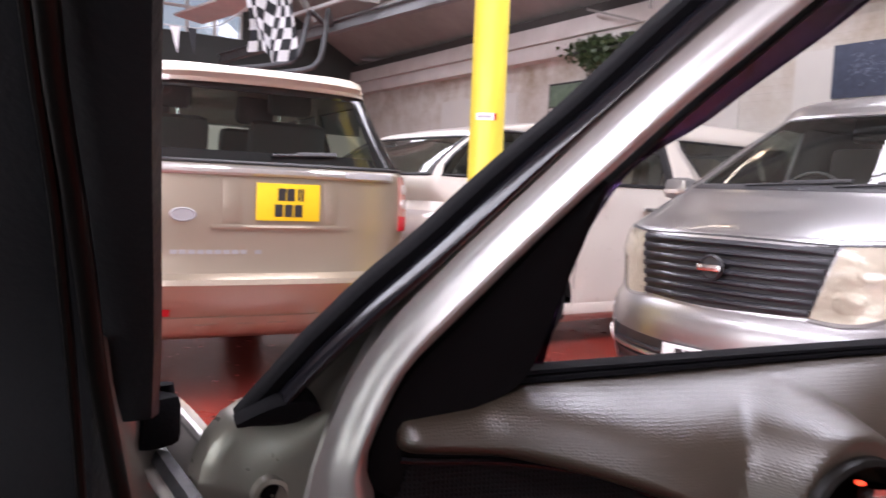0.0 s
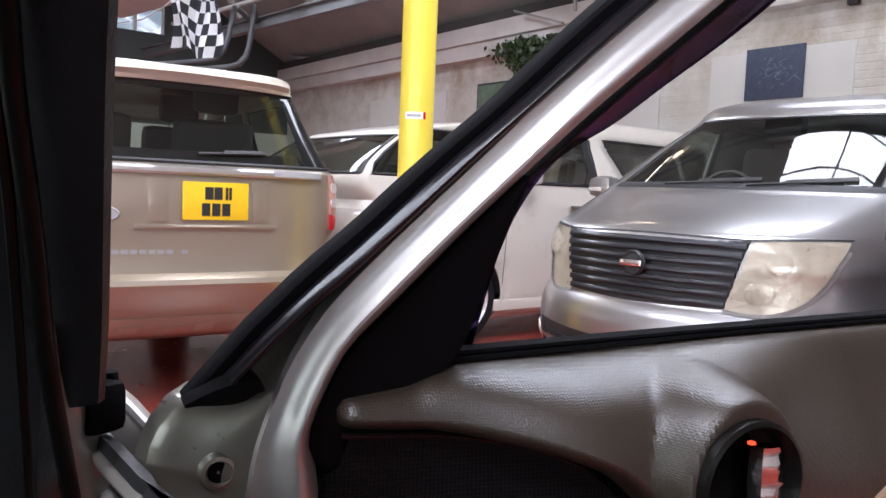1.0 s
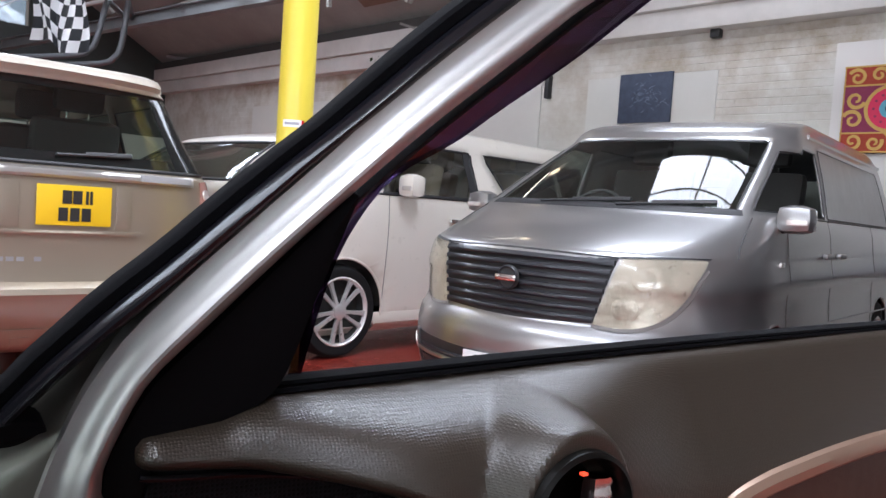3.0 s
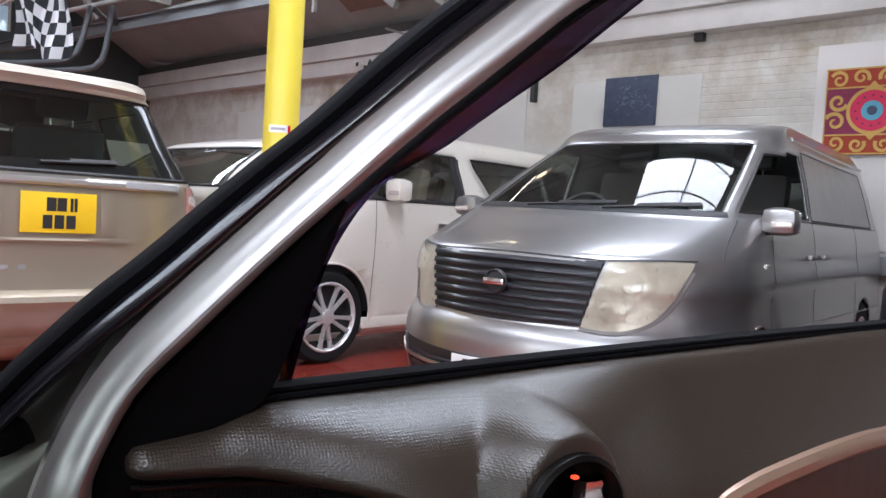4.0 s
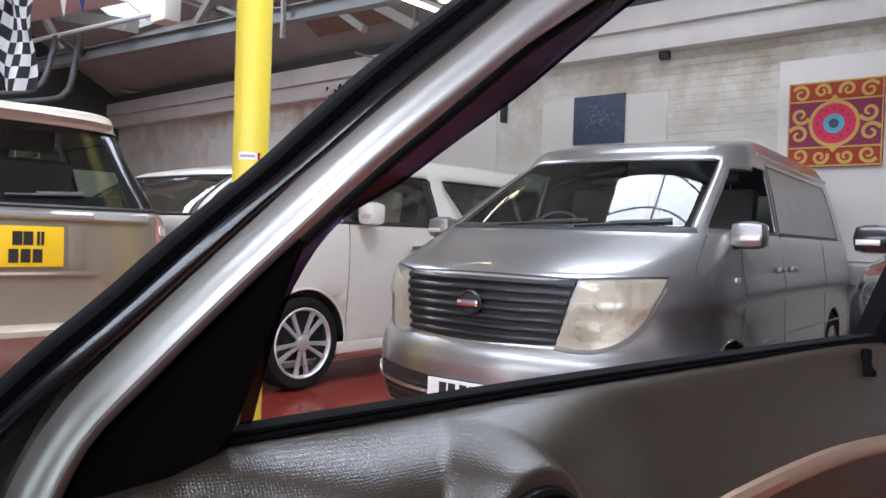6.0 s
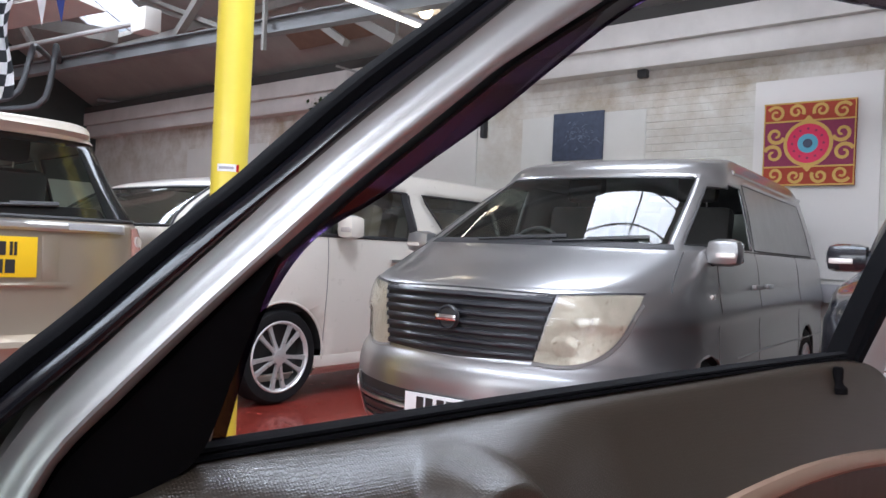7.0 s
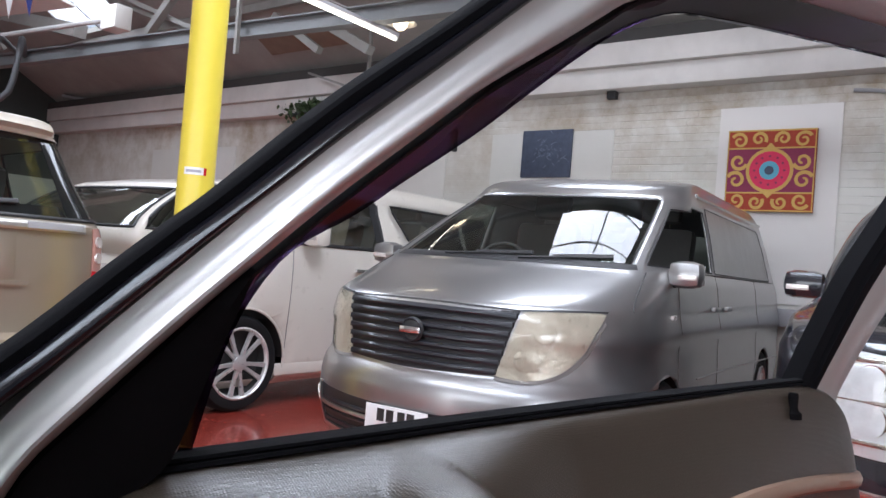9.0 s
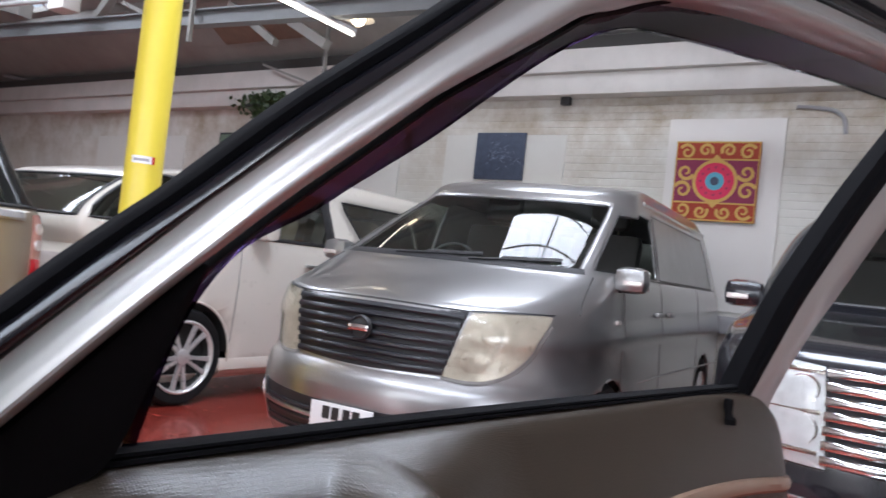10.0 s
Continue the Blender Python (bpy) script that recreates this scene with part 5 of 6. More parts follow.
    ft = strip([(-0.174, -0.019), (-0.155, -0.008), (-0.140, -0.004), (-0.131, -0.006), (-0.127, -0.013)], [(-0.172, -0.0225), (-0.152, -0.0235), (-0.140, -0.0225), (-0.132, -0.019), (-0.127, -0.015)], [(0, -0.004), (0.25, 0.003), (0.75, 0.003), (1, -0.004), (1, -0.014), (0, -0.014)], 14)
    part("seal_foot", ft, M_RUBBER, root)
    # painted front end of the door
    F0 = [(-0.066, 0.063), (-0.100, 0.030), (-0.125, 0.003), (-0.150, -0.016), (-0.173, -0.021), (-0.182, -0.031), (-0.191, -0.043), (-0.197, -0.062), (-0.201, -0.11), (-0.203, -0.45)]
    F1 = [(-0.058, 0.070), (-0.082, 0.038), (-0.095, 0.018), (-0.103, 0.003), (-0.109, -0.012), (-0.114, -0.025), (-0.120, -0.042), (-0.126, -0.064), (-0.131, -0.11), (-0.14, -0.45)]
    a, c = spline(F0, 40), spline(F1, 40)
    bm = nb()
    rows = []
    for p, q in zip(a, c):
        row = []
        for s in np.linspace(0, 1, 14):
            u, z = p + (q - p) * s
            row.append(dpt(u, z, -0.030 + 0.022 * smooth01(0, 1, s) - 0.02 * (1 - smooth01(0, 0.10, s))))
        rows.append(row)
    grid(bm, rows)
    shell_part = part("door_front_shell", shell(bm, 0.004), M_DOORSHADED, root, "painted steel door end")
    b = nb()
    c0 = dpt(-0.151, -0.068, -0.0125)
    lathe(b, [(0.0125, 0.004), (0.0105, -0.001), (0.0082, -0.0018), (0.0070, 0.0), (0.0066, 0.008), (0.001, 0.008)], c0, 28, "y")
    part("plug_hole", b, M_DOORSHADED, shell_part)
    b = nb()
    lathe(b, [(0.0069, 0.0015), (0.0066, 0.0006), (0.001, 0.0008)], c0, 24, "y")
    part("hole_plug", b, M_RUBBER, shell_part)
    # black mirror corner
    L = [(-0.094, -0.064), (-0.099, -0.052), (-0.097, -0.036), (-0.089, -0.018), (-0.075, 0.009), (-0.051, 0.035), (0.0, 0.088), (0.033, 0.123)]
    R = [(-0.080, -0.068), (-0.074, -0.050), (-0.066, -0.032), (-0.040, -0.022), (-0.006, -0.010), (0.006, 0.004), (0.019, 0.055), (0.036, 0.119)]
    part("mirror_corner_panel", strip(L, R, [(0.0, -0.006), (0.05, 0.002), (0.5, 0.006), (0.93, 0.004), (1.0, -0.006), (1.0, -0.05), (0.0, -0.03)], 40), M_SOFTBLACK, root, "matt black mirror corner panel")
    # smoked wind deflector outside the glass
    DU = [(0.004, 0.002), (0.016, 0.065), (0.030, 0.116), (0.058, 0.145), (0.089, 0.174), (0.127, 0.207), (0.168, 0.243), (0.230, 0.292), (0.266, 0.316), (0.293, 0.336), (0.328, 0.361), (0.372, 0.380), (0.401, 0.394), (0.452, 0.411), (0.530, 0.427), (0.618, 0.442), (0.85, 0.468), (1.05, 0.488)]
    DL = [(0.015, 0.006), (0.028, 0.077), (0.044, 0.113), (0.063, 0.136), (0.101, 0.160), (0.132, 0.184), (0.189, 0.227), (0.235, 0.266), (0.272, 0.297), (0.299, 0.318), (0.329, 0.338), (0.362, 0.356), (0.399, 0.369), (0.451, 0.378), (0.530, 0.390), (0.620, 0.402), (0.830, 0.430), (1.05, 0.455)]
    d0, d1 = deeper(DU, -0.03), deeper(DL, -0.036)
    part("wind_deflector", strip(d0, d1, [(-0.15, -0.026), (0.0, -0.030), (0.5, -0.037), (0.93, -0.038), (1.0, -0.035), (1.0, -0.041), (0.5, -0.041), (0.0, -0.034), (-0.15, -0.030)], 90, True), M_DEFLECT, root, "smoked purple acrylic wind deflector")
    part("frame_channel", strip(deeper(B, -0.02), deeper([(u + 0.0035, z - 0.004) for u, z in B], -0.02), [(0, -0.006), (1, -0.016), (1, -0.022), (0, -0.022)], 70), M_RUBBER, root)
    # belt seals and the lowered pane
    b0 = [(-0.004, 0.002), (0.1, 0.0055), (0.25, 0.0105), (0.5, 0.017), (0.83, 0.023)]
    b1 = [(-0.004, -0.006), (0.1, -0.002), (0.25, 0.0035), (0.5, 0.0105), (0.83, 0.0155)]
    part("inner_belt_seal", strip(b0, b1, [(0, -0.014), (0.12, -0.007), (0.40, -0.006), (0.46, -0.0095), (0.56, -0.0095), (0.62, -0.005), (1.0, -0.004), (1.0, -0.018), (0, -0.018)], 30), M_RUBBER, root)
    part("outer_belt_seal", strip(deeper([(u, z + 0.003) for u, z in b0], -0.03), deeper([(u, z - 0.006) for u, z in b0], -0.03), [(0, -0.034), (0.3, -0.028), (1.0, -0.026), (1.0, -0.04), (0, -0.04)], 30), M_RUBBER, root)
    b = nb()
    box(b, dpt(0.42, -0.23, -0.021), (0.74, 0.004, 0.44), bevel=0.001)
    part("window_glass", b, M_GLASS, root, "lowered door glass")
    b = nb()
    box(b, dpt(0.40, -0.30, -0.055), (1.10, 0.012, 0.56), bevel=0.004)
    part("outer_skin", b, M_DOORSHADED, root)
    # rear part of the frame
    R0 = [(0.822, 0.006), (0.852, 0.073), (0.897, 0.154), (0.962, 0.235), (1.016, 0.297), (1.079, 0.362), (1.16, 0.440), (1.21, 0.49)]
    R1 = [(0.866, 0.004), (0.904, 0.065), (0.954, 0.143), (1.023, 0.224), (1.083, 0.290), (1.145, 0.352), (1.225, 0.430), (1.27, 0.48)]
    R2 = [(0.962, -0.02), (1.000, 0.038), (1.049, 0.095), (1.134, 0.174), (1.231, 0.271), (1.30, 0.335), (1.38, 0.41), (1.43, 0.46)]
    part("rear_channel", strip(R0, R1, [(0, -0.034), (0.05, -0.010), (0.30, -0.004), (0.44, -0.009), (0.55, -0.002), (0.8, 0.0), (1, -0.004), (1, -0.034)], 40), M_RUBBER, root)
    part("rear_frame", strip(R1, R2, [(0, -0.012), (0.1, -0.006), (0.5, -0.006), (0.85, -0.010), (1, -0.024), (1, -0.034), (0, -0.034)], 40), M_DOORSILVER, root, "silver rear window frame")
    # grained trim panel
    bm = nb()
    rows = []
    us = np.linspace(-0.086, 0.985, 300)
    for t in np.linspace(0, 1, 110):
        row = []
        for u in us:
            top = trim_top(u)
            low = max(-0.55, trim_ridge(u))
            z = top + (low - top) * t ** (1.0 + 0.8 * smooth01(0.10, 0.26, u))
            n = trim_n(u, z)
            n -= 0.008 * (1 - math.sqrt(max(1 - (1 - min((top - z) / 0.006, 1)) ** 2, 0)))
            n -= 0.026 * (1 - math.sqrt(max(1 - (1 - min((z - low) / 0.012, 1)) ** 2, 0)))
            e = min((u + 0.086) / 0.014, 1)
            n -= 0.024 * (1 - math.sqrt(max(1 - (1 - e) ** 2, 0)))
            e = min((0.985 - u) / 0.02, 1)
            n -= 0.015 * (1 - math.sqrt(max(1 - (1 - e) ** 2, 0)))
            row.append(dpt(u, z, n))
        rows.append(row)
    grid(bm, rows)
    part("trim_panel", bm, M_LEATHER, root, "grained brown plastic trim panel")
    # loudspeaker grille under the grip
    bm = nb()
    rows = []
    for t in np.linspace(0, 1, 24):
        row = []
        for v in np.linspace(0, 1, 60):
            u = -0.078 - 0.030 * min(t * 4, 1) * (1 - v) + 0.30 * v
            z = trim_ridge(u) + 0.006 - 0.30 * t
            row.append(dpt(u, z, 0.004 + 0.035 * smooth01(-0.05, 0.18, u) * smooth01(0, 0.12, -z) - 0.012 * (1 - smooth01(0, 0.04, v))))
        rows.append(row)
    grid(bm, rows)
    sp = part("speaker_grille", bm, M_MESH, root, "black perforated speaker grille")
    bm = nb()
    tube(bm, [dpt(u, trim_ridge(u) - 0.004, 0.006 + 0.035 * smooth01(-0.05, 0.18, u) * smooth01(0, 0.12, -trim_ridge(u))) for u in np.linspace(-0.080, 0.14, 40)], 0.0022, 6)
    part("grille_rim", bm, M_RUBBERSHINE, sp)
    # inner handle
    c = dpt(HU, HZ, HN + 0.002)
    b = nb()
    lathe(b, [(0.0445, 0.030), (0.0445, 0.003), (0.0437, -0.0005), (0.0405, -0.0022), (0.0388, 0.0005), (0.0375, 0.010), (0.035, 0.024), (0.029, 0.029), (0.001, 0.031)], c, 60, "y")
    cup = part("handle_cup", b, M_CUP, root, "round satin black handle recess")
    b = nb()
    rows = []
    for t in np.linspace(-1, 1, 22):
        z = -0.007 + 0.030 * t
        xo = math.sqrt(max(0.0365 ** 2 - z * z, 0.0))
        xi = min(0.0075 + 0.004 * t * t - 0.003 * t, xo - 0.0015)
        xm = (xo + xi) / 2
        rows.append([c + Vector((xi, 0.013, z)), c + Vector((xi + 0.15 * (xo - xi), 0.005, z)), c + Vector((xm, 0.0025 + 0.0015 * math.sin(t * 9), z)), c + Vector((xo - 0.2 * (xo - xi), 0.004, z)), c + Vector((xo, 0.009, z)), c + Vector((xm, 0.018, z))])
    grid(b, rows, closed=True)
    part("handle_lever", b, M_HANDLE, cup, "polished chrome door lever")
    b = nb()
    box(b, c + Vector((0.0055, 0.010, 0.0258)), (0.0045, 0.004, 0.0022), bevel=0.0008)
    part("lock_light", b, M_LED, cup)
    # silver strip over the armrest, the floor's reflection put into its colour
    arm = [(0.30, -0.20, 0), (0.335, -0.150, 0), (0.38, -0.119, 0), (0.426, -0.107, 0), (0.486, -0.1005, 0), (0.563, -0.0955, 0), (0.659, -0.0935, 0), (0.80, -0.100, 0), (0.972, -0.117, 0)]
    sp3 = spline(arm, 50)
    bm = nb()
    rows = []
    for u, z, _ in sp3:
        n = trim_n(u, z)
        rows.append([dpt(u, z + 0.0115, n - 0.004), dpt(u, z + 0.0095, n + 0.003), dpt(u, z + 0.003, n + 0.007), dpt(u, z - 0.006, n + 0.006), dpt(u, z - 0.011, n + 0.001), dpt(u, z - 0.012, n - 0.004)])
    grid(bm, rows, closed=True)
    part("armrest_strip", bm, M_ARMSILVER, root, "silver armrest trim strip coloured with the red floor's reflection")
    # lock pin
    b = nb()
    pc = dpt(0.768, trim_top(0.768) - 0.030, trim_n(0.768, trim_top(0.768) - 0.030) - 0.001)
    lathe(b, [(0.0115, -0.006), (0.011, 0.001), (0.0075, 0.004), (0.0058, 0.008), (0.0062, 0.022), (0.0050, 0.0255), (0.0005, 0.026)], pc, 20, "z")
    part("lock_pin", b, M_SOFTBLACK, root)
    return root


def mesh_mat():
    m = mat("perforated_mesh", (0.010, 0.010, 0.011), 0.6, 0.0, 0, 0.1, 40, spec=0.15)
    nt = m.node_tree
    b = nt.nodes["Principled BSDF"]
    tc = nt.nodes.new("ShaderNodeTexCoord")
    mp = nt.nodes.new("ShaderNodeMapping")
    mp.inputs["Rotation"].default_value = (radians(90), 0, 0)
    nt.links.new(tc.outputs["Object"], mp.inputs["Vector"])
    vo = nt.nodes.new("ShaderNodeTexVoronoi")
    vo.voronoi_dimensions = "2D"
    vo.inputs["Scale"].default_value = 340
    vo.inputs["Randomness"].default_value = 0.0
    nt.links.new(mp.outputs["Vector"], vo.inputs["Vector"])
    mr = nt.nodes.new("ShaderNodeMapRange")
    mr.inputs["From Min"].default_value, mr.inputs["From Max"].default_value = 0.25, 0.4
    nt.links.new(vo.outputs["Distance"], mr.inputs["Value"])
    bp = nt.nodes.new("ShaderNodeBump")
    bp.inputs["Strength"].default_value = 1.0
    bp.inputs["Distance"].default_value = 0.001
    cm = nt.nodes.new("ShaderNodeMix")
    cm.data_type = "RGBA"
    cm.inputs["A"].default_value = (0.001, 0.001, 0.001, 1)
    cm.inputs["B"].default_value = (0.007, 0.0075, 0.009, 1)
    nt.links.new(mr.outputs["Result"], cm.inputs["Factor"])
    nt.links.new(cm.outputs["Result"], b.inputs["Base Color"])
    nt.links.new(mr.outputs["Result"], bp.inputs["Height"])
    nt.links.new(bp.outputs["Normal"], b.inputs["Normal"])
    return m


M_MESH = mesh_mat()
door = build_door()

# ---------------------------------------------------------------- things in the showroom
M_BEAM = mat("blue_grey_beam_paint", (0.165, 0.172, 0.175), 0.55, 0.1, 0, 0.2, 4, 0.05, 40)
M_TRUSS = mat("dull_truss_paint", (0.24, 0.232, 0.215), 0.6, 0.1, 0, 0.25, 5)
M_DUCT = mat("dark_duct_paint", (0.075, 0.08, 0.085), 0.5, 0.2, 0, 0.2, 6)
b = nb()
cyl(b, (0, 0, 0.0), (0, 0, 5.05), 0.086, n=40)
pole = thing("steel_column", pose(-3.147, 2.218, 0), "round steel column in yellow gloss paint with a small label", "column")
part("shaft", b, M_POLE, pole)
b = nb()
lathe(b, [(0.17, 0.0), (0.17, 0.012), (0.10, 0.014), (0.088, 0.02)], (0, 0, 0.0), 36, "z")
part("base_plate", b, M_POLE, pole)
b = nb()
rows = [[(0.0875 * math.cos(t), 0.0875 * math.sin(t), z) for t in np.linspace(radians(-75), radians(-5), 12)] for z in (1.487, 1.522)]
grid(b, rows)
lab = part("label_sticker", b, M_PLATE_W, pole, "white sticker with a red end")
b = nb()
rows = [[(0.0882 * math.cos(t), 0.0882 * math.sin(t), z) for t in np.linspace(radians(-14), radians(-5), 4)] for z in (1.487, 1.522)]
grid(b, rows)
part("label_end", b, M_RED, lab)
b = nb()
rows = [[(0.0882 * math.cos(t), 0.0882 * math.sin(t), z) for t in np.linspace(radians(-68), radians(-22), 10)] for z in (1.498, 1.510)]
grid(b, rows)
part("label_bar", b, M_STEEL, lab)


def bar(bm, a, b, w, h):
    """A straight bar of rectangular section between two points."""
    a, b = Vector(a), Vector(b)
    q = (b - a).to_track_quat("X", "Z").to_matrix().to_4x4()
    box(bm, (a + b) / 2, ((b - a).length, w, h), q)
    return bm


# steel beam under the roof slope, as an I section
ba, bb = Vector((-14.6, 4.20, 3.42)), Vector((6.8, 6.30, 3.42))
b = nb()
bar(b, ba, bb, 0.012, 0.15)
for dz in (-0.075, 0.075):
    bar(b, ba + Vector((0, 0, dz)), bb + Vector((0, 0, dz)), 0.12, 0.014)
solid("roof_beam", b, M_BEAM, Matrix(), "long grey painted steel beam under the roof", "beam", "", "structure", smooth=False)
# glazing of the roof light in the slope
for number, cx, cy, wide in ((4, -3.0, 5.70, 1.5), (5, -11.45, 5.575, 1.6)):
    deep = 0.745 if number == 4 else 0.60
    cl = thing("window_%d" % number, pose(cx, cy, slope_z(cy) + 0.04, -29.25, 0, 0), "white glazed roof light in the roof slope", "window", "roof lights", "structure")
    bays = round(wide / 0.8)
    for k in range(bays + 1):
        b = nb()
        bar(b, (wide * (k / bays - 0.5), -deep, 0), (wide * (k / bays - 0.5), deep, 0), 0.03, 0.05)
        part("glazing_bar", b, M_STEEL, cl, smooth=False)
    if number == 4:
        for off in (-0.25, 0.2):
            b = nb()
            tube(b, [(wide * (t - 0.5), off + 0.12 * math.sin(math.pi * t), -0.12) for t in np.linspace(0, 1, 12)], 0.014, 8)
            part("tie_rod", b, M_STEEL, cl)
    b = nb()
    box(b, (0, 0, 0.03), (wide, 2 * deep, 0.006))
    g = part("pane", b, M_ROOFGLASS, cl, smooth=False)
    g.visible_shadow = False
# boarded soffit and truss bars behind the beam
b = nb()
grid(b, [[(-12.5, 3.30, 3.62), (-8.15, 4.05, 3.62)], [(-12.5, 2.85, 3.69), (-8.15, 3.60, 3.69)]])
solid("roof_soffit", shell(b, 0.03), M_LEDGE, Matrix(), "pale boarded soffit beside the roof light", "soffit", "", "structure", smooth=False)
for pa, pb_, w in (((-11.2, 4.6, 4.09), (-9.1, 4.6, 3.61), 0.16), ((-9.4, 5.2, 4.30), (-7.2, 5.2, 3.46), 0.05), ((-9.9, 5.3, 4.37), (-7.5, 5.3, 3.53), 0.05), ((-8.6, 5.1, 3.55), (-7.9, 5.1, 4.12), 0.09), ((-6.51, 4.9, 4.9), (-6.49, 4.9, 3.15), 0.04), ((-8.2, 4.4, 4.75), (-5.4, 4.8, 4.15), 0.05), ((-10.4, 4.3, 3.45), (-10.1, 3.2, 4.9), 0.07), ((-6.21, 6.6, 4.0), (-6.21, 6.6, 3.28), 0.035), ((-7.57, 6.9, 3.55), (-6.67, 6.9, 3.26), 0.03), ((-7.26, 6.0, 4.0), (-6.43, 6.0, 3.48), 0.08), ((-6.47, 6.0, 3.84), (-5.64, 6.0, 3.40), 0.10), ((-7.4, 6.0, 3.92), (-6.3, 6.0, 3.82), 0.08)):
    b = nb()
    bar(b, pa, pb_, w, w)
    solid("truss_bar", b, M_TRUSS, Matrix(), "grey steel truss bar of the roof", "truss", "roof truss bars", "structure", smooth=False)
slab("roof_purlin", (-9.5, 6.2, slope_z(6.2) - 0.06), (11.0, 0.07, 0.10), M_TRUSS, "thin grey steel purlin under the roof slope", cat="beam")
b = nb()
box(b, (-7.95, 4.40, 3.55), (0.30, 0.2, 0.26), bevel=0.02)
jb = solid("junction_box", b, M_LEDGE, Matrix(), "white electrical box fixed on the steel beam", "electrical box")
b = nb()
tube(b, [(-12.0, 3.9, 3.53), (-8.1, 4.33, 3.53)], 0.03, 8)
solid("conduit", b, M_PIPE, Matrix(), "pale conduit running along the steel beam", "pipe")
for name, pts in (("duct_pipe", [(-10.45, 4.58, 3.46), (-9.5, 4.12, 3.42), (-9.22, 3.99, 3.28), (-9.20, 3.92, 2.80), (-9.25, 3.87, 2.66), (-9.40, 3.76, 2.60), (-10.2, 3.2, 2.55)]), ("duct_pipe", [(-10.6, 4.57, 3.46), (-9.65, 3.93, 3.40), (-9.42, 3.80, 3.22), (-9.44, 3.70, 2.80), (-9.55, 3.60, 2.69), (-10.4, 3.0, 2.62)])):
    b = nb()
    tube(b, spline(pts, 24), 0.036, 12)
    solid(name, b, M_DUCT, Matrix(), "bent dark grey ventilation pipe hung from the beam", "pipe", "ventilation pipes")
b = nb()
tube(b, [(-14.4, 7.05, 3.75), (-12.15, 7.30, 3.41)], 0.03, 8)
solid("sloping_pipe", b, M_STEEL, Matrix(), "thin dark pipe sloping down the wall head", "pipe")
# rusty board in the slope
b = nb()
box(b, (0, 0, 0), (1.5, 0.5, 0.02))
solid("roof_patch", b, M_RUST, pose(-7.6, 6.7, slope_z(6.7) - 0.014, -29.25, 0, 0), "rusty patched board in the roof slope", "board", "", "structure", smooth=False)


def batten(name, m, length, label):
    root = thing(name, m, label, "lamp", "batten lamps")
    b = nb()
    box(b, (0, 0, 0.030), (0.045, length + 0.04, 0.035), bevel=0.006)
    part("housing", b, M_STEEL, root)
    b = nb()
    cyl(b, (0, -length / 2, -0.012), (0, length / 2, -0.012), 0.016, n=14)
    part("tube", b, M_TUBE, root, "glowing warm white tube")
    for s in (-1, 1):
        b = nb()
        box(b, (0, s * length / 2, -0.005), (0.035, 0.03, 0.045), bevel=0.006)
        part("end_cap", b, M_PANEL, root)
        b = nb()
        tube(b, [(0, s * length * 0.35, 0.06), (0, s * length * 0.35, (5.04 if m.translation.y < 4.8 else slope_z(m.translation.y + s * length * 0.35)) - m.translation.z)], 0.006, 6)
        part("hanger", b, M_STEEL, root)
    return root


batten("batten_lamp", pose(-4.83, 4.80, 3.295, 0, 0, 0), 1.36, "lit fluorescent batten lamp under the roof")
batten("batten_lamp", pose(-5.0, 3.05, 4.55, 0, 0, -38), 1.5, "lit fluorescent batten lamp hung on rods")
b = nb()
lathe(b, [(0.02, 0.14), (0.10, 0.06), (0.16, 0.0), (0.15, 0.005), (0.09, 0.05)], (0, 0, 0), 24, "z")
wl = thing("pendant_lamp", pose(-4.85, 5.55, 3.46), "small warm pendant lamp under the roof", "lamp")
part("shade", b, M_PANEL, wl)
b = nb()
bmesh.ops.create_uvsphere(b, u_segments=16, v_segments=10, radius=0.07)
part("bulb", b, M_WARMLAMP, wl)
b = nb()
tube(b, [(0, 0, 0.13), (0, 0, slope_z(5.55) - 3.46)], 0.008, 6)
part("cord", b, M_STEEL, wl)

# ---------------------------------------------------------------- wall things
M_NAVY = mat("navy_canvas", (0.016, 0.024, 0.050), 0.6, 0, 0, 0.5, 14, 0.1, 80, detail_color=(0.075, 0.10, 0.16))
M_NAVYINK = mat("pale_blue_paint", (0.16, 0.20, 0.28), 0.6)
M_RUG = mat("rust_red_textile", (0.34, 0.045, 0.022), 0.8, 0, 0, 0.15, 30, 0.2, 200)
M_RUGPURPLE = mat("plum_textile", (0.23, 0.030, 0.075), 0.8, 0, 0, 0.15, 30, 0.2, 200)
M_GOLD = mat("ochre_textile", (0.55, 0.34, 0.09), 0.75, 0, 0, 0.12, 40, 0.2, 200)
M_PINK = mat("crimson_textile", (0.62, 0.03, 0.09), 0.75, 0, 0, 0.08, 30)
M_TEAL = mat("turquoise_textile", (0.10, 0.35, 0.46), 0.75, 0, 0, 0.1, 30)
M_GREENPIC = mat("green_picture", (0.05, 0.13, 0.06), 0.4, 0, 0, 0.6, 9, detail_color=(0.22, 0.30, 0.22))
M_LEAF = mat("dark_ivy_leaf", (0.035, 0.062, 0.020), 0.5, 0, 0, 0.4, 10)
YW = 7.334
slab("wall_board", (-1.745, YW - 0.008, 1.95), (1.05, 0.016, 1.80), M_PANEL, "white board fixed on the brick wall", cat="board")
for cx, w in ((-4.1, 1.5), (-6.2, 1.4), (-10.6, 2.2)):
    slab("wall_board", (cx, YW - 0.007, 1.35), (w, 0.014, 2.70), M_WALLPLAIN, "off-white board fixed on the brick wall", cat="board")
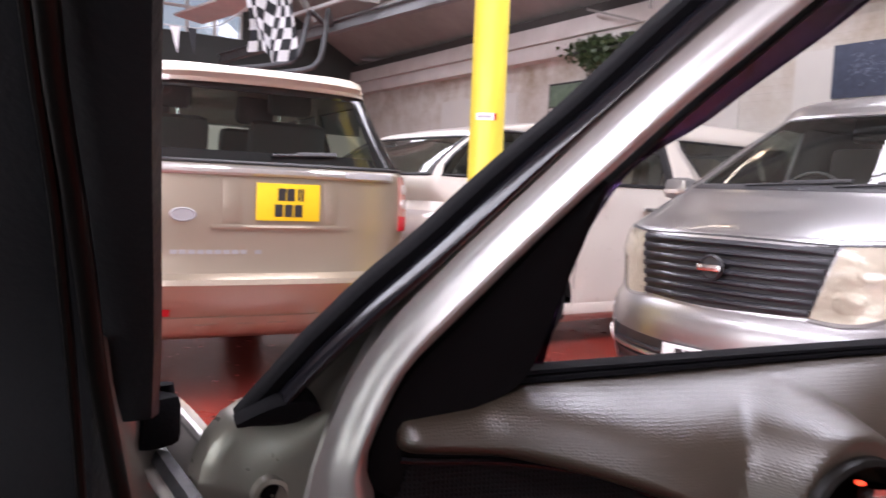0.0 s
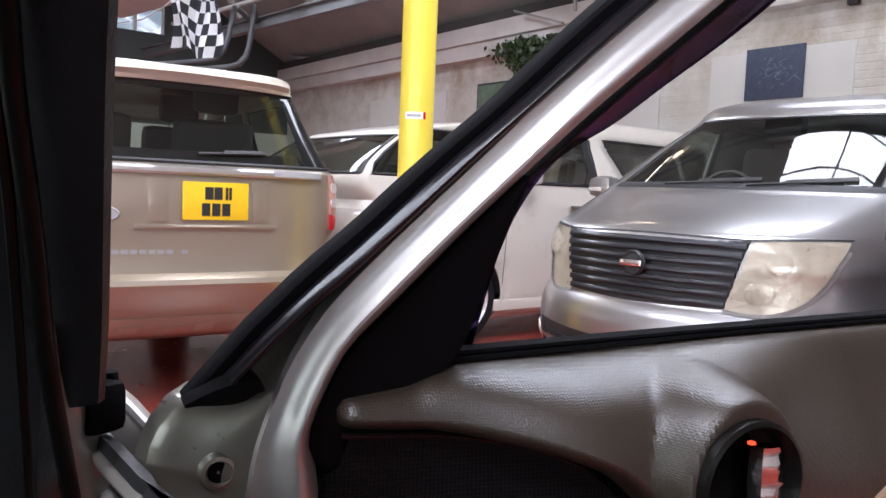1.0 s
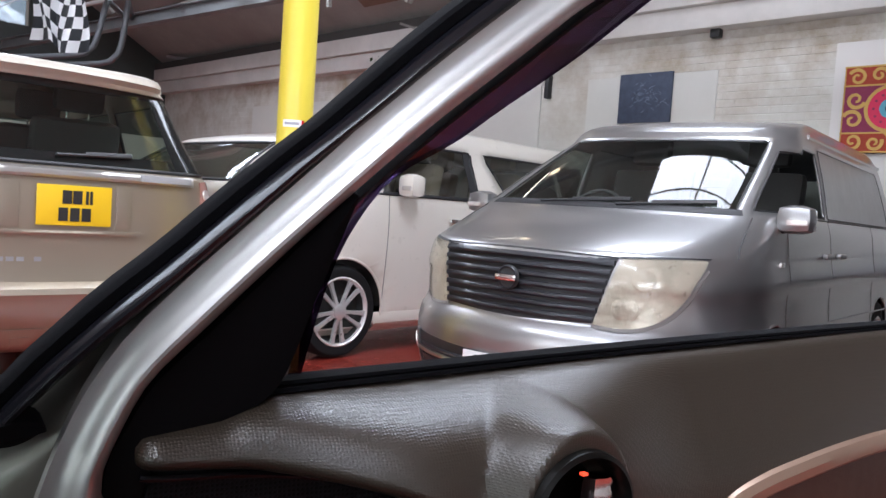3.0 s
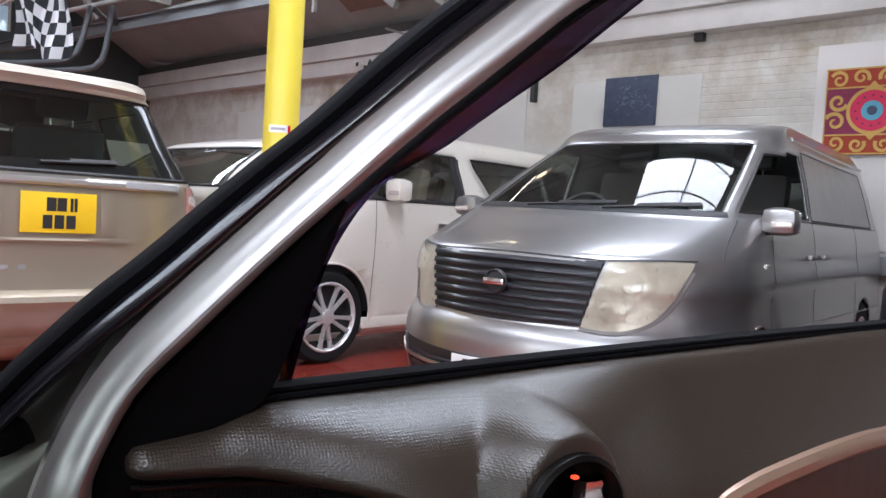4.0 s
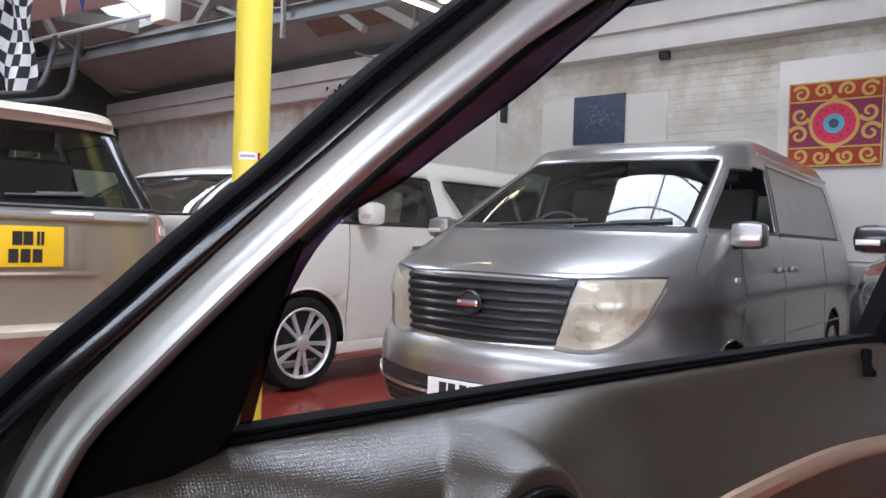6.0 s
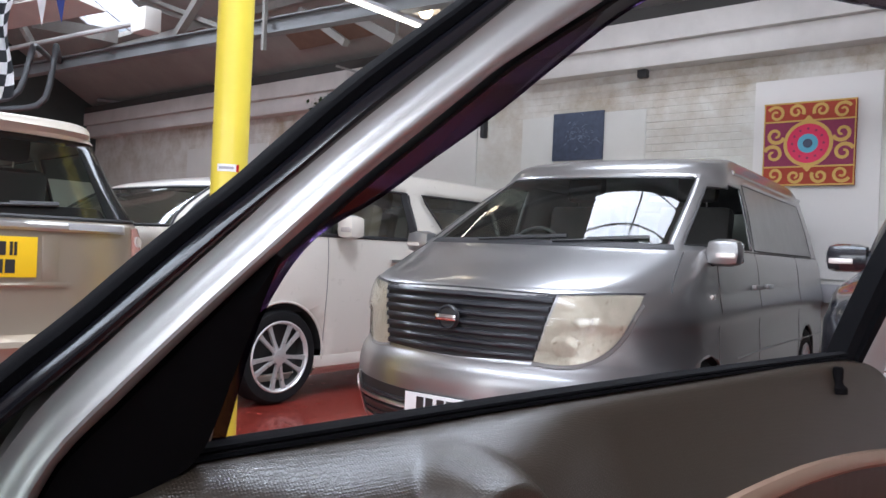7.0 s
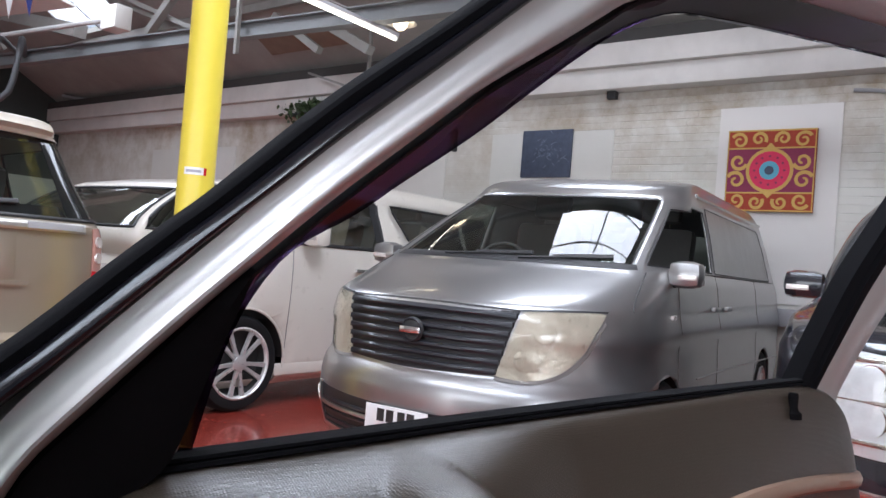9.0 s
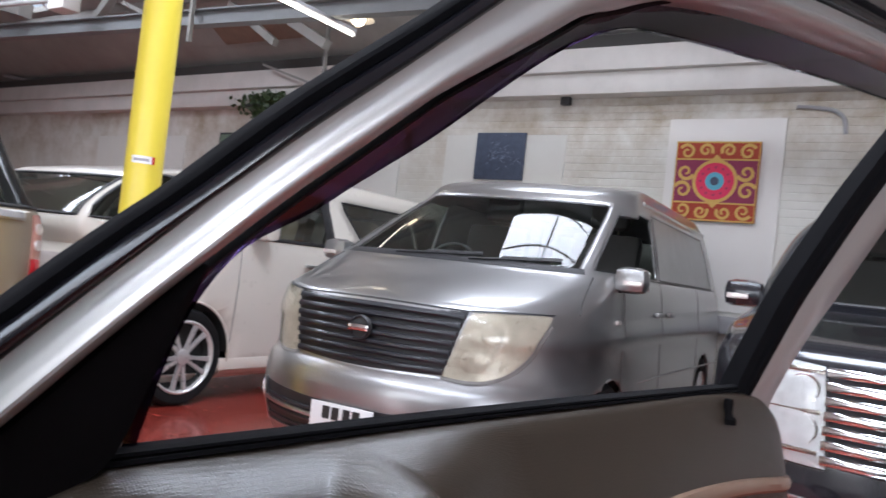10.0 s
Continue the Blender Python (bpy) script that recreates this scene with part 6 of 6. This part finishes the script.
can = thing("blue_canvas", pose(-4.12, YW - 0.03, 2.46), "dark blue canvas with pale speckled drawing on the wall", "picture")
b = nb()
box(b, (0, 0, 0), (0.61, 0.03, 0.52), bevel=0.004)
part("canvas", b, M_NAVY, can)
rnd = random.Random(4)
for k in range(34):
    x, z = rnd.gauss(0, 0.12), rnd.gauss(0.02, 0.09)
    b = nb()
    pts = [(x + 0.016 * q * math.cos(k + q) + 0.006 * q, -0.0155, z + 0.014 * q * math.sin(k * 1.7 + 0.8 * q)) for q in range(4)]
    tube(b, pts, [0.002, 0.0042, 0.0036, 0.0015], 6)
    part("brush_stroke", b, M_NAVYINK, can)


def scroll(bm, cx, cz, r, turn, flip, y, w=0.030, turns=2.6):
    """A flat ochre spiral that lies on the textile."""
    pts = []
    for k in range(34):
        t = k / 33
        a = turn + flip * t * turns * math.pi
        rr = r * (1 - 0.80 * t)
        pts.append((cx + rr * math.cos(a), cz + rr * math.sin(a), w * (1 - 0.45 * t)))
    rows = []
    for i, (x, z, ww) in enumerate(pts):
        x0, z0, _ = pts[max(i - 1, 0)]
        x1, z1, _ = pts[min(i + 1, 33)]
        d = math.hypot(x1 - x0, z1 - z0)
        nx, nz = -(z1 - z0) / d * ww / 2, (x1 - x0) / d * ww / 2
        rows.append([(x - nx, y, z - nz), (x - nx, y - 0.004, z - nz), (x + nx, y - 0.004, z + nz), (x + nx, y, z + nz)])
    grid(bm, rows)


rug = thing("wall_hanging", pose(-1.788, YW - 0.040, 2.250), "square red and plum wall hanging with ochre scrolls", "wall hanging")
S = 0.765
b = nb()
box(b, (0, 0, 0), (S, 0.03, 0.752), bevel=0.004)
part("backing", b, M_RUG, rug)
b = nb()
box(b, (0, -0.0165, 0.0), (S - 0.03, 0.004, 0.40), bevel=0.001)
part("plum_field", b, M_RUGPURPLE, rug)
for z in (0.368, -0.368, 0.205, -0.205):
    b = nb()
    box(b, (0, -0.018, z), (S, 0.008, 0.014))
    part("ochre_band", b, M_GOLD, rug, smooth=False)
for x in (-S / 2 + 0.008, S / 2 - 0.008):
    b = nb()
    box(b, (x, -0.0185, 0), (0.009, 0.008, 0.74))
    part("ochre_edge", b, M_GOLD, rug, smooth=False)
for r, y, mt, nm in ((0.205, -0.019, M_GOLD, "ochre_ring"), (0.175, -0.022, M_PINK, "crimson_disc"), (0.085, -0.025, M_TEAL, "turquoise_disc"), (0.040, -0.028, M_NAVY, "dark_centre")):
    b = nb()
    cyl(b, (0, y + 0.004, 0), (0, y, 0), r, n=40)
    part(nm, b, mt, rug, smooth=False)
for k in range(12):
    a = k / 12 * math.tau
    b = nb()
    cyl(b, (0.13 * math.cos(a), -0.022, 0.13 * math.sin(a)), (0.13 * math.cos(a), -0.0245, 0.13 * math.sin(a)), 0.011, n=8)
    part("dark_bead", b, M_RUGPURPLE, rug, smooth=False)
for sx in (-1, 1):
    for sz in (-1, 1):
        for cx, cz, r, turn, flip in ((0.105, 0.290, 0.066, 3.6, -1), (0.275, 0.275, 0.074, 0.5, 1)):
            b = nb()
            scroll(b, sx * cx, sz * cz, r, (turn if sx > 0 else math.pi - turn) * sz, flip * sx * sz, -0.0185)
            part("scroll", b, M_GOLD, rug)
    # a tall S of two spirals beside the disc
    for cx, cz, r, turn, flip in ((0.275, 0.085, 0.078, 3.5, 1), (0.290, -0.090, 0.082, 0.4, 1)):
        b = nb()
        scroll(b, sx * cx, cz, r, turn if sx > 0 else math.pi - turn, flip * sx, -0.0185, 0.034, 2.4)
        part("scroll", b, M_GOLD, rug)
for sz in (-1, 1):
    b = nb()
    grid(b, [[(-0.085, -0.0205, sz * 0.175), (0.085, -0.0205, sz * 0.175)], [(-0.035, -0.0205, sz * 0.215), (0.035, -0.0205, sz * 0.215)], [(-0.006, -0.0205, sz * 0.250), (0.006, -0.0205, sz * 0.250)]])
    part("ochre_point", shell(b, 0.003), M_GOLD, rug, smooth=False)

gp = thing("green_picture", pose(-8.28, YW - 0.02, 2.51), "framed green landscape picture on the wall", "picture")
b = nb()
box(b, (0, 0, 0), (0.90, 0.03, 0.46), bevel=0.004)
part("frame", b, M_DARKTRIM, gp)
b = nb()
box(b, (0, -0.017, 0.05), (0.84, 0.006, 0.30))
part("picture_sheet", b, M_GREENPIC, gp, smooth=False)
b = nb()
box(b, (0, -0.017, -0.16), (0.84, 0.006, 0.08))
part("picture_band", b, M_PANEL, gp, smooth=False)

ivy = thing("trailing_plant", pose(-7.55, YW - 0.20, 3.06), "dark green trailing ivy on a small shelf at the wall head", "plant")
b = nb()
box(b, (0, 0.05, 0.0), (1.1, 0.26, 0.03), bevel=0.004)
part("shelf", b, M_DARKTRIM, ivy)
for x in (-0.4, 0.1, 0.45):
    b = nb()
    lathe(b, [(0.06, 0.0), (0.085, 0.13), (0.09, 0.14), (0.075, 0.135), (0.001, 0.12)], (x, 0.03, 0.015), 18, "z")
    part("pot", b, M_DARKTRIM, ivy)
rnd = random.Random(9)
b = nb()
for k in range(1300):
    x = rnd.gauss(0, 0.26)
    z = 0.10 + rnd.uniform(-0.52, 0.10) * (1 - min(abs(x) / 0.9, 0.8)) * rnd.random() ** 0.6
    y = 0.02 + rnd.uniform(-0.16, 0.12)
    s = rnd.uniform(0.022, 0.05)
    m = Matrix.Translation((x, y, z)) @ Euler((rnd.uniform(0, 6.3), rnd.uniform(0, 6.3), rnd.uniform(0, 6.3))).to_matrix().to_4x4()
    v = [b.verts.new(m @ Vector(p)) for p in ((-s, 0, 0), (-0.2 * s, -0.7 * s, 0.15 * s), (s, 0, 0), (-0.2 * s, 0.7 * s, 0.15 * s))]
    b.faces.new((v[0], v[1], v[2]))
    b.faces.new((v[0], v[2], v[3]))
tagged(part("foliage", b, M_LEAF, ivy), kind="stuff")

fl = thing("wall_floodlight", pose(-3.37, YW - 0.02, 3.06), "small black floodlight fixed under the concrete ledge", "lamp")
b = nb()
box(b, (0, -0.06, 0), (0.10, 0.08, 0.12), bevel=0.012)
part("casing", b, M_BLACKPLASTIC, fl)
b = nb()
box(b, (0, 0.0, 0.01), (0.03, 0.05, 0.04))
part("bracket", b, M_STEEL, fl, smooth=False)
b = nb()
box(b, (-5.38, YW - 0.04, 2.65), (0.06, 0.08, 0.27), bevel=0.012)
solid("wall_bracket", b, M_BLACKPLASTIC, Matrix(), "narrow black bracket screwed to the wall", "bracket")
b = nb()
tube(b, spline([(-1.15, YW - 0.02, 2.95), (-0.95, YW - 0.02, 2.93), (-0.83, YW - 0.03, 2.90), (-0.76, YW - 0.03, 2.83), (-0.74, YW - 0.03, 2.70)], 14), 0.018, 8)
solid("wall_pipe", b, M_STEEL, Matrix(), "short bent pipe stub on the wall", "pipe")
b = nb()
box(b, (-1.05, YW - 0.05, 0.93), (1.5, 0.10, 0.16), bevel=0.01)
solid("wall_rail", b, M_STEEL, Matrix(), "grey buffer rail fixed along the wall", "rail")

# ---------------------------------------------------------------- flags over the off-roader
M_FLAGW = mat("white_flag_cloth", (0.72, 0.72, 0.74), 0.8, 0, 0, 0.06, 8)
M_FLAGB = mat("black_flag_cloth", (0.018, 0.020, 0.024), 0.8, 0, 0, 0.2, 8)
M_FLAGBLUE = mat("blue_flag_cloth", (0.03, 0.05, 0.22), 0.8)


def check_flag():
    root = thing("checkered_flag", pose(-5.02, 1.60, 1.985, 0, 0, 58), "black and white checkered flag hanging in folds", "flag")
    nx, nz, sub = 8, 15, 3
    W_, H_ = 0.52, 1.05
    b = nb()
    vs = {}
    for i in range(nx * sub + 1):
        for j in range(nz * sub + 1):
            s, t = i / (nx * sub), j / (nz * sub)
            fold = math.sin(s * 15 + 2.2 * t) * 0.045 + math.sin(s * 6 - 4.5 * t) * 0.045
            vs[i, j] = b.verts.new((W_ * 0.60 * s + 0.020 * math.sin(11 * t + 7 * s), fold, H_ * t + 0.035 * math.sin(7 * s) * (1 - t) - 0.05 * s * (1 - t)))
    for i in range(nx * sub):
        for j in range(nz * sub):
            f = b.faces.new((vs[i, j], vs[i + 1, j], vs[i + 1, j + 1], vs[i, j + 1]))
            f.material_index = (i // sub + j // sub) % 2
    cloth = part("cloth", b, M_FLAGW, root)
    cloth.data.materials.append(M_FLAGB)
    b = nb()
    tube(b, [(-0.03, 0, H_ + 0.005), (W_ * 0.66, 0, H_ + 0.005)], 0.012, 8)
    part("flag_rod", b, M_STEEL, root)
    for x in (0.02, W_ * 0.6):
        b = nb()
        tube(b, [(x, 0, H_), (x, 0, 5.06 - 1.985)], 0.004, 5)
        part("flag_cord", b, M_STEEL, root)
    return root


check_flag()
line = thing("bunting", Matrix(), "string of white, black and blue pennants under the roof", "bunting")
b = nb()
ends = [(-6.9, 0.55, 2.45), (-6.36, 1.42, 2.34), (-6.2, 1.75, 2.36), (-5.95, 2.25, 2.80), (-5.6, 2.6, 2.92), (-5.0, 4.4, 3.40), (-5.0, 4.95, 3.45)]
tube(b, spline(ends, 30), 0.005, 5)
part("string", b, M_STEEL, line)
sp = spline(ends, 41)
for k in (2, 4, 6, 8, 9, 18, 19):
    p, q = Vector(sp[k]), Vector(sp[k + 1])
    d = (q - p).normalized() * 0.075
    b = nb()
    dz = Vector((0.02 * math.sin(k), 0.015, -0.21))
    f = [b.verts.new(v) for v in (p, p + d, p + d * 0.5 + dz)]
    b.faces.new(f)
    part("pennant", shell(b, 0.002), (M_FLAGW, M_FLAGB, M_FLAGW, M_FLAGBLUE)[k % 4], line, smooth=False)
b = nb()
tube(b, [(-6.9, 0.55, 2.45), (-6.95, 0.5, 5.06)], 0.005, 5)
part("tie_cord", b, M_STEEL, line)

# ---------------------------------------------------------------- the car whose door stands open
M_HOSTPAINT = mat("host_silver_paint", (0.44, 0.42, 0.39), 0.35, 0.6, 0.5, 0.05, 8)
M_HEADLINER = mat("beige_headliner", (0.42, 0.375, 0.32), 0.9, 0, 0, 0.05, 20, 0.1, 200)
M_PILLAR = mat("black_pillar_trim", (0.017, 0.018, 0.020), 0.5, 0, 0, 0.2, 14, 0.1, 200, spec=0.2)


def ribbon(left, right, n=24, m=8, bulge=0.0, thick=0.02, out=(0, 0, 0)):
    """A thick skin between two space curves, bulging along out."""
    a, c = spline(left, n), spline(right, n)
    o = Vector(out)
    rows = []
    for p, q in zip(a, c):
        row = []
        for s in np.linspace(0, 1, m + 1):
            row.append(Vector(p + (q - p) * s) + o * bulge * (1 - (2 * s - 1) ** 2))
        rows.append(row)
    bm = nb()
    grid(bm, rows)
    back = [[bm.verts.new(v - o * thick) for v in row] for row in rows]
    for r0, r1 in zip(back, back[1:]):
        for k in range(m):
            bm.faces.new((r0[k], r1[k], r1[k + 1], r0[k + 1]))
    bm.verts.ensure_lookup_table()
    w = m + 1
    fr_ = [[bm.verts[i * w + k] for k in range(w)] for i in range(n)]
    for e, f in ((fr_[0], back[0]), (fr_[-1], back[-1]), ([r[0] for r in fr_], [r[0] for r in back]), ([r[-1] for r in fr_], [r[-1] for r in back])):
        for k in range(len(e) - 1):
            bm.faces.new((e[k], e[k + 1], f[k + 1], f[k]))
    return bm


host = thing("door_surround", Matrix(), "front pillar, door seals, sill and wing edge in black and silver", "car part")
IN = (0.84, -0.54, 0.0)
pr = [(-0.344, 0.052, 1.219), (-0.382, 0.060, 1.178), (-0.429, 0.071, 1.114), (-0.475, 0.082, 1.047), (-0.503, 0.087, 0.992)]
pm = [(-0.375, 0.018, 1.219), (-0.414, 0.026, 1.177), (-0.459, 0.040, 1.112), (-0.503, 0.054, 1.044), (-0.526, 0.066, 0.987)]
pl = [(-0.454, -0.049, 1.224), (-0.501, -0.054, 1.177), (-0.558, -0.060, 1.104), (-0.614, -0.066, 1.031), (-0.660, -0.069, 0.88), (-0.70, -0.06, 0.60)]
up = lambda l: [tuple(np.array(l[0]) + (np.array(l[0]) - np.array(l[1])) * 2.2)] + l
part("front_pillar", ribbon(up(pm), up(pr), 26, 8, 0.004, 0.012, IN), M_PILLAR, host, "black front pillar trim")
pm2 = pm[:4] + [(-0.548, 0.060, 0.90), (-0.60, 0.075, 0.60)]
part("pillar_inner", ribbon(up(pl), up(pm2), 26, 8, 0.012, 0.05, IN), M_PILLAR, host)
s1 = [(-0.364, 0.016, 1.216), (-0.397, 0.024, 1.176), (-0.427, 0.035, 1.127), (-0.453, 0.044, 1.083), (-0.479, 0.053, 1.032), (-0.501, 0.065, 0.975), (-0.523, 0.078, 0.912), (-0.56, 0.09, 0.80)]
s2 = [(-0.368, 0.009, 1.216), (-0.401, 0.017, 1.175), (-0.432, 0.027, 1.126), (-0.460, 0.034, 1.082), (-0.486, 0.041, 1.032), (-0.512, 0.048, 0.975), (-0.538, 0.055, 0.911), (-0.57, 0.065, 0.80)]
b = nb()
tube(b, spline(up(s1), 40), 0.0055, 10)
part("weather_strip", b, M_CUP, host, "glossy black door weather strip")
b = nb()
tube(b, spline(up(s2), 40), 0.0030, 8)
part("seal_lip", b, M_CUP, host)
part("sill_flange", ribbon([(-0.492, 0.052, 1.050), (-0.507, 0.060, 1.015), (-0.524, 0.068, 0.975), (-0.547, 0.076, 0.899), (-0.58, 0.09, 0.70)], [(-0.489, 0.058, 1.046), (-0.513, 0.073, 1.013), (-0.524, 0.088, 0.973), (-0.550, 0.107, 0.890), (-0.58, 0.13, 0.70)], 20, 6, 0.008, 0.02, IN), M_HOSTPAINT, host, "pale painted door sill flange")
wt = [(-0.592, 0.105, 0.985), (-0.575, 0.118, 0.975), (-0.560, 0.130, 0.960), (-0.549, 0.140, 0.944), (-0.545, 0.146, 0.90), (-0.545, 0.15, 0.70)]
wl_ = [(-0.600, 0.092, 0.978), (-0.590, 0.096, 0.955), (-0.586, 0.100, 0.930), (-0.586, 0.104, 0.90), (-0.588, 0.106, 0.86), (-0.60, 0.11, 0.70)]
part("wing_panel", ribbon(wl_, wt, 20, 6, 0.004, 0.02, IN), M_HOSTPAINT, host, "silver front wing edge")
b = nb()
tube(b, spline(wt[:5], 20), 0.0045, 8)
part("wing_edge", b, M_DOORSILVER, host)
b = nb()
box(b, (-0.533, 0.094, 0.982), (0.026, 0.030, 0.035), Matrix.Rotation(radians(20), 4, "Z"), bevel=0.008)
part("door_check", b, M_RUBBER, host)
b = nb()
cyl(b, (-0.541, 0.103, 0.985), (-0.541, 0.103, 1.003), 0.008, 0.006, 12)
part("hinge_pin", b, M_RUBBER, host)
for z in (0.66, 0.50):
    b = nb()
    bar(b, (-0.585, 0.110, z), (-0.455, 0.120, z), 0.03, 0.05)
    part("hinge", b, M_HOSTPAINT, host, smooth=False)

part("scuttle", ribbon([(-0.70, -0.02, 0.95), (-0.80, -0.7, 0.98), (-0.75, -1.45, 0.95)], [(-0.66, -0.02, 0.30), (-0.78, -0.7, 0.30), (-0.72, -1.45, 0.30)], 10, 4, 0.0, 0.05, (-1, 0, 0)), M_PILLAR, host)


def build_host():
    """The rest of the car whose door stands open: body, glass, wheels and cabin."""
    shell_root = thing("parked_car", pose(-2.25, -0.75, 0, 0, 0, -90), "compact silver car with its front door open, beige headliner", "car")
    H = Hull([
        (0.22, 0.15, 0.50, 0.80, 3.75, 3.5), (0.32, 0.03, 0.45, 0.86, 3.85, 3.6), (0.55, 0.0, 0.42, 0.87, 3.9, 3.65), (0.75, 0.04, 0.42, 0.87, 3.9, 3.65), (0.86, 0.14, 0.45, 0.865, 3.9, 3.65),
        (0.92, 0.55, 0.85, 0.86, 3.88, 3.63), (0.955, 1.15, 1.42, 0.85, 3.86, 3.6), (0.985, 1.48, 1.68, 0.84, 3.85, 3.6), (1.20, 1.72, 1.88, 0.78, 3.75, 3.5), (1.36, 1.92, 2.05, 0.73, 3.6, 3.4), (1.42, 2.05, 2.25, 0.70, 3.5, 3.3), (1.46, 2.4, 2.6, 0.60, 3.2, 3.0)], 2.6, 3.0)
    zs = [0.22, 0.27, 0.32, 0.40, 0.48, 0.55, 0.62, 0.69, 0.75, 0.81, 0.86, 0.89, 0.92, 0.94, 0.955, 0.985, 1.04, 1.10, 1.15, 1.20, 1.25, 1.30, 1.36, 1.39, 1.42, 1.445, 1.46]
    fr = [i / 40 for i in range(41)]
    panes = [("windscreen", "front", -0.74, 0.8, 0.985, 1.36), ("rear_window", "rear", -0.78, 0.78, 1.02, 1.34), ("front_side_window", "right", 0.03, 0.50, 0.985, 1.36), ("rear_side_window", "right", 0.56, 0.92, 0.985, 1.36), ("rear_side_window", "left", 0.68, 0.92, 0.985, 1.36)]
    for a, b_, z0, z1 in ((0.375, 0.75, 0.30, 0.86), (0.33, 0.74, 0.86, 0.92), (0.20, 0.70, 0.92, 0.955), (-0.01, 0.64, 0.955, 0.985), (-0.01, 0.62, 0.985, 1.36)):
        panes.append(("open_doorway:l", "left", a, b_, z0, z1))
    panes.append(("open_doorway:l", "front", -1.0, -0.74, 0.955, 1.36))
    fit_out(H, zs, fr, 18, panes, [(0.74, 0.31, 0.36), (3.12, 0.31, 0.36)], shell_root, M_HOSTPAINT, {}, seal=0.007)
    for sx in (-1, 1):
        for y in (0.74, 3.12):
            wheel(shell_root, sx * 0.865, y, 0.31, sx, 0.20, 0.19)
            housing(shell_root, (sx * 0.86, y, 0.31), 0.36, sx)
        b = patch(H, [(sx * 0.50, 0.84), (sx * 0.66, 0.85), (sx * 0.80, 0.84)], [(sx * 0.50, 0.66), (sx * 0.66, 0.64), (sx * 0.80, 0.70)], 14, 8, 0.006, 0.03, 0.012)
        part("headlamp", b, M_CLEARLENS, shell_root)
    b = patch(H, [(-0.42, 0.62), (0, 0.63), (0.42, 0.62)], [(-0.36, 0.42), (0, 0.41), (0.36, 0.42)], 21, 4, 0.004, 0.02)
    part("grille", b, M_BLACKPLASTIC, shell_root)
    b = nb()
    box(b, (0, 2.4, 0.33), (1.60, 2.6, 0.06), bevel=0.02)
    part("cabin_floor", b, M_DARKTRIM, shell_root)
    b = nb()
    box(b, (0.10, 1.62, 0.88), (1.25, 0.42, 0.20), bevel=0.07)
    part("dashboard", b, M_DARKTRIM, shell_root)
    b = nb()
    ring = [Vector((0.40 + 0.18 * math.cos(k / 24 * math.tau), 1.93 + 0.07 * math.sin(k / 24 * math.tau), 0.90 + 0.165 * math.sin(k / 24 * math.tau))) for k in range(24)]
    ring_tube(b, ring, 0.014)
    part("steering_wheel", b, M_DARKTRIM, shell_root)
    for x in (-0.36, 0.36):
        seat(shell_root, x, 2.42, 0.50, M_GREYSEAT, -1)
        seat(shell_root, x, 3.12, 0.50, M_GREYSEAT, -1, head=False)


build_host()
part("headliner", ribbon([(-0.26, -1.38, 1.335), (0.4, -1.42, 1.355), (1.05, -1.36, 1.335)], [(-0.26, -0.11, 1.335), (0.4, -0.06, 1.355), (1.05, -0.12, 1.335)], 12, 8, 0.02, 0.012, (0, 0, 1)), M_HEADLINER, host, "beige cloth headliner")

# courses of bricks that stand proud of the wall
b = nb()
box(b, (0, 0, 0), (0.214, 0.010, 0.064), bevel=0.003)
brick_mesh = mesh_of(b, "brick", smooth=False)
brick_mesh.materials.append(M_BRICK)
rnd = random.Random(21)
for x0, x1, z0, z1 in ((-3.72, -2.36, 1.80, 3.06), (-1.15, 0.75, 1.80, 3.06)):
    for j in range(int((z1 - z0) / 0.075)):
        shift = 0.1125 if j % 2 else 0.0
        for i in range(int((x1 - x0) / 0.225)):
            ob = new("brick", brick_mesh)
            ob.parent = wall_north
            ob.location = (x0 + 0.112 + shift + 0.225 * i, 7.3362 + rnd.uniform(-0.0008, 0.0008), z0 + 0.0375 + 0.075 * j)
            ob.rotation_euler = (rnd.uniform(-0.006, 0.006), rnd.uniform(-0.006, 0.006), rnd.uniform(-0.004, 0.004))
